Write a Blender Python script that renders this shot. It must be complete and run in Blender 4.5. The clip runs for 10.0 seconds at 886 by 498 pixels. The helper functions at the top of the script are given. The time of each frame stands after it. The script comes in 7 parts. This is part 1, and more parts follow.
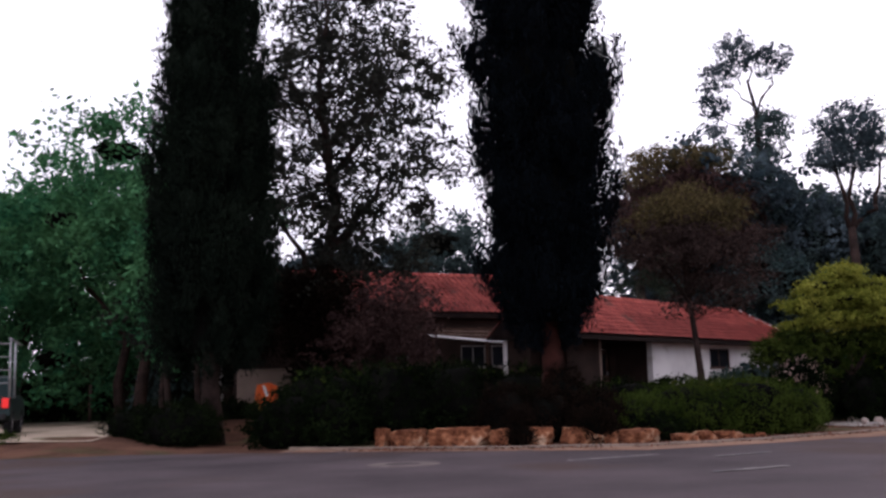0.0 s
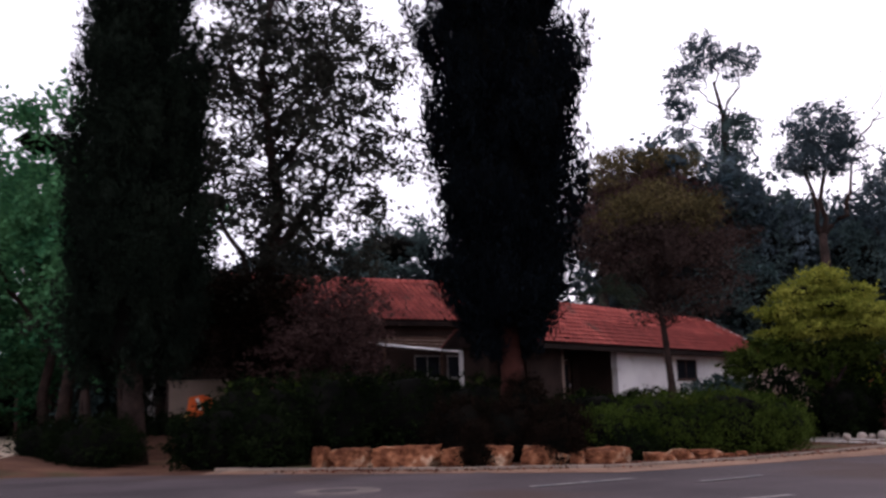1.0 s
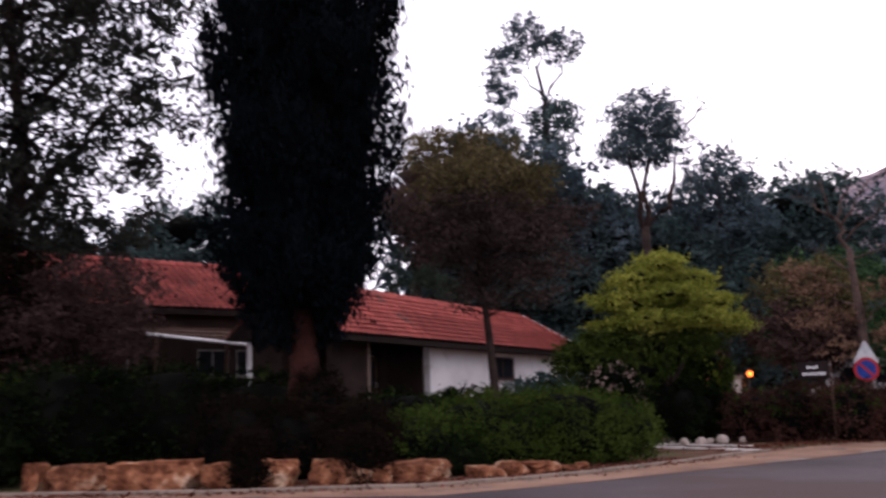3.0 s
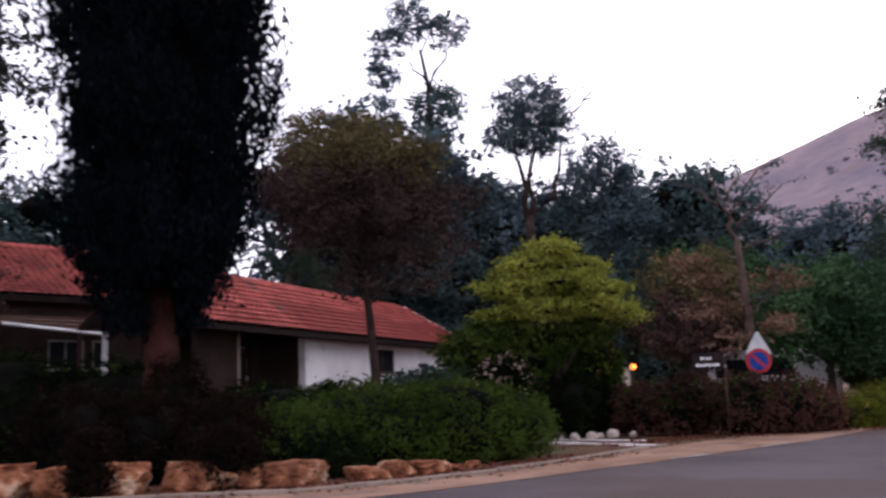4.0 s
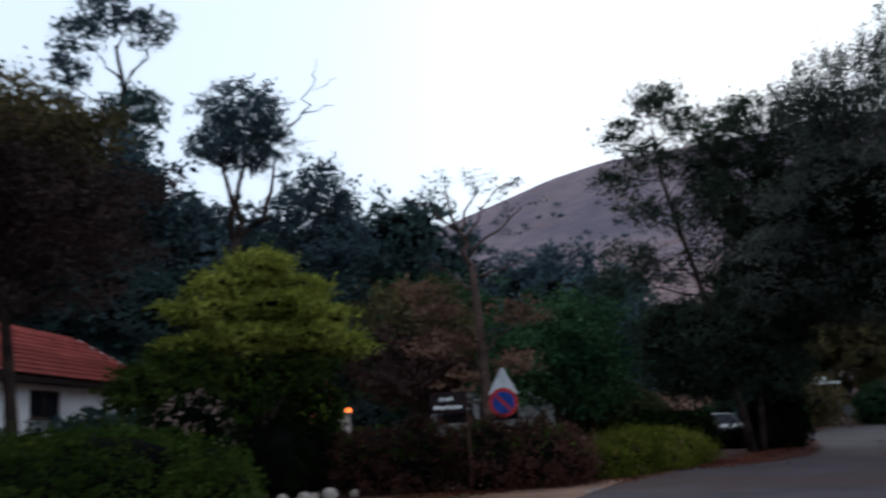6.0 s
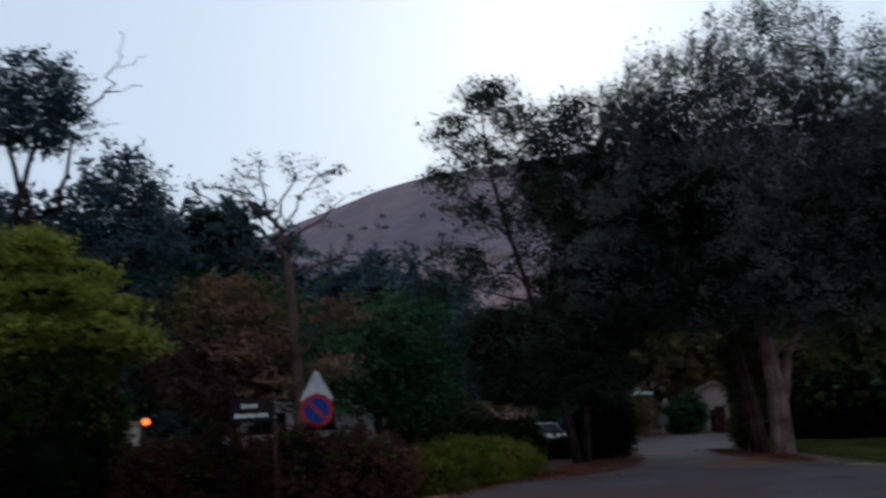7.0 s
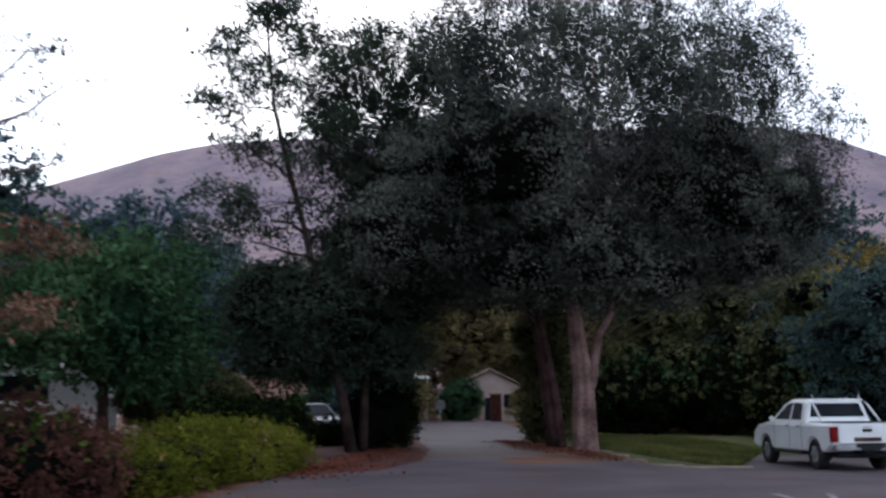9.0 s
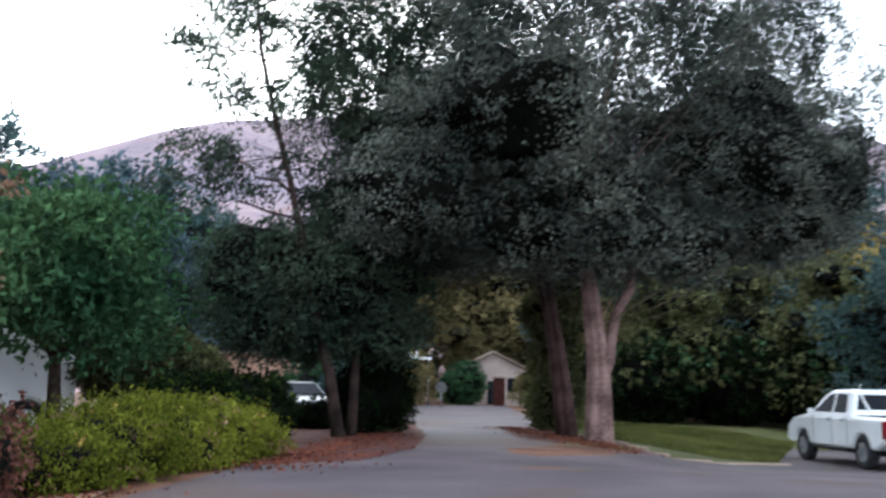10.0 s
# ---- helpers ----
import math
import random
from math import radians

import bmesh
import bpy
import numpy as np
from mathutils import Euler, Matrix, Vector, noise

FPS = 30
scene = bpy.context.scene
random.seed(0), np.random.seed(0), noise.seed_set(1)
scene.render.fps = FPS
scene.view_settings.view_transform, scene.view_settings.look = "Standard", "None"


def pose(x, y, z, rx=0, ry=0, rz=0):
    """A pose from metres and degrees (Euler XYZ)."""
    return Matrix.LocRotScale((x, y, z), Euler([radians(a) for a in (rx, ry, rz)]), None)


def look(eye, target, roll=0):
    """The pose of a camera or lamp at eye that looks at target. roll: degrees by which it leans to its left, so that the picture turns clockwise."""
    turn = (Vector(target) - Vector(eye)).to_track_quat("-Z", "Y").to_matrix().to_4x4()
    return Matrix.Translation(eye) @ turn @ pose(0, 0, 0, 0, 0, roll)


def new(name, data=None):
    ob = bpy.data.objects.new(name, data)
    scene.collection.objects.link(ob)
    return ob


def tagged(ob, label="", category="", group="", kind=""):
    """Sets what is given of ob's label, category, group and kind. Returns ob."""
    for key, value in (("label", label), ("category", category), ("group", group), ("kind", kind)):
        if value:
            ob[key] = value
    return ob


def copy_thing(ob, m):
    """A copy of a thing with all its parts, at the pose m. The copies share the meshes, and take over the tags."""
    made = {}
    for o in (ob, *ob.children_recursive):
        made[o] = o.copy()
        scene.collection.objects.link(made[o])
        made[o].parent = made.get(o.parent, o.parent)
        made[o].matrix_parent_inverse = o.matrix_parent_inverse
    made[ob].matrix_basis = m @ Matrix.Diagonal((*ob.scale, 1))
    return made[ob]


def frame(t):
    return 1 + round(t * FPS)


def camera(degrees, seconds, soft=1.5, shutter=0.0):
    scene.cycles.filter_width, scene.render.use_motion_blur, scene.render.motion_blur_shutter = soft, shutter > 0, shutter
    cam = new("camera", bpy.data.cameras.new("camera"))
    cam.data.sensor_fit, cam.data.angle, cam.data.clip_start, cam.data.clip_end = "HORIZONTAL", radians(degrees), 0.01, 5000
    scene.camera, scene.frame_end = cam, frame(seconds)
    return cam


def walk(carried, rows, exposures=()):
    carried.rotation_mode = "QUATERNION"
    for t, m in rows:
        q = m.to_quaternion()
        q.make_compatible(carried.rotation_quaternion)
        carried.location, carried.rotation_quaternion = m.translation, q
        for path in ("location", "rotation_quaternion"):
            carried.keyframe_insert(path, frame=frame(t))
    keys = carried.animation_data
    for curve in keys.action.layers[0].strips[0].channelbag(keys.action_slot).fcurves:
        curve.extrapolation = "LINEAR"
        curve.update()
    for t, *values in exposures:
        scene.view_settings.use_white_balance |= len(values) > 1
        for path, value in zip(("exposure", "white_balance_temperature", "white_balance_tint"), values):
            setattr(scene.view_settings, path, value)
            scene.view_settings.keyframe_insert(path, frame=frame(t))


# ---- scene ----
cam = camera(47.9, 10.0, soft=2.7, shutter=0.6)
ROWS = [
    (0.0, 0.000, 0.000, 1.319, 98.28, 1.72, 0.00),
    (0.5, 0.122, 1.310, 1.331, 98.65, 1.68, -0.91),
    (1.0, 0.276, 2.746, 1.349, 98.90, 1.69, -2.35),
    (1.5, 0.515, 4.158, 1.300, 99.20, 1.81, -4.21),
    (2.0, 0.758, 5.454, 1.276, 99.26, 1.72, -6.70),
    (2.5, 0.982, 6.653, 1.310, 99.10, 1.69, -9.75),
    (4.0, 1.530, 9.603, 1.264, 98.24, 1.95, -20.41),
    (4.5, 1.944, 10.531, 1.265, 98.63, 2.09, -23.28),
    (5.0, 2.416, 11.629, 1.269, 99.16, 1.93, -26.44),
    (5.5, 3.004, 12.821, 1.270, 99.71, 2.19, -31.31),
    (6.0, 3.711, 14.117, 1.312, 100.21, 2.49, -37.26),
    (6.2, 4.031, 14.536, 1.321, 100.37, 2.65, -39.32),
    (7.3, 5.968, 16.349, 1.275, 99.67, 2.66, -50.48),
    (7.5, 6.401, 16.697, 1.284, 98.93, 2.49, -52.51),
    (8.0, 7.556, 17.587, 1.335, 98.41, 2.18, -56.91),
    (8.5, 8.708, 18.523, 1.324, 98.96, 1.62, -58.68),
    (9.0, 10.034, 19.373, 1.300, 98.98, 0.46, -60.44),
    (9.5, 11.377, 20.129, 1.276, 98.58, -0.48, -62.56),
    (10.0, 12.771, 20.791, 1.265, 98.03, -0.92, -60.28),
]
EXPOSURES = [
    (0.0, 0.12, 6280, 26), (2.5, 0.25, 6380, 28), (4.3, 0.45, 5980, 23), (5.2, -0.25, 5580, 8), (6.2, -0.5, 5400, 5),
    (7.4, -1.05, 5330, 4), (8.1, -0.05, 5450, 10), (9.2, 0.52, 5600, 11), (10.0, 1.6, 5620, 4),
]
walk(cam, [(t, pose(x, y, z, rx, ry, rz)) for t, x, y, z, rx, ry, rz in ROWS], EXPOSURES)

# ---- light: overcast dusk sky and a wide, weak sun behind the cloud ----
SUN_AZ, SUN_EL = 35.0, 24.0
world = bpy.data.worlds.new("overcast_sky")
scene.world = world
world.use_nodes = True
wn = world.node_tree
wn.nodes.clear()
sky = wn.nodes.new("ShaderNodeTexSky")
sky.sky_type, sky.sun_disc = "NISHITA", False
sky.sun_elevation, sky.sun_rotation = radians(SUN_EL), radians(90 - SUN_AZ)
sky.air_density, sky.dust_density, sky.ozone_density = 1.0, 4.0, 1.0
cloud = wn.nodes.new("ShaderNodeMix")
cloud.data_type = "RGBA"
cloud.inputs[0].default_value = 0.88
cloud.inputs[7].default_value = (11.2, 11.4, 11.9, 1)
bg = wn.nodes.new("ShaderNodeBackground")
bg.inputs["Strength"].default_value = 0.12
wout = wn.nodes.new("ShaderNodeOutputWorld")
wn.links.new(sky.outputs[0], cloud.inputs[6])
wn.links.new(cloud.outputs[2], bg.inputs[0])
wn.links.new(bg.outputs[0], wout.inputs[0])

sun_data = bpy.data.lights.new("sun", "SUN")
sun_data.energy, sun_data.angle, sun_data.color = 0.5, radians(25), (1.0, 0.93, 0.86)
sun = new("sun", sun_data)
sun.matrix_world = look((0, 0, 60), (-60 * math.cos(radians(SUN_AZ)), -60 * math.sin(radians(SUN_AZ)), 60 - 60 * math.tan(radians(SUN_EL))))


# ---- materials ----
def material(name, low, high, scale=3.0, rough=0.8, bump=0.3, fine=40.0, metal=0.0, island=0.0, spots=None, translucent=0.0, random_ob=0.0, spec=0.08, bump_dist=0.02):
    """Two-scale noise between two colours, fine relief, and a brightness shift from piece to piece."""
    m = bpy.data.materials.new(name)
    m.use_nodes = True
    t = m.node_tree
    n, l = t.nodes, t.links
    b = n["Principled BSDF"]
    co = n.new("ShaderNodeTexCoord")
    big = n.new("ShaderNodeTexNoise")
    big.inputs["Scale"].default_value, big.inputs["Detail"].default_value = scale, 5
    small = n.new("ShaderNodeTexNoise")
    small.inputs["Scale"].default_value, small.inputs["Detail"].default_value = fine, 4
    for q in (big, small):
        l.new(co.outputs["Object"], q.inputs["Vector"])
    add = n.new("ShaderNodeMath")
    add.operation = "MULTIPLY_ADD"
    add.inputs[1].default_value, add.inputs[2].default_value = 0.45, -0.22
    l.new(small.outputs[0], add.inputs[0])
    s = n.new("ShaderNodeMath")
    s.operation = "ADD"
    l.new(big.outputs[0], s.inputs[0])
    l.new(add.outputs[0], s.inputs[1])
    ramp = n.new("ShaderNodeValToRGB")
    ramp.color_ramp.elements[0].position, ramp.color_ramp.elements[1].position = 0.33, 0.67
    ramp.color_ramp.elements[0].color, ramp.color_ramp.elements[1].color = (*low, 1), (*high, 1)
    l.new(s.outputs[0], ramp.inputs[0])
    colour = ramp.outputs[0]
    if spots:
        col, size, cover = spots
        sp = n.new("ShaderNodeTexNoise")
        sp.inputs["Scale"].default_value, sp.inputs["Detail"].default_value = size, 6
        l.new(co.outputs["Object"], sp.inputs["Vector"])
        cut = n.new("ShaderNodeMapRange")
        cut.inputs[1].default_value, cut.inputs[2].default_value = cover, cover + 0.08
        l.new(sp.outputs[0], cut.inputs[0])
        mix = n.new("ShaderNodeMix")
        mix.data_type = "RGBA"
        mix.inputs[7].default_value = (*col, 1)
        l.new(cut.outputs[0], mix.inputs[0])
        l.new(colour, mix.inputs[6])
        colour = mix.outputs[2]
    for amount, kind, out in ((island, "ShaderNodeNewGeometry", "Random Per Island"), (random_ob, "ShaderNodeObjectInfo", "Random")):
        if amount:
            src = n.new(kind)
            rng = n.new("ShaderNodeMapRange")
            rng.inputs[3].default_value, rng.inputs[4].default_value = 1 - amount, 1 + amount
            l.new(src.outputs[out], rng.inputs[0])
            hsv = n.new("ShaderNodeHueSaturation")
            l.new(rng.outputs[0], hsv.inputs["Value"])
            l.new(colour, hsv.inputs["Color"])
            colour = hsv.outputs[0]
    l.new(colour, b.inputs["Base Color"])
    b.inputs["Roughness"].default_value, b.inputs["Metallic"].default_value = rough, metal
    b.inputs["Specular IOR Level"].default_value = spec
    if bump:
        bp = n.new("ShaderNodeBump")
        bp.inputs["Strength"].default_value, bp.inputs["Distance"].default_value = bump, bump_dist
        l.new(s.outputs[0], bp.inputs["Height"])
        l.new(bp.outputs[0], b.inputs["Normal"])
    if translucent:
        tr = n.new("ShaderNodeBsdfTranslucent")
        l.new(colour, tr.inputs[0])
        mx = n.new("ShaderNodeMixShader")
        mx.inputs[0].default_value = translucent
        l.new(b.outputs[0], mx.inputs[1])
        l.new(tr.outputs[0], mx.inputs[2])
        l.new(mx.outputs[0], n["Material Output"].inputs[0])
    return m


def leaf_material(name, low, high, scale=0.8, translucent=0.15, island=0.35):
    return material(name, low, high, scale=scale, rough=0.9, bump=0, fine=5, island=island, translucent=translucent, spec=0.03)


def glowing(name, colour, power):
    m = bpy.data.materials.new(name)
    m.use_nodes = True
    b = m.node_tree.nodes["Principled BSDF"]
    b.inputs["Base Color"].default_value = (*colour, 1)
    b.inputs["Emission Color"].default_value, b.inputs["Emission Strength"].default_value = (*colour, 1), power
    return m


ASPHALT = material("asphalt", (0.034, 0.026, 0.029), (0.070, 0.054, 0.058), scale=0.35, rough=0.85, bump=0.5, fine=60, spots=((0.052, 0.033, 0.030), 0.16, 0.54), spec=0.15)
SHOULDER = material("dusty_shoulder", (0.13, 0.072, 0.048), (0.25, 0.15, 0.105), scale=0.8, rough=0.9, bump=0.5, fine=30, spots=((0.10, 0.085, 0.075), 1.4, 0.6))
EARTH = material("earth_and_leaf_litter", (0.05, 0.024, 0.016), (0.125, 0.062, 0.04), scale=0.7, rough=0.95, bump=0.7, fine=22, spots=((0.06, 0.055, 0.025), 0.25, 0.56), bump_dist=0.05)
LITTER = material("red_leaf_litter", (0.03, 0.011, 0.009), (0.078, 0.028, 0.021), scale=1.6, rough=0.95, bump=0.7, fine=26, spots=((0.04, 0.035, 0.038), 1.1, 0.56), bump_dist=0.04)
DUST = material("dusty_lot", (0.32, 0.25, 0.19), (0.46, 0.37, 0.28), scale=0.5, rough=0.95, bump=0.5, fine=18, spots=((0.13, 0.12, 0.07), 0.6, 0.60))
LAWN = material("lawn_soil", (0.036, 0.04, 0.014), (0.068, 0.068, 0.024), scale=0.9, rough=0.95, bump=0.5, fine=30)
BLADE = leaf_material("grass_blade", (0.042, 0.05, 0.014), (0.105, 0.105, 0.034), scale=0.5)
PAINT_WORN = material("worn_road_paint", (0.085, 0.078, 0.077), (0.25, 0.23, 0.222), scale=2.2, rough=0.7, bump=0.2, fine=25, spots=((0.10, 0.10, 0.105), 3.0, 0.52))
KERB = material("kerb_concrete", (0.12, 0.09, 0.072), (0.27, 0.205, 0.165), scale=1.2, rough=0.85, bump=0.4, fine=25, random_ob=0.15)
# Reddened stone; part of the orange stands for car lamp glow on it.
STONE = material("limestone", (0.07, 0.022, 0.011), (0.27, 0.11, 0.055), scale=2.6, rough=0.9, bump=1.0, fine=11, spots=((0.37, 0.245, 0.165), 2.6, 0.58), bump_dist=0.08, random_ob=0.2)
WHITE_STONE = material("whitewashed_stone", (0.28, 0.22, 0.19), (0.5, 0.42, 0.37), scale=5, rough=0.8, bump=0.5, fine=25, spots=((0.3, 0.22, 0.17), 5, 0.62))
PLASTER = material("white_plaster", (0.52, 0.5, 0.5), (0.7, 0.68, 0.67), scale=0.7, rough=0.85, bump=0.25, fine=30, spots=((0.48, 0.45, 0.42), 1.1, 0.63))
BEIGE = material("beige_plaster", (0.19, 0.14, 0.115), (0.29, 0.22, 0.18), scale=0.7, rough=0.85, bump=0.25, fine=30)
TILE = material("red_roof_tile", (0.165, 0.034, 0.029), (0.31, 0.072, 0.058), scale=0.9, rough=0.75, bump=0.35, fine=18, island=0.18, random_ob=0.18, spots=((0.13, 0.05, 0.04), 0.8, 0.61))
WOOD_DARK = material("dark_wood", (0.03, 0.016, 0.012), (0.075, 0.04, 0.028), scale=3, rough=0.7, bump=0.4, fine=30)
WHITE_PAINT = material("white_paint", (0.66, 0.66, 0.66), (0.80, 0.80, 0.79), scale=2, rough=0.5, bump=0.1, fine=40)
DARK_GLASS = material("window_glass", (0.008, 0.009, 0.012), (0.016, 0.018, 0.022), scale=1, rough=0.2, bump=0, spec=0.02)
BARK = material("brown_bark", (0.012, 0.008, 0.007), (0.042, 0.027, 0.023), scale=2.2, rough=0.9, bump=0.9, fine=16, bump_dist=0.06)
BARK_RED = material("reddish_bark", (0.018, 0.006, 0.005), (0.05, 0.017, 0.013), scale=2.2, rough=0.9, bump=0.9, fine=16, bump_dist=0.06)
# Dark purple version of the pale bark; paints the leaning trunk's shade.
BARK_SHADE = material("shade_purple_bark", (0.028, 0.015, 0.015), (0.08, 0.046, 0.042), scale=2.0, rough=0.9, bump=0.9, fine=16, bump_dist=0.06)
BARK_TAN = material("dry_tan_bark", (0.045, 0.029, 0.026), (0.12, 0.078, 0.066), scale=2.0, rough=0.9, bump=0.9, fine=16, bump_dist=0.06)
BARK_PALE = material("pale_grey_bark", (0.06, 0.035, 0.033), (0.22, 0.14, 0.125), scale=1.3, rough=0.85, bump=0.8, fine=14, spots=((0.09, 0.055, 0.05), 1.6, 0.58), bump_dist=0.06)
# Near-black for added solids that block light and darken foliage inside.
SHADE_CORE = material("shade_core_black", (0.0015, 0.0016, 0.0013), (0.005, 0.005, 0.004), scale=2.5, rough=1, bump=0.8, fine=12, spec=0.05)
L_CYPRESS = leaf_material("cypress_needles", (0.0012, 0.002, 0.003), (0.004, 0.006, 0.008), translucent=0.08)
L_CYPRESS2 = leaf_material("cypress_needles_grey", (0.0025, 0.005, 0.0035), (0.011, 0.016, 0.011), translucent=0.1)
# Blue-grey in these two leaf colours partly stands for haze on far trees.
L_DARK = leaf_material("dark_green_leaves", (0.021, 0.041, 0.04), (0.076, 0.11, 0.106), scale=0.35)
L_GUM = leaf_material("gum_leaves", (0.026, 0.045, 0.054), (0.08, 0.108, 0.122), scale=0.5)
L_GREEN = leaf_material("green_leaves", (0.014, 0.038, 0.018), (0.056, 0.1, 0.042), scale=0.4)
L_MID = leaf_material("grey_brown_green_leaves", (0.0105, 0.0125, 0.011), (0.038, 0.039, 0.031), scale=0.5)
L_BIG = leaf_material("dull_olive_leaves", (0.0145, 0.02, 0.017), (0.108, 0.115, 0.094), scale=0.45, island=0.45)
L_ACROSS = leaf_material("grey_olive_leaves", (0.012, 0.02, 0.014), (0.052, 0.069, 0.045), scale=0.4, island=0.3)
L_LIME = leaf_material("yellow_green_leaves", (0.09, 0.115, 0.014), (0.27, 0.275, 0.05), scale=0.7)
# Darkened green that paints the shade under the yellow-green crown.
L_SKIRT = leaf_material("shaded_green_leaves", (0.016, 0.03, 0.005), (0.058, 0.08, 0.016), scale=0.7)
L_TAN = leaf_material("tan_dry_leaves", (0.065, 0.038, 0.026), (0.19, 0.112, 0.075), scale=0.8)
L_FEATHER = leaf_material("dull_brown_green_leaves", (0.02, 0.0135, 0.0125), (0.072, 0.048, 0.042), scale=0.6)
L_RUST = leaf_material("rust_brown_leaves", (0.028, 0.016, 0.016), (0.088, 0.051, 0.046), scale=0.6)
L_WOOD = leaf_material("fresh_green_leaves", (0.013, 0.078, 0.037), (0.085, 0.225, 0.096), scale=0.4)
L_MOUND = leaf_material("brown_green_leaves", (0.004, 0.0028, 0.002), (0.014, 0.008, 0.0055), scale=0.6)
L_BACK = leaf_material("dark_olive_leaves", (0.032, 0.036, 0.016), (0.112, 0.112, 0.048), scale=0.5)
L_OLIVE = leaf_material("olive_leaves", (0.045, 0.04, 0.018), (0.13, 0.102, 0.046), scale=0.5)
L_YELLOW = leaf_material("yellow_autumn_leaves", (0.16, 0.115, 0.03), (0.36, 0.255, 0.07), scale=0.8)
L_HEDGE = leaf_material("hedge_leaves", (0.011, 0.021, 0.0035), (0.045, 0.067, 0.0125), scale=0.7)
# Near-black counterpart of the hedge leaves; puts the hedges' shade into colour.
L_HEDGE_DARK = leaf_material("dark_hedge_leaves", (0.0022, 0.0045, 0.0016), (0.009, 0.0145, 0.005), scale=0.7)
L_HEDGE_RED = leaf_material("reddish_hedge_leaves", (0.019, 0.0105, 0.009), (0.084, 0.037, 0.028), scale=0.6)
L_BUSH = leaf_material("bright_bush_leaves", (0.03, 0.039, 0.004), (0.11, 0.115, 0.015), scale=0.8)
PETAL = leaf_material("pale_flower", (0.24, 0.16, 0.14), (0.42, 0.3, 0.26), scale=2)
PETAL_RED = leaf_material("red_flower", (0.22, 0.05, 0.03), (0.36, 0.11, 0.07), scale=2)
CAR_WHITE = material("white_car_paint", (0.54, 0.545, 0.55), (0.64, 0.645, 0.65), scale=0.8, rough=0.25, bump=0, spots=((0.45, 0.40, 0.37), 1.4, 0.66), spec=0.5)
CAR_SILVER = material("silver_car_paint", (0.06, 0.065, 0.075), (0.1, 0.105, 0.115), scale=0.8, rough=0.35, bump=0, metal=0.3)
CAR_GREEN = material("dark_green_car_paint", (0.015, 0.03, 0.03), (0.03, 0.05, 0.05), scale=0.8, rough=0.35, bump=0)
RUBBER = material("tyre_rubber", (0.012, 0.012, 0.013), (0.028, 0.028, 0.03), scale=6, rough=0.85, bump=0.3)
RIM = material("alloy_rim", (0.22, 0.22, 0.23), (0.36, 0.36, 0.37), scale=5, rough=0.4, bump=0.1, metal=0.6)
PLASTIC = material("black_plastic", (0.014, 0.014, 0.015), (0.03, 0.03, 0.032), scale=5, rough=0.6, bump=0.2)
STEEL = material("galvanised_steel", (0.26, 0.27, 0.28), (0.42, 0.43, 0.44), scale=6, rough=0.5, bump=0.15, metal=0.7)
RED_LENS = material("red_lamp_lens", (0.09, 0.004, 0.005), (0.15, 0.008, 0.009), scale=5, rough=0.2, bump=0)
SIGN_RED = material("sign_red", (0.30, 0.018, 0.022), (0.4, 0.035, 0.035), scale=4, rough=0.45, bump=0.05)
SIGN_BLUE = material("sign_blue", (0.012, 0.032, 0.17), (0.02, 0.05, 0.24), scale=4, rough=0.45, bump=0.05)
SIGN_GREY = material("weathered_sign_back", (0.34, 0.35, 0.36), (0.52, 0.52, 0.53), scale=5, rough=0.55, bump=0.1)
SIGN_ORANGE = material("sign_orange", (0.62, 0.085, 0.02), (0.8, 0.16, 0.04), scale=4, rough=0.5, bump=0.05)
SIGN_OCHRE = material("sign_ochre", (0.34, 0.20, 0.06), (0.46, 0.28, 0.09), scale=4, rough=0.5, bump=0.05)
SIGN_BROWN = material("sign_dark_brown", (0.008, 0.005, 0.006), (0.02, 0.012, 0.012), scale=4, rough=0.5, bump=0.1)
# Purple-grey in the base colour stands for distance haze; no haze is built.
HILL = material("haze_tinted_hillside", (0.132, 0.112, 0.136), (0.22, 0.168, 0.178), scale=0.012, rough=1, bump=0.4, fine=0.09, spots=((0.18, 0.128, 0.125), 0.035, 0.62), bump_dist=4.0, spec=0.0)


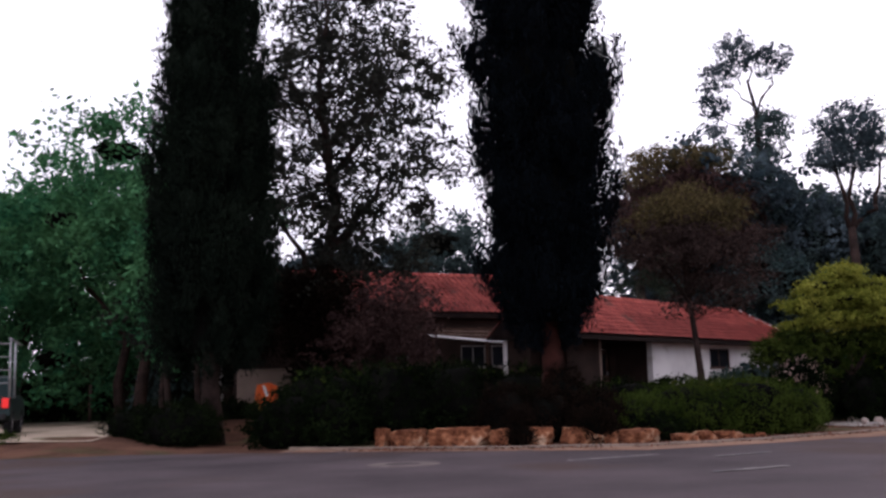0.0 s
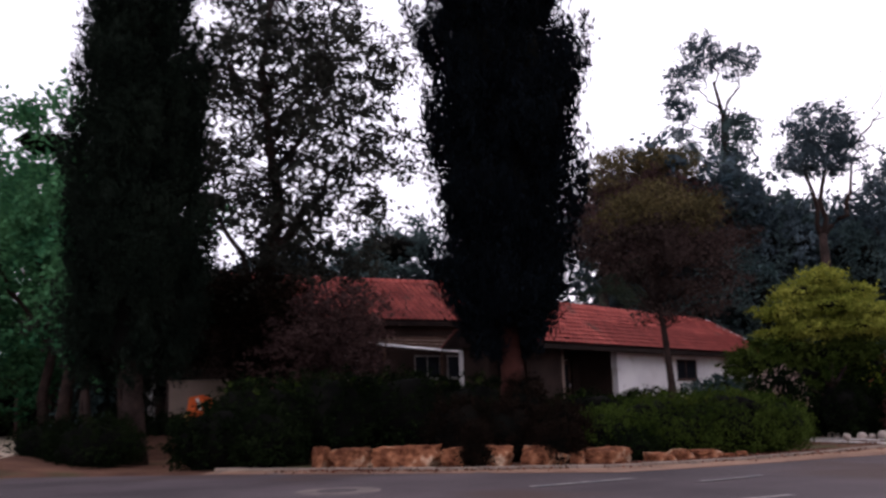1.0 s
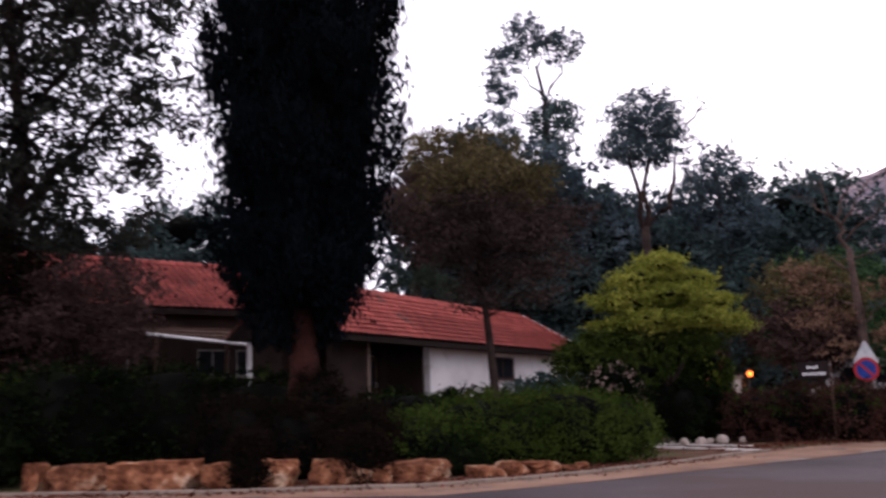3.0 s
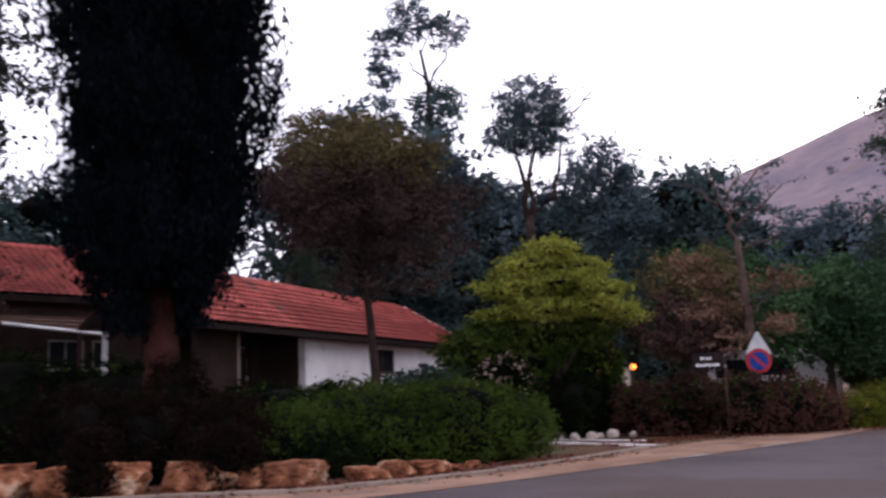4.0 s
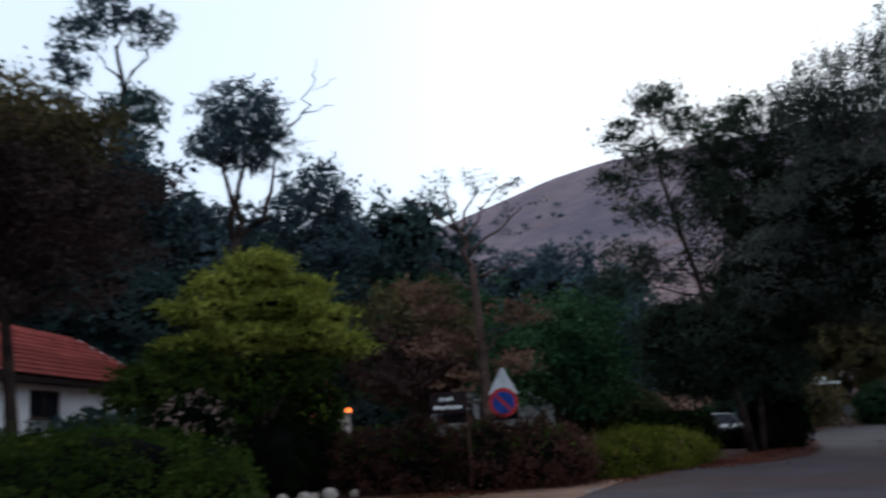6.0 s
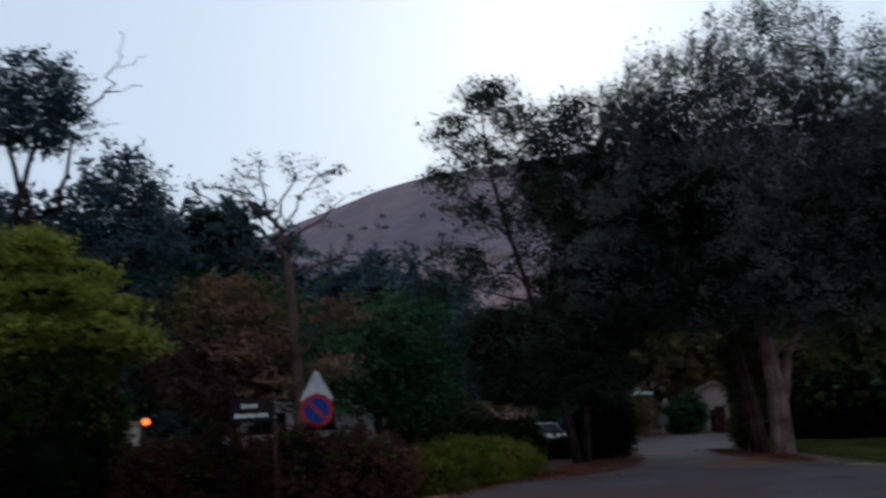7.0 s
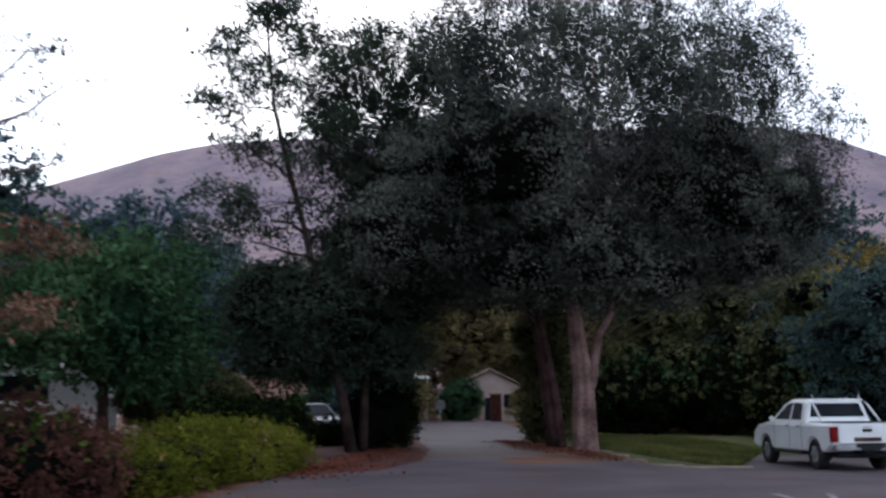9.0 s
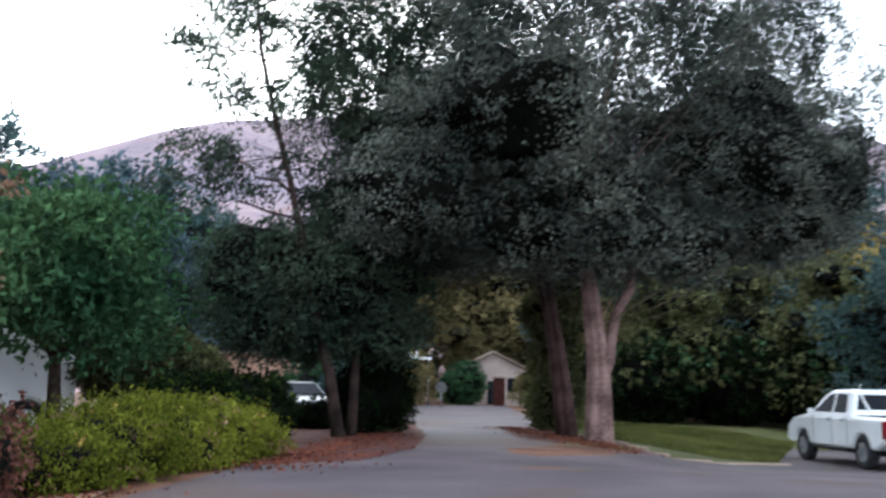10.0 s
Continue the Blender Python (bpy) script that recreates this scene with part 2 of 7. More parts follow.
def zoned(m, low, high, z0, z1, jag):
    """Lets another soil show on the lower slope, along an uneven line, under the haze-tinted base."""
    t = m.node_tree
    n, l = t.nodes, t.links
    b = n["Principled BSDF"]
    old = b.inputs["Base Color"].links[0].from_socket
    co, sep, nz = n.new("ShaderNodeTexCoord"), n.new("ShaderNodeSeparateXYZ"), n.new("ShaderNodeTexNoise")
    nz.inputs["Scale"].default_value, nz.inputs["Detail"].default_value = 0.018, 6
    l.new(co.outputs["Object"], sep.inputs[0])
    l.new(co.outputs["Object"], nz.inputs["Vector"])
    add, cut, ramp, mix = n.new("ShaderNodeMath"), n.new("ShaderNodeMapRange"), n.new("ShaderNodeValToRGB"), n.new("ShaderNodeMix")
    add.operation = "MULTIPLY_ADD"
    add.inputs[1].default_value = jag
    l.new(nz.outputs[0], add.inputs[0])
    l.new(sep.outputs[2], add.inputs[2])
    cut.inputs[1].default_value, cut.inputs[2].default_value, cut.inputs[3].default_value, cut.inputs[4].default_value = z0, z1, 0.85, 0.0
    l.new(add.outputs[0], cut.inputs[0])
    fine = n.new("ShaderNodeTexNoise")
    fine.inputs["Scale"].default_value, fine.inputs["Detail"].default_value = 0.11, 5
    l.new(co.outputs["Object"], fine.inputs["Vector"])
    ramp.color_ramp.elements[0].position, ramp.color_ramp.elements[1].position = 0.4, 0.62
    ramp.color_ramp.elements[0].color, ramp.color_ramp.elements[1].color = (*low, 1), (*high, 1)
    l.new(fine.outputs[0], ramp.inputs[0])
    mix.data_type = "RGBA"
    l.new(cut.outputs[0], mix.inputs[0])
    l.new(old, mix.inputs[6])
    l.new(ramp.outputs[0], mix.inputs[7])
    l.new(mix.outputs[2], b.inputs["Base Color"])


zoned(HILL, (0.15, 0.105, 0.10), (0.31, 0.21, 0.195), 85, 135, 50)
LAMP_GLOW = glowing("lamp_glow", (1.0, 0.20, 0.03), 2.2)
BRAKE_GLOW = glowing("tail_lamp_glow", (0.8, 0.02, 0.015), 0.25)


# ---- helpers for meshes ----
def part(name, data, mat, parent=None, label=""):
    """Links a bmesh or a mesh as one object under a thing or a part."""
    if isinstance(data, bmesh.types.BMesh):
        me = bpy.data.meshes.new(name)
        data.to_mesh(me)
        data.free()
    else:
        me = data
    if not me.materials:
        me.materials.append(mat)
    ob = new(name, me)
    ob.parent = parent
    if label:
        ob["label"] = label
    return ob


def thing(name, label, category, at=(0, 0, 0), turn=0.0, group="", kind=""):
    ob = new(name)
    ob.matrix_basis = pose(*at, 0, 0, turn)
    return tagged(ob, label, category, group, kind)


def raw_mesh(name, verts, faces, smooth=False):
    """A mesh from an array of places and one of three- or four-cornered faces."""
    verts, faces = np.asarray(verts, np.float32), np.asarray(faces, np.int32)
    k = faces.shape[1]
    me = bpy.data.meshes.new(name)
    me.vertices.add(len(verts))
    me.vertices.foreach_set("co", verts.ravel())
    me.loops.add(faces.size)
    me.loops.foreach_set("vertex_index", faces.ravel())
    me.polygons.add(len(faces))
    me.polygons.foreach_set("loop_start", np.arange(0, faces.size, k, dtype=np.int32))
    me.polygons.foreach_set("use_smooth", np.full(len(faces), smooth))
    me.update()
    me.validate()
    return me


def box(bm, lo, hi, m=None):
    vs = [bm.verts.new((x, y, z)) for x in (lo[0], hi[0]) for y in (lo[1], hi[1]) for z in (lo[2], hi[2])]
    for f in ((0, 1, 3, 2), (4, 6, 7, 5), (0, 4, 5, 1), (2, 3, 7, 6), (0, 2, 6, 4), (1, 5, 7, 3)):
        bm.faces.new([vs[i] for i in f])
    if m is not None:
        bmesh.ops.transform(bm, matrix=m, verts=vs)
    return vs


def block(lo, hi, bevel=0.0, segments=2, m=None):
    bm = bmesh.new()
    box(bm, lo, hi, m)
    if bevel:
        bmesh.ops.bevel(bm, geom=bm.edges[:], offset=bevel, segments=segments, affect="EDGES")
    bmesh.ops.recalc_face_normals(bm, faces=bm.faces[:])
    return bm


def tube(points, radii, sides=8, rough=0.0, seed=0, flute=0.0):
    """A tapered round bar along a line of points, uneven by rough."""
    rng = np.random.default_rng(seed)
    pts = [Vector(p) for p in points]
    verts, faces = [], []
    for i, p in enumerate(pts):
        d = (pts[min(i + 1, len(pts) - 1)] - pts[max(i - 1, 0)]).normalized()
        a = d.orthogonal().normalized() if abs(d.z) < 0.5 else Vector((1, 0, 0)).cross(d).normalized()
        b = d.cross(a)
        for k in range(sides):
            w = 2 * math.pi * k / sides
            r = radii[i] * (1 + rough * rng.uniform(-1, 1)) * (1 + flute * (math.cos(3 * w + 0.3 * i + seed) + 0.7 * math.cos(7 * w - 0.25 * i)))
            verts.append(p + (a * math.cos(w) + b * math.sin(w)) * r)
    for i in range(len(pts) - 1):
        for k in range(sides):
            q = (k + 1) % sides
            faces.append((i * sides + k, i * sides + q, (i + 1) * sides + q, (i + 1) * sides + k))
    bm = bmesh.new()
    vs = [bm.verts.new(v) for v in verts]
    for f in faces:
        bm.faces.new([vs[i] for i in f]).smooth = True
    bm.faces.new(vs[:sides][::-1])
    bm.faces.new(vs[-sides:])
    return bm


def bent(p, q, n=5, sway=0.1, seed=0):
    """A crooked line from p to q."""
    rng = np.random.default_rng(seed)
    p, q = np.array(p, float), np.array(q, float)
    out = [p + (q - p) * i / n + (rng.normal(0, sway, 3) * (1, 1, 0.3) if 0 < i < n else 0) for i in range(n + 1)]
    return [tuple(o) for o in out]


def leaves(name, pts, size, seed, aspect=0.5, up=0.0, spread=1.0):
    """One mesh of small four-cornered leaves at the given places."""
    rng = np.random.default_rng(seed)
    n = len(pts)
    d = rng.normal(size=(n, 3)) * (spread, spread, 1)
    d[:, 2] += up
    d /= np.linalg.norm(d, axis=1, keepdims=True)
    s = np.cross(d, rng.normal(size=(n, 3)))
    s /= np.linalg.norm(s, axis=1, keepdims=True) + 1e-9
    lift = np.cross(s, d)
    ln = size * rng.uniform(0.6, 1.4, (n, 1))
    w = ln * aspect * 0.5
    v = np.stack([pts, pts + d * ln * 0.45 + s * w + lift * ln * 0.08, pts + d * ln, pts + d * ln * 0.45 - s * w + lift * ln * 0.08], 1)
    return raw_mesh(name, v.reshape(-1, 3), np.arange(4 * n).reshape(n, 4))


def clumped(blobs, clumps, per, sigma, seed, shell=0.5, ragged=0.25):
    """Leaf places on short twigs in clumps, mostly near the outside of rounded masses (cx, cy, cz, rx, ry, rz)."""
    rng = np.random.default_rng(seed)
    bl = np.array(blobs, float)
    wt = (bl[:, 3] * bl[:, 4] * bl[:, 5]) ** 0.75
    pick = rng.choice(len(bl), clumps, p=wt / wt.sum())
    d = rng.normal(size=(clumps, 3))
    d /= np.linalg.norm(d, axis=1, keepdims=True)
    r = rng.uniform(0, 1, clumps) ** (1 / (1 + 5 * shell)) * (1 + ragged * np.clip(rng.normal(size=clumps), -1.5, 1.3) * 0.5)
    c = bl[pick, :3] + d * bl[pick, 3:] * r[:, None]
    big = rng.uniform(0.5, 1.6, clumps)
    twigs = 6
    t = rng.normal(size=(clumps, twigs, 3)) + 0.7 * d[:, None, :]
    t /= np.linalg.norm(t, axis=2, keepdims=True)
    which = rng.integers(0, twigs, (clumps, per))
    u = rng.uniform(0.1, 1, (clumps, per, 1)) ** 0.8
    along = np.take_along_axis(t, which[:, :, None].repeat(3, 2), 1)
    off = along * u * 1.9 + rng.normal(size=(clumps, per, 3)) * 0.3
    off[:, :, 2] -= 0.35 * u[:, :, 0] ** 2
    return (c[:, None, :] + off * big[:, None, None] * np.asarray(sigma)).reshape(-1, 3)


def lump(blobs, seed, subdiv=3, amount=0.18, freq=1.2):
    """A lumpy solid from rounded masses."""
    bm = bmesh.new()
    for i, (cx, cy, cz, rx, ry, rz) in enumerate(blobs):
        got = bmesh.ops.create_icosphere(bm, subdivisions=subdiv, radius=1.0)["verts"]
        for v in got:
            k = 1 + amount * noise.noise(v.co * freq + Vector((seed * 3.1, i * 7.7, 0)))
            v.co = Vector((cx + v.co.x * rx * k, cy + v.co.y * ry * k, cz + v.co.z * rz * k))
    for f in bm.faces:
        f.smooth = True
    return bm


def smooth(a, b, x):
    t = np.clip((x - a) / (b - a), 0, 1)
    return t * t * (3 - 2 * t)


# ---- ground ----
def height(x, y):
    """Height of the ground: level by the road, rising to the house and to the dusty lot."""
    back = (x - 8) * -0.76 + (y - 33) * 0.65
    along = (x - 8) * 0.65 + (y - 33) * 0.76
    house = 1.0 * smooth(32.5, 38.5, y) * smooth(0, 4.5, back) * (1 - smooth(21, 30, along)) * smooth(-13, -8, x)
    lot = 0.42 * smooth(-6.8, -10.5, x) * smooth(25.5, 29.5, y)
    dip = -0.32 * smooth(27, 36, x) * (1 - smooth(26.5, 30.5, y)) * smooth(5, 15, y) * (1 - smooth(55, 70, x))
    return np.maximum(house, lot) + dip


def ground_patch(name, corners, mat, lift, n=24, label="", category=""):
    """A sheet over the ground between four corners."""
    a, b, c, d = [np.array(q, float) for q in corners]
    verts, faces = [], []
    for i in range(n + 1):
        for j in range(n + 1):
            s, t = i / n, j / n
            p = (a * (1 - s) + b * s) * (1 - t) + (d * (1 - s) + c * s) * t
            verts.append((p[0], p[1], float(height(p[0], p[1])) + lift))
    for i in range(n):
        for j in range(n):
            faces.append((i * (n + 1) + j, (i + 1) * (n + 1) + j, (i + 1) * (n + 1) + j + 1, i * (n + 1) + j + 1))
    ob = part(name, raw_mesh(name, verts, faces, True), mat)
    return tagged(ob, label, category, "", "structure")


def flat_sheet(name, outline, mat, z, label, category, step=2.5):
    """A sheet with a free outline, laid over the ground at a small height."""
    bm = bmesh.new()
    f = bm.faces.new([bm.verts.new((x, y, 0)) for x, y in outline])
    bmesh.ops.triangulate(bm, faces=[f])
    for axis, lo, hi in ((0, 20, 62), (1, 6, 36)):
        a, b = max(lo, min(q[axis] for q in outline)), min(hi, max(q[axis] for q in outline))
        for k in np.arange(a, b, step):
            co, no = [0, 0, 0], [0, 0, 0]
            co[axis], no[axis] = float(k), 1
            bmesh.ops.bisect_plane(bm, geom=bm.verts[:] + bm.edges[:] + bm.faces[:], plane_co=co, plane_no=no)
    for v in bm.verts:
        v.co.z = z + float(min(0.0, height(v.co.x, v.co.y)))
    bmesh.ops.recalc_face_normals(bm, faces=bm.faces[:])
    bm.faces.ensure_lookup_table()
    if bm.faces[0].normal.z < 0:
        bmesh.ops.reverse_faces(bm, faces=bm.faces[:])
    return tagged(part(name, bm, mat), label, category, "", "structure")


gx = np.unique(np.concatenate([np.linspace(-2500, -90, 14), np.linspace(-90, -20, 24), np.linspace(-20, 72, 140), np.linspace(72, 140, 18), np.linspace(140, 2500, 14)]))
gy = np.unique(np.concatenate([np.linspace(-2500, -40, 14), np.linspace(-40, 4, 12), np.linspace(4, 62, 125), np.linspace(62, 140, 20), np.linspace(140, 2500, 14)]))
GX, GY = np.meshgrid(gx, gy, indexing="ij")
GZ = height(GX, GY)
GZ = np.where((np.abs(GX) > 85) | (GY > 95) | (GY < -50), GZ - 0.05, GZ)
ny = len(gy)
gf = [(i * ny + j, (i + 1) * ny + j, (i + 1) * ny + j + 1, i * ny + j + 1) for i in range(len(gx) - 1) for j in range(ny - 1)]
tagged(part("ground", raw_mesh("ground", np.stack([GX, GY, GZ], -1).reshape(-1, 3), gf, True), EARTH), "brown earth strewn with dry leaves", "ground", "", "structure")

ROAD_EDGE = [(-70, 34), (-20, 28.2), (-10, 26.6), (-4.1, 25.0), (1, 22.9), (4.3, 21.6), (6.2, 22.2), (9.9, 23.9), (12.2, 24.9), (16.7, 27.2), (19.2, 28.8), (23.8, 30.9), (29.2, 33.4), (33, 36.0), (40, 40.4), (65, 53.6), (84, 63.5)]
RIGHT_EDGE = [(87, 57.2), (52, 38.6), (46, 35.4), (40.5, 32.2), (38.0, 30.2), (36.0, 27.9), (36.2, 26.5), (41.8, 29.6), (45.5, 23.4), (62, 10), (82, -8), (82, -45), (-70, -45)]
flat_sheet("road", ROAD_EDGE + RIGHT_EDGE, ASPHALT, 0.012, "worn grey asphalt of a road junction", "road")
KERB_LINE = [(-4.0, 26.2), (1.0, 23.9), (4.3, 23.0), (5.9, 23.4), (7.8, 24.2), (9.6, 25.4), (13.2, 27.8)]
flat_sheet("pavement", KERB_LINE + [(16.0, 29.5), (19.2, 30.0), (21.5, 30.3)] + ROAD_EDGE[10:2:-1], SHOULDER, 0.02, "tan dusty strip between road and planting", "pavement")
ground_patch("dirt_lot", [(-60, 28.5), (-9.8, 28.2), (-10.5, 75), (-60, 75)], DUST, 0.03, 30, "pale dusty open lot beside the road", "ground")
flat_sheet("leaf_litter", [(25.5, 31.6), (27.6, 30.9), (31.2, 32.0), (36.6, 34.9), (41.4, 38.1), (47.4, 42.2), (46.4, 44.2), (39, 41.0), (33, 37.4), (29, 34.6), (26.5, 33.0)], LITTER, 0.022, "reddish fallen leaves along the road's edge", "leaf litter")
flat_sheet("leaf_litter", [(38.6, 31.1), (37.0, 29.9), (35.9, 30.8), (38.0, 32.9), (44.7, 36.7), (46, 35.5)], LITTER, 0.022, "reddish fallen leaves at the foot of the great tree", "leaf litter")
flat_sheet("lawn", [(38.1, 30.15), (36.0, 28.0), (35.9, 26.9), (36.7, 25.4), (41.6, 28.1), (45.7, 23.6), (54, 17), (62, 30), (52, 38.4), (46, 35.2), (40.6, 32.0)], LAWN, 0.03, "green lawn under the trees", "lawn")

# ---- far hillside ----
SKYLINE = [(-40, 3.0), (-15, 6.5), (0, 10.5), (5, 12.9), (8, 14.4), (11, 15.1), (24, 15.8), (37, 15.3), (42.5, 14.8), (46, 14.0), (49.5, 12.7), (53, 11.4), (56.3, 10.8), (60, 9.6), (66, 7.0), (80, 3.5), (110, 1.5)]
az = np.linspace(-40, 110, 150)
top = np.interp(az, [a for a, _ in SKYLINE], [e for _, e in SKYLINE])
hv = []
for a, e in zip(az, top):
    for k in range(34):
        r = 160 + 24 * k
        s = min(1.0, k / 26)
        zz = 786 * math.tan(radians(e)) * (0.18 * s + 0.82 * s * s) if k <= 26 else 786 * math.tan(radians(e)) * (1 - 0.05 * (k - 26))
        x, y = 10 + r * math.cos(radians(a)), 18 + r * math.sin(radians(a))
        zz += (4.0 * noise.noise(Vector((x, y, 0)) * 0.02) + 1.6 * noise.noise(Vector((x, y, 3)) * 0.08)) * min(1, s * 3) * (1 - 0.75 * (k > 21))
        hv.append((x, y, zz - 1.5 * (k == 0)))
hf = [(i * 34 + k, (i + 1) * 34 + k, (i + 1) * 34 + k + 1, i * 34 + k + 1) for i in range(149) for k in range(33)]
hill = tagged(part("hill", raw_mesh("hill", hv, hf, True), HILL), "bare brown hillside, its purple tint standing for dusk haze", "hill", "", "structure")
rng = np.random.default_rng(5)
spots = []
for _ in range(420):
    a, k = rng.uniform(0, 58), 9 + 14 * rng.uniform(0, 1) ** 1.5
    e = np.interp(a, az, top)
    s = k / 26
    r = 160 + 24 * k
    spots.append((10 + r * math.cos(radians(a)), 18 + r * math.sin(radians(a)), 786 * math.tan(radians(e)) * (0.18 * s + 0.82 * s * s) + 1.0))
sp = np.repeat(np.array(spots), 60, 0) + rng.normal(size=(len(spots) * 60, 3)) * (1.2, 1.2, 0.8)
tagged(part("hill_shrubs", leaves("hill_shrubs", sp, 1.1, 6, 0.8), L_GUM), "scattered dark shrubs on the hillside", "shrub", "", "stuff")


# ---- trees ----
def limb(parent, p, q, r0, r1, mat, seed, name="limb", sway=0.15, n=5, sides=7):
    pts = bent(p, q, n, sway, seed)
    return part(name, tube(pts, [r0 + (r1 - r0) * i / n for i in range(n + 1)], sides, 0.08, seed), mat, parent)


def branches(parent, trunk, ends, bark, seed, r0=0.035, low=1.2):
    """Fine crooked boughs from the stem out to places in the crown, as one mesh."""
    rng = np.random.default_rng(seed)
    tz = np.array(trunk, float)
    verts, faces = [], []
    for e in ends:
        z = np.clip(e[2] - rng.uniform(0.35, 0.6) * (np.hypot(e[0] - tz[-1, 0], e[1] - tz[-1, 1]) + 0.8), tz[0, 2] + low, tz[-1, 2])
        p = np.array([np.interp(z, tz[:, 2], tz[:, k]) for k in range(3)])
        mid = (p + e) / 2 + rng.normal(0, 0.12, 3) * np.linalg.norm(e - p) + (0, 0, 0.06 * np.linalg.norm(e - p))
        for i, s in enumerate(np.linspace(0, 1, 5)):
            q = p * (1 - s) ** 2 + 2 * mid * s * (1 - s) + e * s * s
            r = r0 * (1 - 0.85 * s)
            verts += [q + (r, 0, 0), q + (-r * 0.5, r * 0.87, 0), q + (-r * 0.5, -r * 0.87, 0.3 * r)]
            if i:
                k = len(verts) - 6
                faces += [(k + j, k + (j + 1) % 3, k + 3 + (j + 1) % 3, k + 3 + j) for j in range(3)]
    part("bough", raw_mesh("bough", verts, faces, True), bark, parent)["kind"] = "stuff"


def tree(name, label, at, trunk, trunk_r, limbs, crowns, bark, seed, category="tree", group="", turn=0, core=0.0, flute=0.0, boughs=0, bough_r=0.035):
    """trunk: points from the base up; limbs: (from, to, r0, r1); crowns: (leaf material, blobs, clumps, per, sigma, size, shell)."""
    ob = thing(name, label, category, at, turn, group)
    n = len(trunk) - 1
    part("trunk", tube(trunk, [trunk_r[0] + (trunk_r[1] - trunk_r[0]) * (i / n) ** 0.8 for i in range(n + 1)], 32 if flute else 12, 0.03 if flute else 0.10, seed, flute), bark, ob)
    for i, (p, q, a, b) in enumerate(limbs):
        limb(ob, p, q, a, b, bark, seed * 31 + i)
    for i, (mat, blobs, clumps, per, sigma, size, shell) in enumerate(crowns):
        pts = clumped(blobs, clumps, per, sigma, seed * 17 + i, shell)
        pts = pts[pts[:, 2] > 0.25]
        part("crown", leaves("crown", pts, size, seed * 13 + i), mat, ob)
        if boughs:
            ends = pts[:: max(1, len(pts) // boughs)]
            branches(ob, trunk, ends[ends[:, 2] > 0.35 * trunk[-1][2]], bark, seed + i, bough_r, 0.55 * trunk[-1][2])
        # Added solid in each leaf mass, blocking light to blacken the crown's inside.
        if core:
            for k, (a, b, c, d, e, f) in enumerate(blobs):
                part("crown_shade_core", lump([(a, b, c, d * core, e * core, f * core)], seed + k, 3, 0.5, 1.6), SHADE_CORE, ob)
    return ob


def cypress(name, label, at, z0, z1, radius, mat, seed, plumes, bark=BARK_RED, trunk_r=0.36):
    """A column of upright plumes, uneven in outline; radius is given at even heights."""
    ob = thing(name, label, "tree", at)
    rng = np.random.default_rng(seed)
    part("trunk", tube(bent((0, 0, -0.1), (0.1, 0.1, z1 * 0.9), 8, 0.04, seed), [trunk_r * (1.25 if i == 0 else 1 - 0.1 * i) for i in range(9)], 14, 0.12, seed), bark, ob)
    rad = lambda s: np.interp(s, np.linspace(0, 1, len(radius)), radius)
    # Added near-black column that keeps light out of the cypress.
    core = bmesh.new()
    rings = []
    for i in range(41):
        s = i / 40
        ring = []
        for w in np.linspace(0, 2 * math.pi, 19)[:-1]:
            k = rad(s) * 0.56 * (1 + 0.55 * noise.noise(Vector((math.cos(w) * 2, math.sin(w) * 2, s * 14 + seed))))
            ring.append(core.verts.new((k * math.cos(w), k * math.sin(w), z0 + 0.3 + (z1 - z0 - 0.5) * s)))
        rings.append(ring)
    for a, b in zip(rings, rings[1:]):
        for k in range(18):
            core.faces.new((a[k], a[(k + 1) % 18], b[(k + 1) % 18], b[k])).smooth = True
    core.faces.new(rings[0][::-1])
    core.faces.new(rings[-1])
    part("crown_shade_core", core, SHADE_CORE, ob)
    s = rng.uniform(-0.02, 1, plumes)
    w = rng.uniform(0, 2 * math.pi, plumes)
    bumpy = np.array([noise.noise(Vector((math.cos(a) * 1.5, math.sin(a) * 1.5, q * 13 + seed * 2))) for a, q in zip(w, s)])
    r = rad(np.clip(s, 0, 1)) * (0.45 + 0.45 * rng.uniform(0, 1, plumes) ** 0.6) * (1 + 0.65 * bumpy)
    out = rng.uniform(0, 1, plumes) < 0.14
    r = np.where(out, np.maximum(r, rad(np.clip(s, 0, 1)) * 0.86), r)
    c = np.stack([r * np.cos(w), r * np.sin(w), z0 + (z1 - z0) * s], 1)
    lean = rng.uniform(0.15, 0.5, plumes)
    axis = np.stack([np.cos(w) * lean, np.sin(w) * lean, np.ones(plumes)], 1)
    ln = rng.uniform(0.7, 1.7, plumes) * np.where(out, 0.85, 1.0)
    per = 150
    u = rng.uniform(0, 1, (plumes, per, 1))
    fat = 0.22 * (u * (1.02 - u)) ** 0.5 * rng.uniform(0.7, 1.3, (plumes, 1, 1)) * np.where(out, 1.5, 1.0)[:, None, None] + 0.03
    p = c[:, None, :] + axis[:, None, :] * (u - 0.2) * ln[:, None, None] + rng.normal(size=(plumes, per, 3)) * fat
    part("crown", leaves("crown", p.reshape(-1, 3), 0.16, seed, 0.30, 2.6), mat, ob)
    return ob


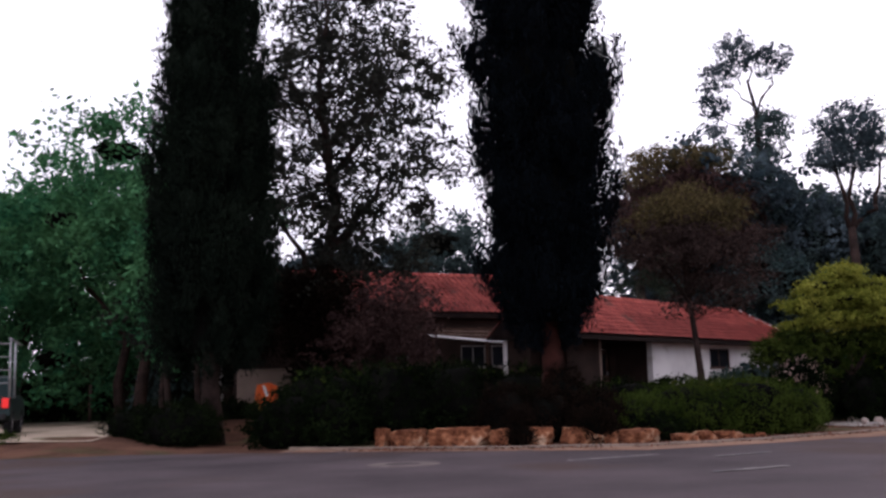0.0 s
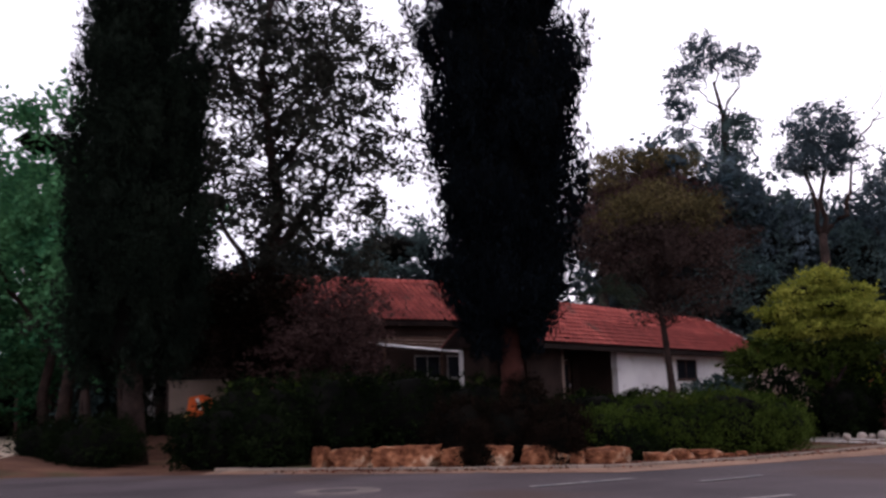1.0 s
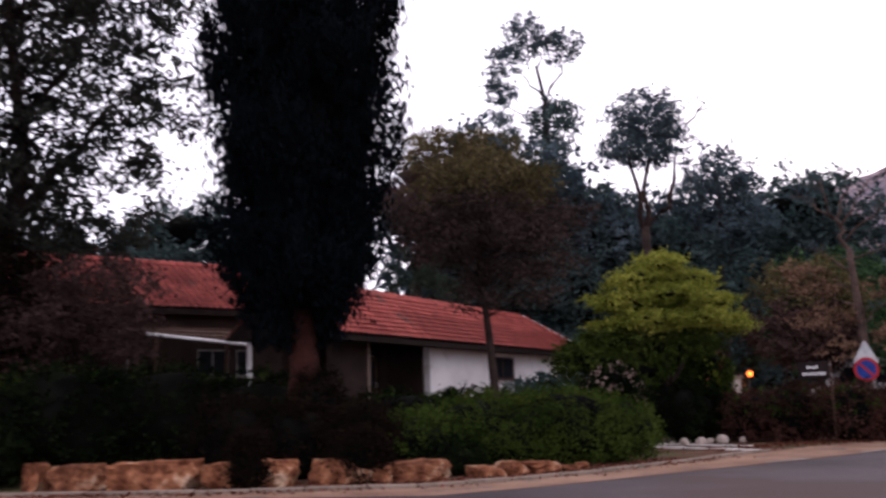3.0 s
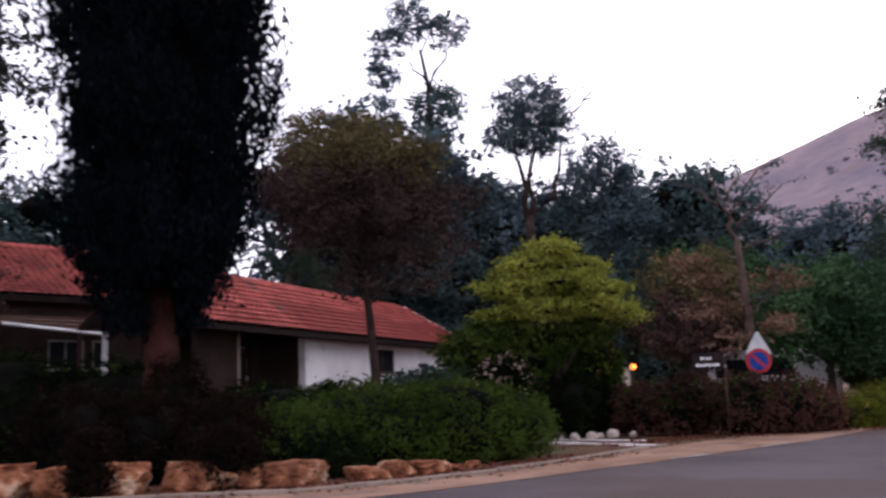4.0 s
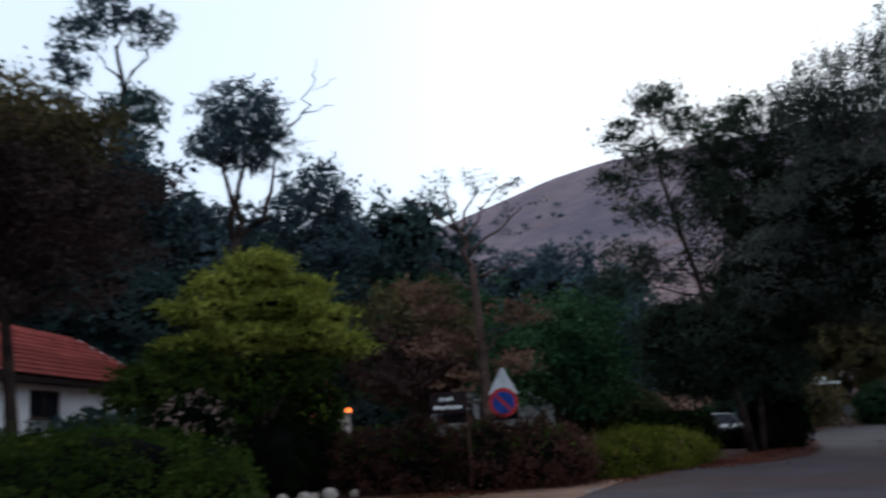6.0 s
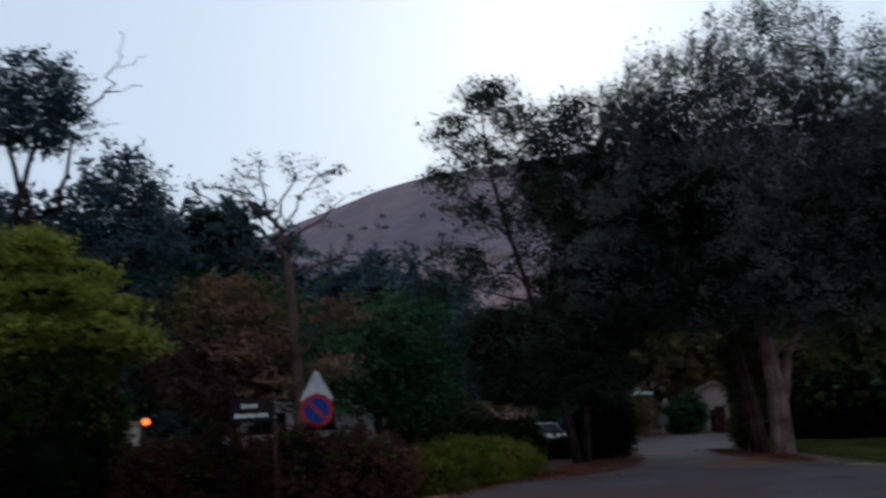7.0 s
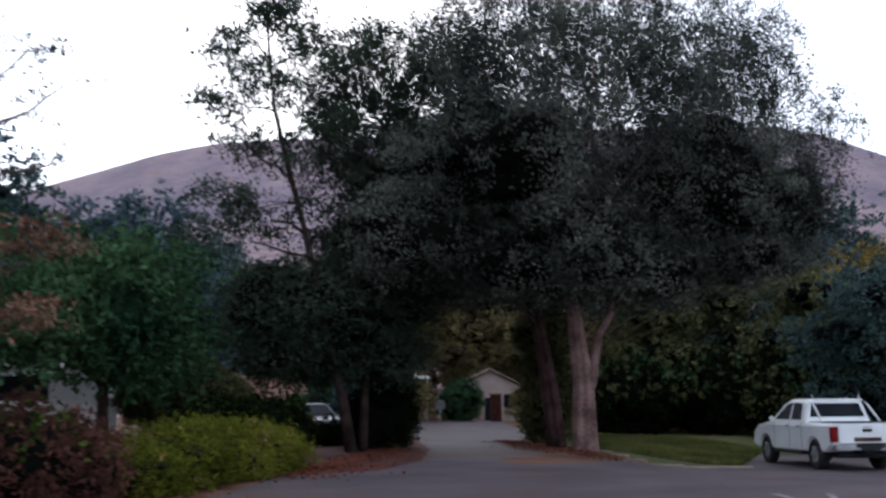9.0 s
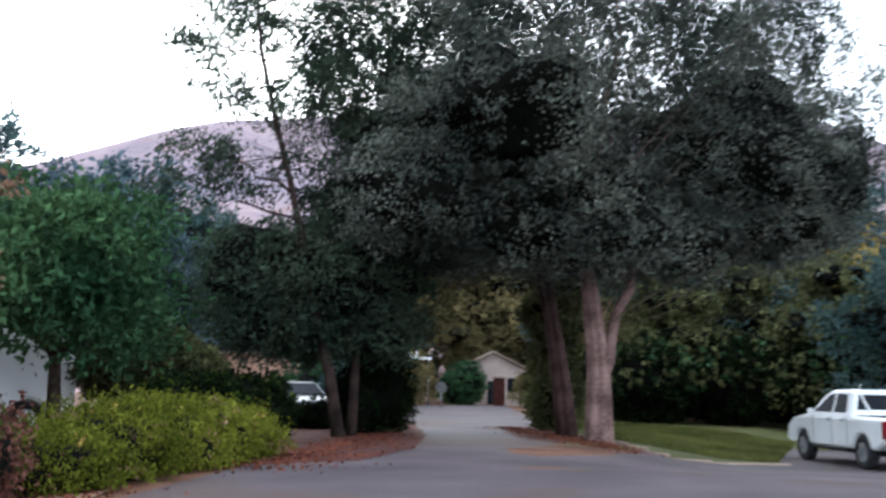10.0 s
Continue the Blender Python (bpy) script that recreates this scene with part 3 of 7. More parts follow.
def bush(name, label, at, blobs, clumps, per, size, mat, seed, core=SHADE_CORE, category="bush", group="", sigma=0.1, extra=(), up=0.4):
    ob = thing(name, label, category, at, 0, group)
    # Added near-black solid per mass, for the dark inside of the bush.
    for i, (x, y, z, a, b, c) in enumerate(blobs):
        part("bush_shade_core", lump([(x, y, z, a * 0.76, b * 0.76, c * 0.78)], seed + i, 3, 0.35, 1.8), core, ob)
    pts = clumped(blobs, int(clumps * 1.35), per, sigma, seed, 0.85, 0.16)
    pts = pts[pts[:, 2] > 0.03]
    part("foliage", leaves("foliage", pts, size, seed, 0.55, up), mat, ob)
    # Extra leaves above low: blossom, coloured tips, and painted light on hedge tops.
    for i, (m, count, sz, low) in enumerate(extra):
        q = clumped(blobs, count, 8, 0.07, seed + 50 + i, 0.98, 0.06)
        q = q[q[:, 2] > low]
        kind = "blossom" if m in (PETAL, PETAL_RED) else "young_foliage"
        part(kind, leaves(kind, q, sz, seed + 9, 0.9), m, ob)["kind"] = "stuff"
    return ob


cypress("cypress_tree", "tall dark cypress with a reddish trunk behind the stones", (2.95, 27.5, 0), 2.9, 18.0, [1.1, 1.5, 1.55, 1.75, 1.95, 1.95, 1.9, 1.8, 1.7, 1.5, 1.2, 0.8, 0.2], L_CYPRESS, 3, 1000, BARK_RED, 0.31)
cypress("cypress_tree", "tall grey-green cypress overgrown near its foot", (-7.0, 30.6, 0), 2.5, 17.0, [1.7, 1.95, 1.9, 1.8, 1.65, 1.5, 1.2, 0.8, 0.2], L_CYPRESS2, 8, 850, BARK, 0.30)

MID = [(-2.7, 0.2, 9.2, 1.7, 1.7, 1.5), (-2.3, 0, 12.4, 2.0, 2.0, 1.7), (-1.9, 0.1, 6.4, 1.3, 1.3, 1.0), (-0.2, 0.1, 4.4, 2.2, 2.0, 1.3), (2.4, 0.3, 6.2, 2.6, 2.4, 1.9), (-0.6, 0, 8.2, 2.5, 2.4, 2.0), (3.4, -0.2, 9.3, 2.7, 2.5, 2.0), (0.6, 0.4, 12.0, 3.2, 3.0, 2.4), (3.8, 0, 12.6, 2.2, 2.2, 1.6), (1.5, 0, 15.5, 2.8, 2.8, 2.2)]
tree("broadleaf_tree", "spreading tree with a leaning forked trunk and thin dark leaves", (-5.2, 37.0, float(height(-5.2, 37.0)) - 0.1),
     [(0, 0, 0), (0.15, 0, 2.2), (0.55, 0, 4.2), (1.15, 0, 6.2), (1.35, 0, 7.6), (1.1, 0, 9.6), (0.8, 0, 12.5), (1.2, 0, 15.5)], (0.42, 0.08),
     [((1.1, 0, 6.0), (3.6, 0.4, 9.4), 0.2, 0.05), ((0.6, 0, 4.3), (-1.2, 0.5, 8.3), 0.15, 0.04), ((1.2, 0, 8.8), (3.9, -0.3, 12.8), 0.13, 0.03), ((1.25, 0, 7.0), (3.2, 0.8, 6.8), 0.12, 0.03), ((0.9, 0, 11), (-0.9, 0.4, 13.4), 0.1, 0.03)],
     [(L_MID, MID, 900, 44, (0.40, 0.40, 0.2), 0.2, 0.3)], BARK, 11, boughs=150, bough_r=0.05)

tree("feathery_tree", "slender tree with a reddish-brown crown and olive top by the house", (8.2, 32.3, 0.0),
     [(0.15, 0, -0.1), (0.12, 0, 1.6), (0.0, 0, 3.0), (-0.15, 0.05, 4.6), (-0.2, 0.1, 6.4)], (0.15, 0.05),
     [((-0.1, 0, 4.0), (-1.7, 0.3, 6.4), 0.07, 0.02), ((-0.12, 0, 4.2), (0.9, -0.2, 6.6), 0.07, 0.02), ((-0.17, 0.05, 5.0), (-0.6, -0.6, 7.2), 0.05, 0.015)],
     [(L_FEATHER, [(-0.4, 0, 6.2, 1.5, 1.5, 0.5), (-1.9, 0.2, 5.8, 0.9, 0.9, 0.3), (1.5, 0, 5.7, 1.1, 1.0, 0.4), (-0.8, 0.3, 5.2, 1.0, 1.0, 0.3), (1.0, 0, 4.7, 1.1, 1.0, 0.35), (2.3, 0.1, 6.3, 0.7, 0.7, 0.3), (-2.6, 0.1, 6.2, 0.6, 0.6, 0.25), (0.2, -0.9, 5.4, 0.9, 0.7, 0.4), (-0.2, 0.2, 4.0, 0.8, 0.8, 0.25), (2.1, 0, 5.0, 0.6, 0.6, 0.25), (0.7, 0.4, 6.8, 1.0, 0.9, 0.35), (1.6, 0.3, 4.1, 0.5, 0.5, 0.18)], 400, 34, (0.3, 0.3, 0.16), 0.11, 0.1),
      (L_OLIVE, [(0.1, 0, 7.2, 1.3, 1.2, 0.55), (-0.9, 0, 6.9, 0.9, 1.0, 0.5), (1.2, 0, 6.9, 0.8, 0.8, 0.45)], 200, 34, (0.26, 0.26, 0.2), 0.11, 0.4)], BARK, 12, boughs=70, bough_r=0.025)

LIME = [(0.0, 0, 4.95, 0.7, 0.7, 0.3), (-0.65, 0.1, 4.5, 0.8, 0.8, 0.28), (0.75, 0, 4.45, 0.8, 0.8, 0.28), (-1.15, 0.1, 3.9, 0.85, 0.8, 0.28), (0.1, -0.5, 4.0, 1.0, 0.9, 0.3), (1.3, -0.1, 3.85, 0.85, 0.9, 0.28), (1.85, -0.1, 3.25, 0.65, 0.7, 0.25), (0.7, -0.6, 3.4, 0.9, 0.7, 0.26), (-0.5, -0.5, 3.35, 0.9, 0.8, 0.26), (-1.35, 0.1, 3.2, 0.75, 0.75, 0.26)]
# Lower masses, given the darker leaves in place of the crown's shade.
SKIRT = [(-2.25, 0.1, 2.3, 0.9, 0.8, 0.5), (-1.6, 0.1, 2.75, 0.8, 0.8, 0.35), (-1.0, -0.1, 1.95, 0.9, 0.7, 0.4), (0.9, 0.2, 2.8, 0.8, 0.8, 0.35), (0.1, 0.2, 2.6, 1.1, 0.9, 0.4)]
tree("yellow_green_tree", "round-headed tree with bright yellow-green layered foliage", (13.5, 33.2, 0),
     [(0, 0, -0.1), (0.1, 0, 0.9), (0.0, 0, 1.8), (0.1, 0, 3.0)], (0.16, 0.07),
     [((0, 0, 1.4), (-1.0, 0.1, 3.2), 0.08, 0.02), ((0, 0, 1.5), (1.0, 0, 3.2), 0.08, 0.02), ((0, 0, 2.2), (0.1, 0.5, 4.2), 0.06, 0.02), ((0, 0, 1.0), (-1.2, 0, 2.0), 0.05, 0.015)],
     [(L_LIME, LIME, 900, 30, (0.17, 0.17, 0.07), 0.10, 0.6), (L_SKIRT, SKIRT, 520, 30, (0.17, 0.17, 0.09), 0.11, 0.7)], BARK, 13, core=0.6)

# tall trees behind the house
tree("tall_pine", "very tall thin tree with an open flat-topped crown", (18.4, 57.5, 0.95),
     [(0.4, 0, -0.1), (0.6, 0, 8), (0.75, 0, 14.5), (0.7, 0, 16.5), (0.3, 0, 18.4)], (0.3, 0.07),
     [((0.75, 0, 15.5), (2.2, 0, 19.8), 0.08, 0.02), ((0.7, 0, 16.6), (-1.2, 0, 18.2), 0.07, 0.02), ((0.5, 0, 17.6), (0.2, 0.3, 20.9), 0.06, 0.02), ((0.7, 0, 15.0), (-1.4, 0.1, 16.0), 0.06, 0.02), ((0.7, 0, 16), (1.7, -0.4, 18.3), 0.05, 0.02)],
     [(L_GUM, [(-1.4, 0, 18.6, 1.05, 1, 1.0), (-1.8, 0, 17.0, 0.8, 0.8, 0.9), (-0.2, 0, 20.4, 1.3, 1.2, 0.75), (2.0, 0, 19.9, 0.95, 0.9, 0.5), (1.6, 0.1, 18.8, 0.5, 0.6, 0.3), (-1.9, 0, 15.6, 0.6, 0.6, 0.7), (2.6, 0, 19.2, 0.5, 0.4, 0.3), (0.5, 0, 19.6, 0.8, 0.8, 0.4)], 210, 24, 0.2, 0.2, 0.3),
      (L_DARK, [(1.2, 0, 15.2, 1.4, 1.3, 1.3), (0.6, 0, 13.0, 1.3, 1.3, 1.0), (-1.6, 0, 14.2, 0.7, 0.7, 0.6)], 130, 30, 0.25, 0.24, 0.4)], BARK, 14)
tree("tall_gum_tree", "tall gum tree with a domed head on forking bare limbs", (20.9, 49.5, 0.4),
     [(0, 0, -0.1), (0, 0, 6), (-0.1, 0, 8.6)], (0.32, 0.2),
     [((-0.1, 0, 8.2), (-0.8, 0, 12.2), 0.15, 0.06), ((-0.1, 0, 8.4), (0.3, 0.2, 12.6), 0.15, 0.06), ((0, 0, 8.6), (1.2, 0, 9.7), 0.15, 0.11), ((1.2, 0, 9.65), (1.7, 0, 12.2), 0.11, 0.05), ((1.2, -0.2, 12.4), (2.6, -0.6, 14.0), 0.06, 0.04), ((2.6, -0.6, 14.0), (3.2, -0.8, 15.6), 0.04, 0.018), ((2.6, -0.6, 14.0), (4.0, -0.9, 14.5), 0.035, 0.016), ((3.1, -0.8, 15.0), (4.1, -1.0, 15.7), 0.022, 0.012), ((3.2, -0.8, 15.5), (3.1, -0.8, 16.5), 0.02, 0.01), ((1.8, -0.4, 12.6), (3.2, -0.7, 12.9), 0.025, 0.012)],
     [(L_GUM, [(0.3, 0, 13.8, 1.6, 1.5, 1.2), (-1.0, 0, 12.4, 0.9, 0.9, 0.8), (1.3, 0, 12.7, 1.0, 1.0, 0.75), (0.2, 0, 12.0, 1.2, 1.2, 0.6)], 330, 34, (0.27, 0.27, 0.16), 0.16, 0.45)], BARK, 15)
tree("gum_tree", "gum tree with a loose grey-green crown", (27.2, 54.5, 0.3),
     [(0, 0, -0.1), (0, 0, 6), (0.2, 0, 11)], (0.3, 0.1),
     [((0, 0, 6.4), (-1.8, 0, 11), 0.1, 0.03), ((0, 0, 7), (1.9, 0, 10.6), 0.1, 0.03), ((0.1, 0, 9), (0.3, 0, 13), 0.08, 0.02)],
     [(L_GUM, [(0, 0, 12.4, 1.9, 1.8, 1.5), (-1.7, 0, 10.8, 1.3, 1.4, 1.1), (1.8, 0, 10.4, 1.3, 1.4, 1.2), (0.2, 0, 9.6, 1.8, 1.8, 1.2)], 330, 26, 0.28, 0.24, 0.35)], BARK, 16)


def wood_tree(name, label, mat, seed, at, tall, wide, clumps=330, size=0.34, core=0.5):
    r = np.random.default_rng(seed)
    blobs = [(r.normal(0, wide * 0.28), r.normal(0, wide * 0.28), tall * q, wide * r.uniform(0.38, 0.62), wide * r.uniform(0.38, 0.62), tall * r.uniform(0.11, 0.17)) for q in (0.22, 0.36, 0.48, 0.58, 0.68, 0.78, 0.88)]
    return tree(name, label, at, bent((0, 0, -0.1), (0.2, 0.1, tall * 0.8), 6, 0.12, seed), (tall * 0.022, 0.05),
                [((0, 0, tall * 0.3), (b[0] * 1.3, b[1] * 1.3, b[2]), 0.1, 0.03) for b in blobs[2:6]],
                [(mat, blobs, clumps, 32, wide * 0.058, size, 0.5)], BARK, seed, group="trees of the surrounding wood", core=core)


WOOD = [wood_tree("wood_tree", "dense dark green tree of the wood", L_DARK, 21, (16.2, 61.0, 0.5), 13.5, 7.2, 560),
        wood_tree("wood_tree", "dense dull green tree of the wood", L_WOOD, 22, (-21, 50, 0.42), 13.0, 7.2, 620, 0.3, 0.2),
        wood_tree("wood_tree", "dense grey-green tree of the wood", L_GUM, 23, (24.6, 62, 0.2), 10.5, 7.0, 520)]
WOOD.append(wood_tree("wood_tree", "olive-brown tree of the wood", L_OLIVE, 26, (95, 76, 0), 10.5, 6.5, 480))
for x, y, s, r in [(112, 66, 1.3, 40), (73, 63, 0.75, 100), (82, 47.5, 0.7, 200), (66, 58.5, 0.7, 300), (58, 55.5, 0.75, 150), (106, 78, 1.8, 250), (66, 40.5, 0.7, 20), (92, 51, 0.8, 85), (67, 62.5, 0.95, 10), (79, 71, 1.05, 60), (112, 73, 1.9, 130), (119, 64.5, 1.35, 200), (126, 70, 1.5, 330)]:
    copy_thing(WOOD[3], pose(x, y, 0, 0, 0, r) @ Matrix.Scale(s, 4))
WOOD_AT = [(0, 19.3, 61.5, 0.4, 0.98, 40), (0, 21.8, 58.0, 0.4, 0.84, 160), (0, 25.6, 60.5, 0.3, 0.92, 210), (2, 20.6, 60.5, 0.4, 1.1, 20), (0, 31.0, 62.0, 0.2, 0.96, 130), (2, 16.6, 60.0, 0.4, 1.30, 280), (0, 27.5, 66, 0.3, 0.86, 90), (2, 36, 70, 0, 1.20, 200), (0, 30, 74, 0, 1.05, 260), (0, 38, 63.5, 0, 1.08, 310), (2, 43, 60, 0, 1.10, 10), (0, 40, 70, 0, 1.12, 140), (0, 33, 55, 0, 0.62, 77),
           (2, 36.5, 52, 0, 0.62, 120), (0, 9.5, 66, 0.6, 0.5, 260), (2, 5, 62, 0.6, 0.85, 222), (0, -1, 58, 0.7, 0.8, 111), (2, -8, 56, 0.7, 0.85, 20), (0, 24, 56, 0.2, 0.72, 33), (0, 17, 55.5, 0.4, 0.62, 70),
           (1, -27, 52, 0.42, 0.95, 60), (1, -16.5, 52, 0.42, 0.95, 150), (2, -33, 50, 0.42, 1.0, 250), (1, -14.2, 44.5, 0.6, 0.98, 300), (1, -24, 62, 0.42, 1.0, 210), (0, -40, 45, 0.4, 1.0, 15), (1, -20.5, 42.5, 0.42, 0.6, 35), (1, -29, 41, 0.42, 0.8, 45),
           (0, 47, 62, 0, 0.8, 55), (2, 52, 58, 0, 0.85, 95), (0, 57, 62, 0, 0.9, 165), (2, 64, 66, 0, 0.8, 0), (0, 72, 68, 0, 0.75, 45),
           (0, 64, 33, 0, 1.0, 5), (2, 66, 27, 0, 0.95, 145), (0, 72, 31, 0, 1.05, 245), (0, 58, 23.6, 0, 0.48, 25), (0, 66, 22, 0, 0.8, 66), (2, 68, 36, 0, 0.75, 99), (0, 78, 44, 0, 0.7, 44), (0, 60, 15, 0, 0.85, 144), (2, 96, 52, 0, 0.75, 12), (0, 112, 82, 0, 0.9, 70), (2, 104, 92, 0, 0.9, 170), (0, 120, 66, 0, 0.85, 70)]
for k, x, y, z, s, r in WOOD_AT:
    copy_thing(WOOD[k], pose(x, y, z, 0, 0, r) @ Matrix.Scale(s, 4))
for k, x, y, s, r in [(2, 78, 70, 0.7, 30), (0, 90, 76, 0.8, 75), (2, 104, 70, 0.75, 200), (0, 114, 74, 0.8, 115), (2, 108, 60, 0.7, 320), (0, 70, 40, 0.6, 10), (0, 128, 80, 0.9, 20), (2, 126, 94, 0.9, 290), (0, 100, 46, 0.8, 260), (2, 86, 50, 0.6, 222), (0, 62, 58, 0.6, 210)]:
    copy_thing(WOOD[3 if x > 75 else k], pose(x, y, 0, 0, 0, r) @ Matrix.Scale(s, 4))

# bare tree and rust-coloured trees behind the signs
bare = thing("bare_tree", "nearly leafless tree with crooked spreading branches", "tree", (21.2, 35.3, 0), -40)
part("trunk", tube([(0.1, 0, -0.1), (0.14, 0, 2), (0.06, 0, 3.6), (-0.04, 0, 5.0), (-0.08, 0, 5.8)], [0.17, 0.145, 0.13, 0.11, 0.1], 12, 0.1, 4), BARK_TAN, bare)
rng = np.random.default_rng(40)


def twigs(parent, p, q, n, reach, seed):
    """Upturned twigs with a few leaves along the outer half of a branch."""
    for j in range(n):
        a = p + (q - p) * rng.uniform(0.45, 1)
        side = np.sign(q[0] - p[0]) if abs(q[0] - p[0]) > 0.3 else rng.choice((-1, 1))
        b = a + np.array((side * rng.uniform(-0.3, 1.0), rng.normal(0, 0.35), rng.uniform(0.05, 0.55))) * reach
        tw = limb(parent, a, b, 0.014, 0.005, BARK_TAN, seed + j, "twig", 0.06, 4, 5)
        for e in (b, a + (b - a) * 0.6):
            part("leaf_tuft", leaves("leaf_tuft", e + rng.normal(size=(11, 3)) * (0.1, 0.1, 0.035), 0.095, seed + j, 0.5), L_GUM, tw)["kind"] = "stuff"


for i, (p, q, r, n) in enumerate([((-0.08, 0, 5.7), (-0.45, 0, 6.8), 0.085, 0), ((-0.45, 0, 6.75), (-1.5, 0.3, 7.7), 0.045, 7), ((-0.45, 0, 6.75), (-0.75, -0.3, 8.1), 0.045, 6), ((-0.42, 0, 6.7), (0.05, 0.2, 8.2), 0.05, 7), ((-0.3, 0, 6.4), (0.7, -0.2, 7.9), 0.045, 6),
                                  ((-0.15, 0, 6.0), (1.35, 0, 7.3), 0.05, 7), ((-0.05, 0, 5.4), (1.3, -0.3, 5.75), 0.045, 4), ((-0.02, 0, 5.0), (-1.3, 0.3, 6.0), 0.045, 5), ((0.0, 0, 3.3), (1.0, 0, 4.2), 0.045, 4)]):
    p, q = np.array(p, float), np.array(q, float)
    bough = limb(bare, p, q, r * 0.92, r * (0.36 if n else 0.75), BARK_TAN, 60 + i, sway=0.09)
    twigs(bough, p, q, n, 0.75, 80 + 9 * i)
TAN = [(-1.2, 0.4, 4.7, 0.9, 0.8, 0.3), (1.1, -0.2, 4.4, 1.0, 0.8, 0.3), (-1.0, 0, 3.6, 1.1, 0.9, 0.35), (0.9, 0, 3.1, 0.8, 0.8, 0.3), (-1.7, 0.2, 5.2, 0.7, 0.6, 0.2), (-0.4, -0.3, 2.6, 0.9, 0.7, 0.3)]
part("crown", leaves("crown", clumped(TAN, 130, 18, (0.24, 0.24, 0.08), 45, 0.2), 0.15, 46, 0.5), L_TAN, bare)
for i, (x, y, z, *_) in enumerate(TAN):
    limb(bare, (0.06, 0, z - 0.8), (x, y, z), 0.03, 0.01, BARK_TAN, 950 + i)
tree("rust_tree", "low tree with rust and olive coloured leaves", (24.6, 42.8, 0), bent((0, 0, -0.1), (0, 0, 4.5), 4, 0.1, 3), (0.2, 0.06),
     [((0, 0, 2), (-1.6, 0, 4.6), 0.08, 0.02), ((0, 0, 2.2), (1.6, 0.2, 4.8), 0.08, 0.02)],
     [(L_OLIVE, [(0, 0, 5.4, 2.1, 2.0, 1.2), (1.6, 0.2, 4.2, 1.4, 1.4, 1.1)], 300, 26, 0.22, 0.17, 0.4), (L_RUST, [(-0.5, 0, 3.6, 2.3, 2.0, 1.3), (1.0, 0.2, 3.0, 1.4, 1.4, 0.9)], 320, 26, 0.22, 0.17, 0.4)], BARK, 18)
tree("olive_tree", "broad tree with dull olive leaves", (29.0, 47.0, 0), bent((0, 0, -0.1), (0, 0, 5), 4, 0.1, 5), (0.25, 0.07),
     [((0, 0, 2), (-2, 0, 5.2), 0.1, 0.02), ((0, 0, 2.2), (2, 0.2, 5.4), 0.1, 0.02)],
     [(L_GREEN, [(0, 0, 5.6, 3.0, 2.8, 1.8), (2.6, 0.2, 4.4, 2.0, 2, 1.5), (-2.2, 0, 3.8, 2.2, 2.0, 1.5)], 520, 28, 0.3, 0.24, 0.4)], BARK, 19)
tree("dark_tree", "dark green tree over the parked cars", (27.5, 38.8, 0), bent((0, 0, -0.1), (0, 0, 4), 4, 0.1, 6), (0.2, 0.07),
     [((0, 0, 1.6), (-1.6, 0, 4.0), 0.08, 0.02), ((0, 0, 1.8), (1.6, 0.2, 4.2), 0.08, 0.02)],
     [(L_GREEN, [(0, 0, 4.2, 2.4, 2.2, 1.5), (-1.6, 0.2, 3.2, 1.5, 1.5, 1.1), (0.2, -0.6, 2.5, 1.4, 1.1, 0.8), (1.5, -0.6, 2.7, 1.2, 1.1, 0.9)], 600, 28, 0.24, 0.2, 0.4)], BARK, 20)

# the great tree at the mouth of the side road, its neighbour across and the thin one in front
GREAT = [(0.5, 0, 6.3, 3.4, 3.4, 1.5), (-2.6, 1.2, 8.4, 3.0, 3.0, 2.0), (2.6, -3.0, 8.0, 3.4, 3.2, 2.2), (0, -0.5, 10.4, 4.2, 4.0, 2.3), (4.3, -4.9, 7.4, 2.0, 2.0, 1.8), (-2.2, 1.8, 12.2, 2.2, 2.4, 1.7), (2.4, -3.0, 12.2, 2.8, 2.8, 1.9), (0.2, -0.6, 14.0, 2.6, 2.6, 1.4), (5.0, -5.6, 9.8, 1.8, 1.8, 1.5), (-3.6, 3.2, 6.2, 2.0, 2.0, 1.4), (3.9, -4.4, 11.8, 1.9, 1.9, 1.5)]
GREAT_HEM = [(0.2, 0.4, 5.1, 2.0, 2.0, 0.85), (-1.7, 1.5, 5.3, 1.8, 1.8, 0.9), (1.8, -1.8, 5.2, 1.9, 1.9, 0.9), (3.4, -4.1, 5.7, 1.6, 1.6, 0.9), (-1.2, -1.2, 5.2, 1.5, 1.5, 0.8)]
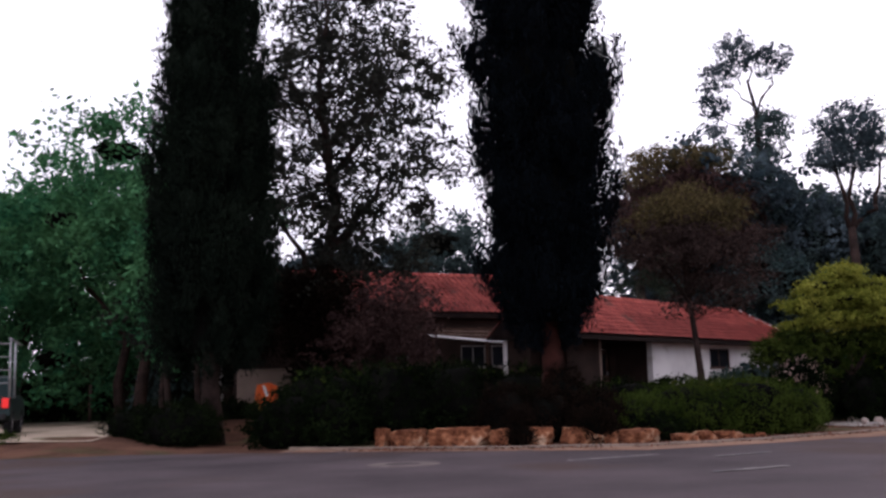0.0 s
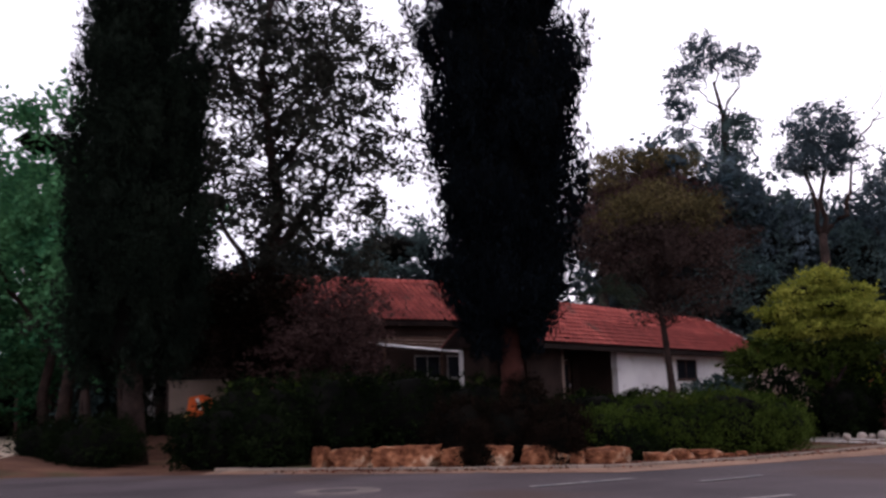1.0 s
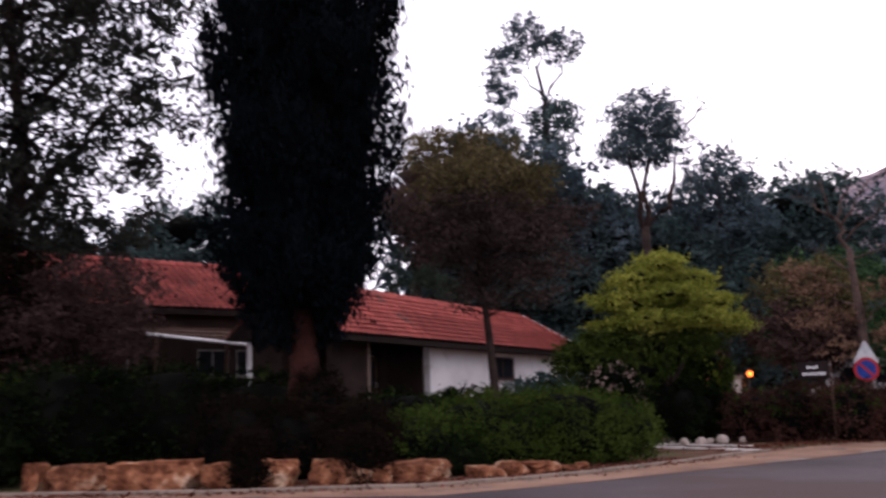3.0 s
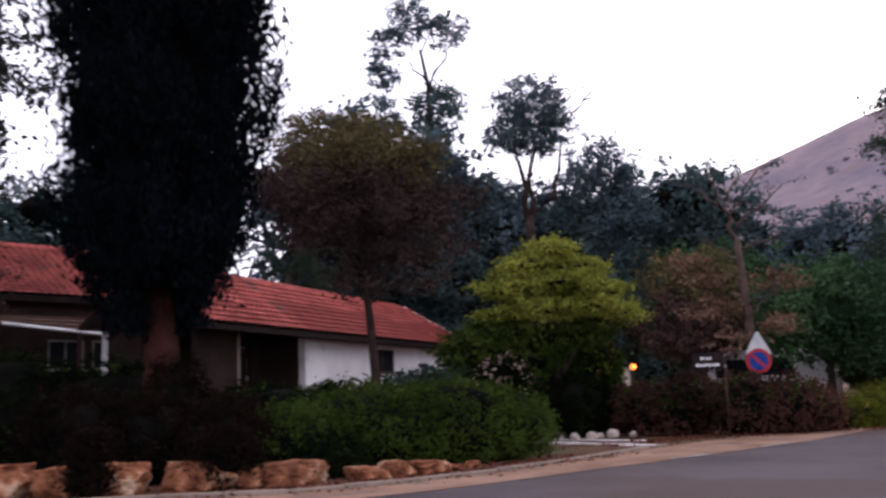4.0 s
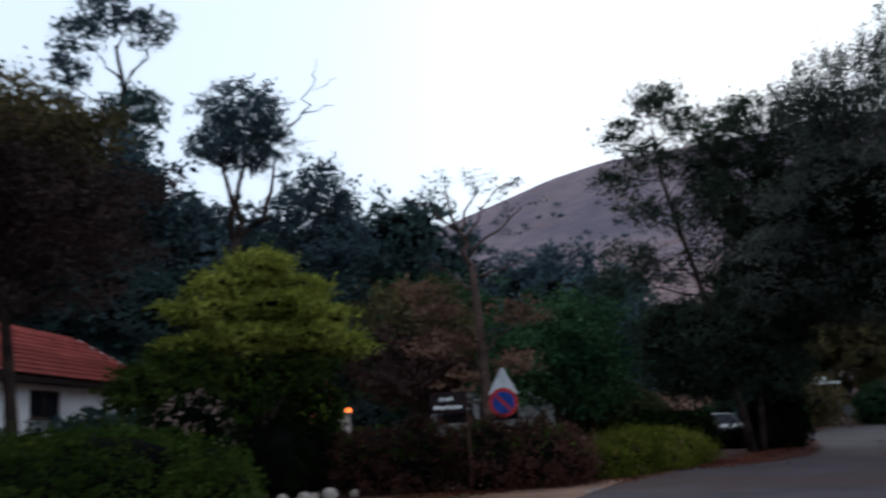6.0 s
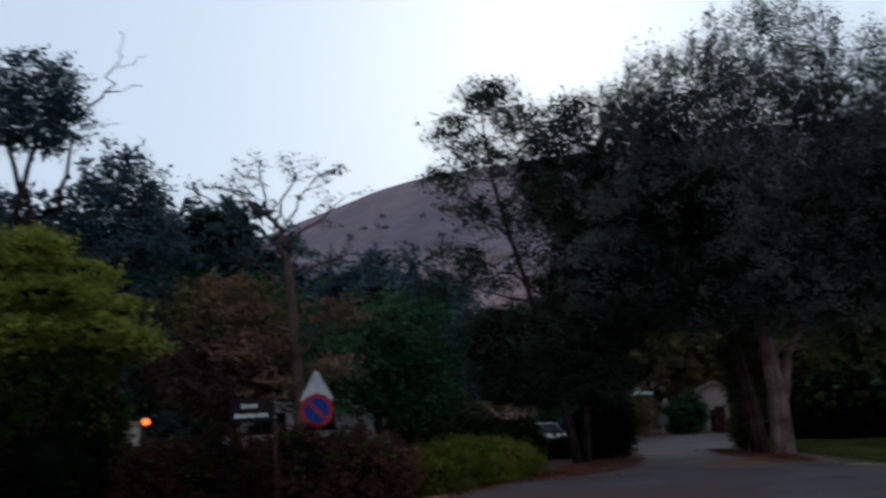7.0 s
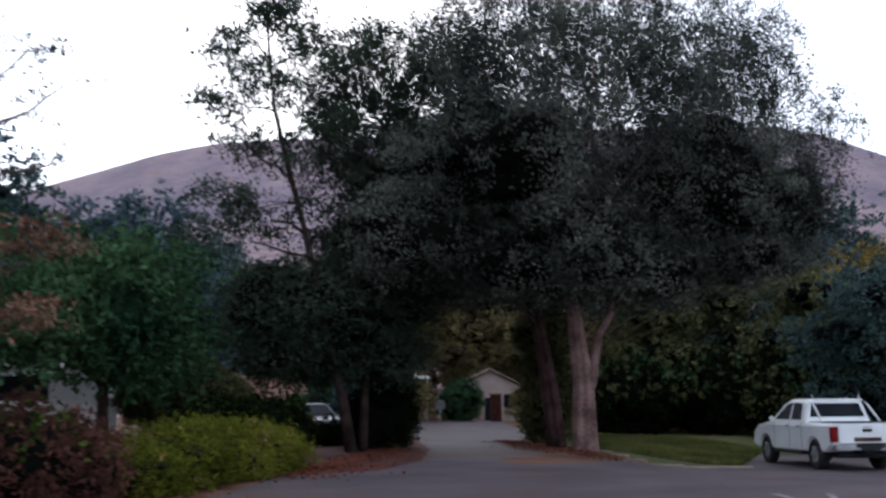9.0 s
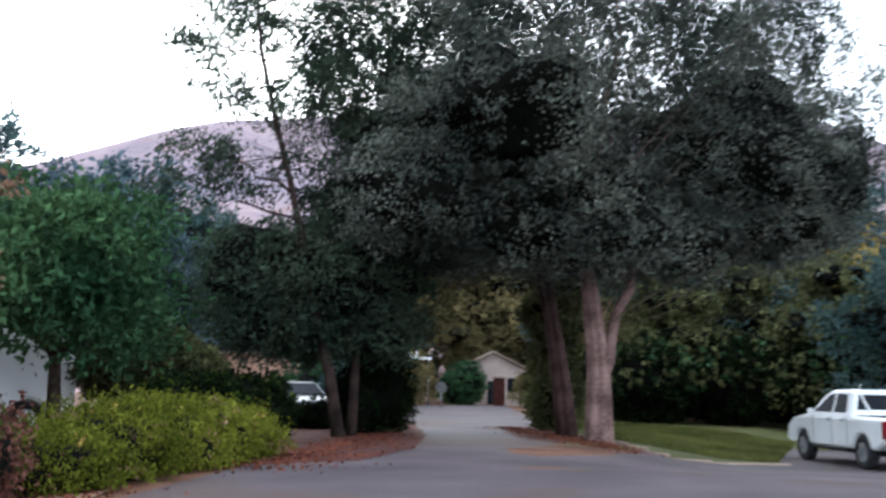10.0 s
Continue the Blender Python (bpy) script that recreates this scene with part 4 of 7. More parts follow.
great = tree("great_tree", "huge broad tree with a pale fluted double trunk and dull leaves", (37.6, 30.3, 0),
     [(0, 0, -0.1), (0.0, 0, 0.25), (0.02, 0, 0.7), (0.04, 0, 1.2), (0.04, 0, 1.8), (0.0, 0.02, 2.4), (-0.08, 0.06, 3.0), (-0.16, 0.12, 3.8), (-0.3, 0.2, 4.6), (-0.4, 0.3, 5.5)], (0.36, 0.17),
     [((0.06, -0.05, 1.5), (0.8, -0.65, 4.6), 0.17, 0.13), ((0.7, -0.5, 4.5), (2.4, -2.8, 9), 0.16, 0.05), ((-0.3, 0.2, 5), (-2.4, 1.4, 9.5), 0.16, 0.05), ((-0.4, 0.3, 5.4), (0.2, -0.5, 12), 0.16, 0.04), ((0.6, -0.4, 4.3), (4.2, -5, 7.6), 0.1, 0.03), ((-0.2, 0.2, 4.6), (-3, 2.6, 6.6), 0.1, 0.03),
      ],
     [(L_BIG, GREAT[:5] + GREAT[9:10], 1900, 70, (0.36, 0.36, 0.26), 0.115, 0.55), (L_BIG, GREAT[5:9] + GREAT[10:], 900, 84, (0.25, 0.25, 0.5), 0.095, 0.35)], BARK_PALE, 31, flute=0.17, boughs=26)
# Added light-blocking solids darken the lower crown.
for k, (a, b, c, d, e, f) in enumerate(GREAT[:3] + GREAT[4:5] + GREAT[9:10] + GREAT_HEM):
    part("crown_shade_core", lump([(a, b, c, d * 0.7, e * 0.7, f * 0.7)], 31 + k, 3, 0.6, 1.6), SHADE_CORE, great)
part("crown", leaves("crown", clumped(GREAT_HEM, 560, 60, (0.36, 0.36, 0.26), 77, 0.55), 0.115, 78), L_BIG, great)
tree("leaning_tree", "second pale trunk with a dark crown beside the road", (39.45, 31.95, 0),
     [(0, 0, -0.1), (-0.1, 0.1, 1.4), (-0.35, 0.25, 3.0), (-0.7, 0.45, 4.8), (-0.9, 0.6, 7)], (0.29, 0.14),
     [((-0.7, 0.4, 4.6), (-2.4, 2.2, 7.5), 0.14, 0.04), ((-0.8, 0.5, 5.6), (0.6, 0.8, 9), 0.12, 0.04), ((-0.6, 0.45, 4.6), (0.8, 3.8, 5.9), 0.09, 0.03)],
     [(L_BIG, [(-1.4, 1.4, 7.2, 2.4, 2.4, 1.6), (-0.6, 1.0, 9.4, 2.6, 2.4, 1.7), (-2.6, 2.8, 5.9, 1.8, 1.8, 1.1), (0.9, 3.9, 5.9, 1.6, 1.6, 0.9), (1.5, 2.8, 6.1, 1.6, 1.6, 0.8), (0.3, 4.9, 6.0, 1.5, 1.5, 0.8)], 1100, 40, 0.3, 0.135, 0.45)], BARK_SHADE, 32, core=0.4, flute=0.15)
LOWER = [(-2.6, -0.8, 4.3, 1.8, 1.6, 1.4), (-0.8, -0.8, 4.2, 1.9, 1.6, 1.5), (0.7, 0, 4.4, 1.5, 1.5, 1.4), (-1.3, 0.6, 3.3, 1.6, 1.2, 0.8), (0.1, 0, 6.2, 1.9, 1.8, 1.3), (-3.3, 0.3, 3.9, 1.2, 1.2, 0.8)]
HEM = [(-2.5, -0.9, 2.9, 1.4, 1.2, 0.8), (-0.9, -0.9, 2.8, 1.3, 1.1, 0.85), (0.4, -0.5, 2.9, 1.2, 1.0, 0.9)]
UPPER = [(1.2, 0, 8.0, 2.2, 2.0, 1.5), (2.8, 0, 9.2, 2.0, 2.0, 1.5), (0.2, 0.2, 9.8, 2.0, 1.8, 1.4), (2.0, 0, 11.0, 2.0, 1.8, 1.2), (3.4, 0, 6.9, 1.6, 1.6, 1.4)]
AIRY = [(-0.2, 0, 11.9, 1.6, 1.2, 1.0), (1.4, 0, 12.7, 1.6, 1.2, 0.9), (3.0, 0, 12.5, 1.6, 1.2, 0.9), (-1.4, 0, 10.4, 1.2, 1.0, 1.0), (-0.8, 0, 8.6, 1.2, 1.0, 0.8)]
across = tree("roadside_tree", "dense dark tree arching over the side road", (35.6, 36.5, 0),
     [(-0.15, -1.0, -0.1), (-0.1, -0.8, 1.6), (0, -0.4, 3.2), (0.2, 0, 6), (1.0, 0, 9.5)], (0.15, 0.06),
     [((0, 0, 1.8), (-2.4, 0.2, 4.6), 0.12, 0.03), ((0, 0, 2.2), (1.0, 0, 5.0), 0.10, 0.03), ((0.2, 0, 6), (3.2, 0, 9.8), 0.1, 0.03), ((0.4, 0, 7), (0.5, 0.2, 11), 0.08, 0.02)],
     [(L_ACROSS, HEM, 460, 44, (0.3, 0.3, 0.18), 0.13, 0.5), (L_ACROSS, LOWER, 900, 44, (0.32, 0.32, 0.2), 0.14, 0.5), (L_ACROSS, UPPER, 760, 44, (0.32, 0.32, 0.22), 0.14, 0.45), (L_ACROSS, AIRY, 400, 60, (0.24, 0.24, 0.42), 0.10, 0.25)], BARK, 33, turn=-56, boughs=60)
# Light-blocking solids added here too, for the lower and middle masses.
for k, (a, b, c, d, e, f) in enumerate(LOWER[:5] + UPPER[:2] + HEM):
    part("crown_shade_core", lump([(a, b, c, d * 0.68, e * 0.68, f * 0.68)], 33 + k, 3, 0.6, 1.6), SHADE_CORE, across)
SPRAYS = [(-2.5, 0, 13.4, 1.0, 0.9, 0.6), (-3.6, 0.2, 12.3, 0.9, 0.9, 0.5), (-1.4, 0, 12.4, 0.8, 0.8, 0.5), (-0.5, 0, 11.6, 0.9, 0.8, 0.5), (0.3, 0, 12.6, 0.9, 0.8, 0.5), (-0.4, 0, 9.8, 0.9, 0.8, 0.5), (-3.0, 0, 11.2, 1.1, 0.9, 0.5), (-4.1, 0.1, 10.4, 0.8, 0.8, 0.45), (-1.8, 0.1, 10.9, 0.8, 0.8, 0.5), (-3.4, 0.2, 9.2, 1.1, 0.9, 0.45), (-1.7, 0, 8.8, 0.9, 0.8, 0.5), (-3.9, 0, 7.5, 1.1, 0.9, 0.4), (-2.6, 0.1, 6.7, 0.9, 0.8, 0.4), (-4.6, 0.2, 6.4, 0.9, 0.8, 0.4), (-1.2, 0, 7.4, 0.7, 0.7, 0.4)]
tree("thin_tree", "thin leaning tree with loose sprays of long leaves", (34.2, 36.1, 0),
     [(0, 0, -0.1), (-0.3, 0, 1.6), (-0.77, 0, 3.4), (-1.1, 0.1, 5.0), (-1.47, 0.1, 6.6), (-2.0, 0.1, 8.6), (-2.44, 0.2, 10.4), (-2.62, 0.2, 12.2), (-2.7, 0.2, 13.6)], (0.17, 0.03),
     [((-1.45, 0.1, 6.4), (-3.4, 0.1, 7.4), 0.05, 0.015), ((-1.8, 0.1, 7.9), (-3.3, 0.2, 9.2), 0.05, 0.012), ((-2.0, 0.1, 8.6), (-1.5, 0, 10.2), 0.045, 0.012), ((-2.4, 0.2, 10.2), (-4.0, 0.1, 10.6), 0.04, 0.012), ((-2.6, 0.2, 11.9), (-3.6, 0.2, 12.8), 0.04, 0.01), ((-2.55, 0.2, 11.4), (-1.6, 0.1, 12.9), 0.035, 0.01), ((-1.2, 0.1, 5.6), (-3.0, 0, 6.3), 0.05, 0.015)],
     [(L_ACROSS, SPRAYS, 360, 54, (0.36, 0.36, 0.24), 0.13, 0.1)], BARK, 34, turn=-56, boughs=60, bough_r=0.02)
bush("shrub", "black-green shrubs beside the thin tree", (36.4, 36.4, 0), [(-0.5, 0.4, 0.9, 0.8, 0.7, 1.0), (0.4, 0.1, 1.3, 0.9, 0.8, 1.4), (0.2, 0.1, 2.5, 0.9, 0.8, 0.9), (1.4, 0.6, 1.0, 0.8, 0.8, 1.1)], 560, 18, 0.12, L_HEDGE_DARK, 186)

# ---- hedges and bushes ----
# Lighter leaves on top of these three hedges paint the light falling there.
bush("clipped_hedge", "long rounded green hedge behind the stones", (7.6, 26.8, 0), [(-2.6, -0.4, 0.5, 1.6, 1.0, 0.62), (-1.0, 0, 0.62, 1.7, 1.1, 0.82), (0.6, 0.3, 0.68, 1.6, 1.1, 0.82), (1.7, 0.5, 0.55, 1.0, 0.95, 0.75)], 2600, 18, 0.062, L_HEDGE, 71, category="hedge", extra=((L_BUSH, 300, 0.06, 1.2),))
bush("tall_hedge", "dark unclipped hedge with its lit top set in lighter leaves", (-0.6, 28.9, 0), [(-2.8, -0.6, 0.95, 1.5, 1.2, 1.15), (-1.0, 0, 1.0, 1.8, 1.2, 1.3), (1.0, 0.3, 1.0, 1.8, 1.2, 1.25), (2.8, 0.4, 0.95, 1.4, 1.2, 1.1)], 1500, 16, 0.10, L_HEDGE_DARK, 72, category="hedge", extra=((L_HEDGE, 420, 0.08, 1.75),))
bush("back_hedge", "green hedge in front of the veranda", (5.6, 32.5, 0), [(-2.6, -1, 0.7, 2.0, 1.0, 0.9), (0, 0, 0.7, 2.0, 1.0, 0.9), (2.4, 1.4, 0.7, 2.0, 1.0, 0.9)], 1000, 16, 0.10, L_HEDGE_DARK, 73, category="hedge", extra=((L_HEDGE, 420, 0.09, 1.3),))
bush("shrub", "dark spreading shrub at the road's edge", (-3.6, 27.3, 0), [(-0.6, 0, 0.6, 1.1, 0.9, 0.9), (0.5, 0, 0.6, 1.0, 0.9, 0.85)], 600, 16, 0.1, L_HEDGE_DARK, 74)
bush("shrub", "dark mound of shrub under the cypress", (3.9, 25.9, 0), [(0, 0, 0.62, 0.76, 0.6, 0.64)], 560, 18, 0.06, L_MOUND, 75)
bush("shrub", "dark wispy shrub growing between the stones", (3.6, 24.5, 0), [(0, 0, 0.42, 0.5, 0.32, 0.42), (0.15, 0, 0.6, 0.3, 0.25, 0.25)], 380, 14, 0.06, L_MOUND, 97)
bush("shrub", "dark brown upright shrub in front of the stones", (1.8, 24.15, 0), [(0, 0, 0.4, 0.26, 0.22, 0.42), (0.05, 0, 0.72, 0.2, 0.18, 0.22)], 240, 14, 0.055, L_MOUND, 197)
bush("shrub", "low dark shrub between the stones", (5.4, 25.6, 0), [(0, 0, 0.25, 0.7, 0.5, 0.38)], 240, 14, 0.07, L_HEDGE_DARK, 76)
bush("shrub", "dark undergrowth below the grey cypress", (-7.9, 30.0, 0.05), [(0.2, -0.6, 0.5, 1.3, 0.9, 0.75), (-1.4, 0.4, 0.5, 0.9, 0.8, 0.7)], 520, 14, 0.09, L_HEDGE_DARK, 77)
bush("flowering_bush", "bush with heads of pale pink flowers", (11.3, 31.7, 0), [(0, 0, 1.1, 0.75, 0.7, 1.05), (-0.5, 0, 0.9, 0.65, 0.6, 0.9)], 420, 16, 0.1, L_HEDGE_DARK, 78, extra=((PETAL, 260, 0.06, 1.0),))
bush("flowering_bush", "reddish flowering bush under the yellow-green tree", (15.0, 34.1, 0), [(0, 0, 1.9, 0.9, 0.7, 0.85), (-0.7, 0.1, 1.3, 0.8, 0.7, 0.9), (0.3, 0, 0.8, 0.7, 0.6, 0.8)], 520, 16, 0.11, L_HEDGE, 79, extra=((PETAL_RED, 60, 0.06, 1.5), (L_LIME, 170, 0.08, 1.2)))
bush("dark_hedge", "black-green hedge in the shade of the tree", (14.6, 34.0, 0), [(-0.9, -0.3, 0.7, 0.9, 0.7, 0.85), (0.5, -0.1, 0.7, 1.0, 0.7, 0.85)], 380, 14, 0.11, L_HEDGE_DARK, 80, category="hedge")
bush("reddish_hedge", "long reddish-brown hedge behind the road signs", (17.35, 30.75, 0), [(-1.5, 2.0, 0.6, 0.9, 0.9, 0.8), (-0.9, 0.9, 0.65, 0.95, 0.9, 0.85), (-0.1, -0.3, 0.65, 1.0, 0.8, 0.85), (1.0, -0.75, 0.6, 1.0, 0.75, 0.8), (1.8, -0.6, 0.5, 0.8, 0.7, 0.7)], 1300, 16, 0.08, L_HEDGE_RED, 81, category="hedge", extra=((L_HEDGE, 700, 0.08, 0.7),))
bush("low_bush", "low bright green bush with orange-brown tips at the kerb", (23.2, 31.9, 0), [(-2.3, -1.2, 0.26, 0.9, 0.7, 0.42), (-1.0, -0.5, 0.36, 1.2, 0.9, 0.58), (0.6, 0.2, 0.4, 1.3, 0.95, 0.66), (2.1, 0.7, 0.4, 1.2, 0.9, 0.62), (3.5, 1.2, 0.34, 1.0, 0.8, 0.52)], 2900, 18, 0.06, L_BUSH, 82, extra=((L_YELLOW, 60, 0.05, 0.3), (L_TAN, 300, 0.05, 0.1)), up=0.9)
bush("bush", "olive bush behind the low one", (30.9, 39.6, 0), [(0, 0, 2.0, 1.3, 1.1, 0.75), (0.7, -0.6, 1.6, 1.0, 0.9, 0.7), (-0.7, 0.5, 1.6, 0.9, 0.9, 0.7), (0.2, 0, 0.7, 0.7, 0.7, 0.8)], 1700, 18, 0.10, L_BACK, 83)
bush("bush", "dark green bush beside the parked cars", (29.0, 36.3, 0), [(0, 0, 0.7, 1.5, 0.9, 0.8), (1.2, 0.7, 0.7, 1.0, 0.8, 0.8), (2.2, 0.6, 0.75, 0.9, 0.7, 0.9), (2.9, 0.3, 0.7, 0.7, 0.6, 0.85)], 1000, 14, 0.11, L_HEDGE_DARK, 84, extra=((L_HEDGE, 380, 0.1, 0.9),))
bush("bush", "black-green bushes at the edge of the side road", (44.6, 42.9, 0), [(-1.6, -0.8, 1.0, 1.3, 1.0, 1.2), (0.2, 0.1, 1.2, 1.5, 1.1, 1.5), (1.9, 1.0, 1.0, 1.3, 1.0, 1.2)], 620, 18, 0.13, L_DARK, 185)
bush("bush", "low black-green bush in front of the parked car", (37.7, 39.9, 0), [(-0.9, 0.5, 0.35, 0.8, 0.6, 0.42), (0.3, -0.3, 0.4, 0.9, 0.6, 0.5), (1.3, -0.9, 0.45, 0.8, 0.6, 0.6)], 420, 16, 0.1, L_HEDGE_DARK, 189)
bush("bush", "green bush at the side road's edge", (61.0, 53.0, 0), [(0, 0, 1.2, 1.6, 1.4, 1.4)], 300, 16, 0.16, L_GREEN, 85)
bush("bush", "round green bush before the far house", (90.6, 62.9, 0), [(0, 0, 1.8, 1.9, 1.7, 2.0), (-1.2, 0.6, 1.3, 1.5, 1.3, 1.5)], 520, 16, 0.2, L_GREEN, 86)
bush("bush", "brown-green bush under the great tree", (42.6, 33.6, 0), [(0, 0, 1.0, 0.8, 0.8, 1.1), (0.2, 0.2, 2.4, 0.9, 0.8, 1.0), (-0.2, 0.1, 3.7, 1.0, 0.9, 0.9), (0.3, 0, 5.0, 1.2, 1.0, 0.9), (1.2, 0.6, 0.8, 1.0, 0.9, 1.0)], 1000, 18, 0.15, L_BACK, 87)
bush("shrub_row", "dark row of shrubs behind the lawn", (55.5, 29.5, 0), [(-2.5, 4.5, 1.6, 2.4, 2.0, 1.9), (-0.8, 1.2, 1.7, 2.3, 2.0, 2.0), (0, -2.2, 1.7, 2.3, 2.0, 2.1), (0.6, -5.5, 1.8, 2.3, 2.0, 2.2)], 1300, 16, 0.2, L_HEDGE_DARK, 88, category="hedge", extra=((L_BACK, 900, 0.2, 1.5), (L_GREEN, 520, 0.2, 1.2)))
bush("shrub_row", "black-green thicket behind the shrubs", (60.5, 31, 0), [(-3, 7, 1.4, 3.0, 2.4, 1.8), (-1.0, 2.6, 1.5, 3.0, 2.4, 1.9), (0.4, -1.6, 1.5, 3.0, 2.4, 1.9), (1.4, -6, 1.5, 3.0, 2.4, 1.9)], 800, 16, 0.26, L_HEDGE_DARK, 188, category="hedge", extra=((L_BACK, 500, 0.24, 1.6),))
wood_tree("autumn_tree", "tree with yellow autumn leaves behind the lawn", L_YELLOW, 24, (62.0, 25.6, 0), 9.2, 4.4, 420, 0.22)
wood_tree("olive_tree", "olive-brown tree behind the lawn", L_BACK, 25, (57.0, 33.8, 0), 7.8, 5.0, 420, 0.24)
wood_tree("olive_tree", "brown-green tree behind the lawn", L_BACK, 28, (57.0, 28.4, 0), 7.2, 4.8, 420, 0.24)
wood_tree("green_tree", "blue-green bushy tree at the edge of the lawn", L_DARK, 30, (50.5, 23.4, 0), 6.6, 4.4, 420, 0.18)
bush("undergrowth", "dark green undergrowth at the back of the lot", (-21, 55.5, 0.4), [(-9, 0, 1.2, 3.5, 2.0, 2.0), (-4.5, 0.6, 1.3, 3.4, 2.0, 2.4), (0, 0, 1.2, 3.4, 2.0, 2.2), (4.5, -1, 1.3, 3.4, 2.0, 2.4), (8.4, -2.5, 1.3, 2.6, 2.0, 2.2)], 1100, 16, 0.24, L_GREEN, 89)
bush("undergrowth", "dark green undergrowth beside the leaning trunk", (-10.6, 42.6, 0.5), [(-1.0, 0, 1.0, 1.6, 1.2, 1.5), (1.0, 0.4, 1.0, 1.5, 1.2, 1.4)], 420, 16, 0.17, L_DARK, 90)
bush("undergrowth", "dark shrubs between the house and the hedge", (12.5, 37.5, 0), [(-1.5, -1.0, 0.9, 1.5, 1.0, 1.1), (0.4, 0, 0.9, 1.5, 1.0, 1.2), (2.2, 0.8, 0.9, 1.4, 1.0, 1.2)], 560, 16, 0.14, L_DARK, 91)
bush("undergrowth", "dark green shrubs lining the side road", (50, 47.5, 0), [(-5, -2.6, 1.0, 2.4, 1.3, 1.3), (-1.5, -0.8, 1.0, 2.4, 1.3, 1.4), (2, 1.0, 1.0, 2.4, 1.3, 1.3), (5.5, 2.8, 1.0, 2.4, 1.3, 1.4)], 800, 16, 0.18, L_GREEN, 92)
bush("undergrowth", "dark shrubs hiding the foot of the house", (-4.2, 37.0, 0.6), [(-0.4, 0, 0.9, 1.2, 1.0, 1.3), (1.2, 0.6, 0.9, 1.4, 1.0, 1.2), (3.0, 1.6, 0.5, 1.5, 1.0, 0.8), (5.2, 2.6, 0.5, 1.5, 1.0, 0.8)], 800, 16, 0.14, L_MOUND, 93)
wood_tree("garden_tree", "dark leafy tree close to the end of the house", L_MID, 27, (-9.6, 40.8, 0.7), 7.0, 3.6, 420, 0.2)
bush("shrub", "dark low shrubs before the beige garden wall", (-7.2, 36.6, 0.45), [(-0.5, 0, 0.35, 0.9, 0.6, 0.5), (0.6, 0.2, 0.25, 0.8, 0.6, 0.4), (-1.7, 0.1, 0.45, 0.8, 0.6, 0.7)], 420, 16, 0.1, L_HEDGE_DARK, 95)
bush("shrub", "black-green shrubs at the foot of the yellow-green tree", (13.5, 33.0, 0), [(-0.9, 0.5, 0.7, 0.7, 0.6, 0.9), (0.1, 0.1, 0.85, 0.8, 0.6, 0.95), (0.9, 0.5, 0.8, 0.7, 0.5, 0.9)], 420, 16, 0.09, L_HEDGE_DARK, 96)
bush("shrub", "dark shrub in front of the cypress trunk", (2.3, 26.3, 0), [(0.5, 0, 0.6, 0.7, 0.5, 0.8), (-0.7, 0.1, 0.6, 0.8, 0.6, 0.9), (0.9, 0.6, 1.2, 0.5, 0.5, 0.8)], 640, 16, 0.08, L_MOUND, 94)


# ---- kerbs and road marks ----
def pieces(parent, name, line, length, data, z, mat):
    """Alike pieces laid end to end along a line."""
    for (x0, y0), (x1, y1) in zip(line, line[1:]):
        run = math.hypot(x1 - x0, y1 - y0)
        n = max(1, round(run / length))
        for i in range(n):
            s = (i + 0.5) / n
            ob = part(name, data, mat, parent)
            ob.matrix_basis = pose(x0 + (x1 - x0) * s, y0 + (y1 - y0) * s, z + min(0.0, float(height(x0 + (x1 - x0) * s, y0 + (y1 - y0) * s))) + random.uniform(-0.008, 0.008), 0, random.uniform(-0.5, 0.5), math.degrees(math.atan2(y1 - y0, x1 - x0))) @ Matrix.Diagonal((run / n / length * 0.985, 1, 1, 1))


def mesh_of(name, bm, mat):
    me = bpy.data.meshes.new(name)
    bm.to_mesh(me)
    bm.free()
    me.materials.append(mat)
    return me


KERBSTONE = mesh_of("kerbstone", block((-0.45, -0.06, -0.1), (0.45, 0.06, 0.08), 0.018, 1), KERB)
kerb = thing("kerb", "pale concrete kerb along the planted bed", "kerb", kind="structure")
pieces(kerb, "kerbstone", KERB_LINE, 0.9, KERBSTONE, 0.0, KERB)
bay = thing("bay_edging", "white-washed edging of a small parking bay", "kerb", kind="structure")
EDGING = material("worn_white_edging", (0.5, 0.46, 0.43), (0.72, 0.68, 0.64), scale=3, rough=0.85, bump=0.3, fine=25)
BAYSTONE = mesh_of("edging_stone", block((-0.45, -0.07, -0.1), (0.45, 0.07, 0.03), 0.01, 1), EDGING)
pieces(bay, "edging_stone", [(9.8, 25.65), (13.25, 27.95), (12.0, 32.1)], 0.9, BAYSTONE, 0.02, EDGING)
pieces(bay, "edging_stone", [(14.1, 30.0), (12.85, 33.6)], 0.9, BAYSTONE, 0.0, EDGING)
rkerb = thing("lawn_kerb", "low concrete kerb in front of the lawn", "kerb", kind="structure")
pieces(rkerb, "kerbstone", [(40.55, 32.1), (38.05, 30.15), (35.95, 27.95), (35.85, 26.9), (36.65, 25.35)], 0.9, KERBSTONE, -0.03, KERB)


def mark(label, outline, z=0.03):
    flat_sheet("road_marking", outline, PAINT_WORN, z, label, "road marking")


def stroke(x0, y0, x1, y1, w):
    a = math.atan2(y1 - y0, x1 - x0)
    dx, dy = -math.sin(a) * w / 2, math.cos(a) * w / 2
    return [(x0 + dx, y0 + dy), (x0 - dx, y0 - dy), (x1 - dx, y1 - dy), (x1 + dx, y1 + dy)]


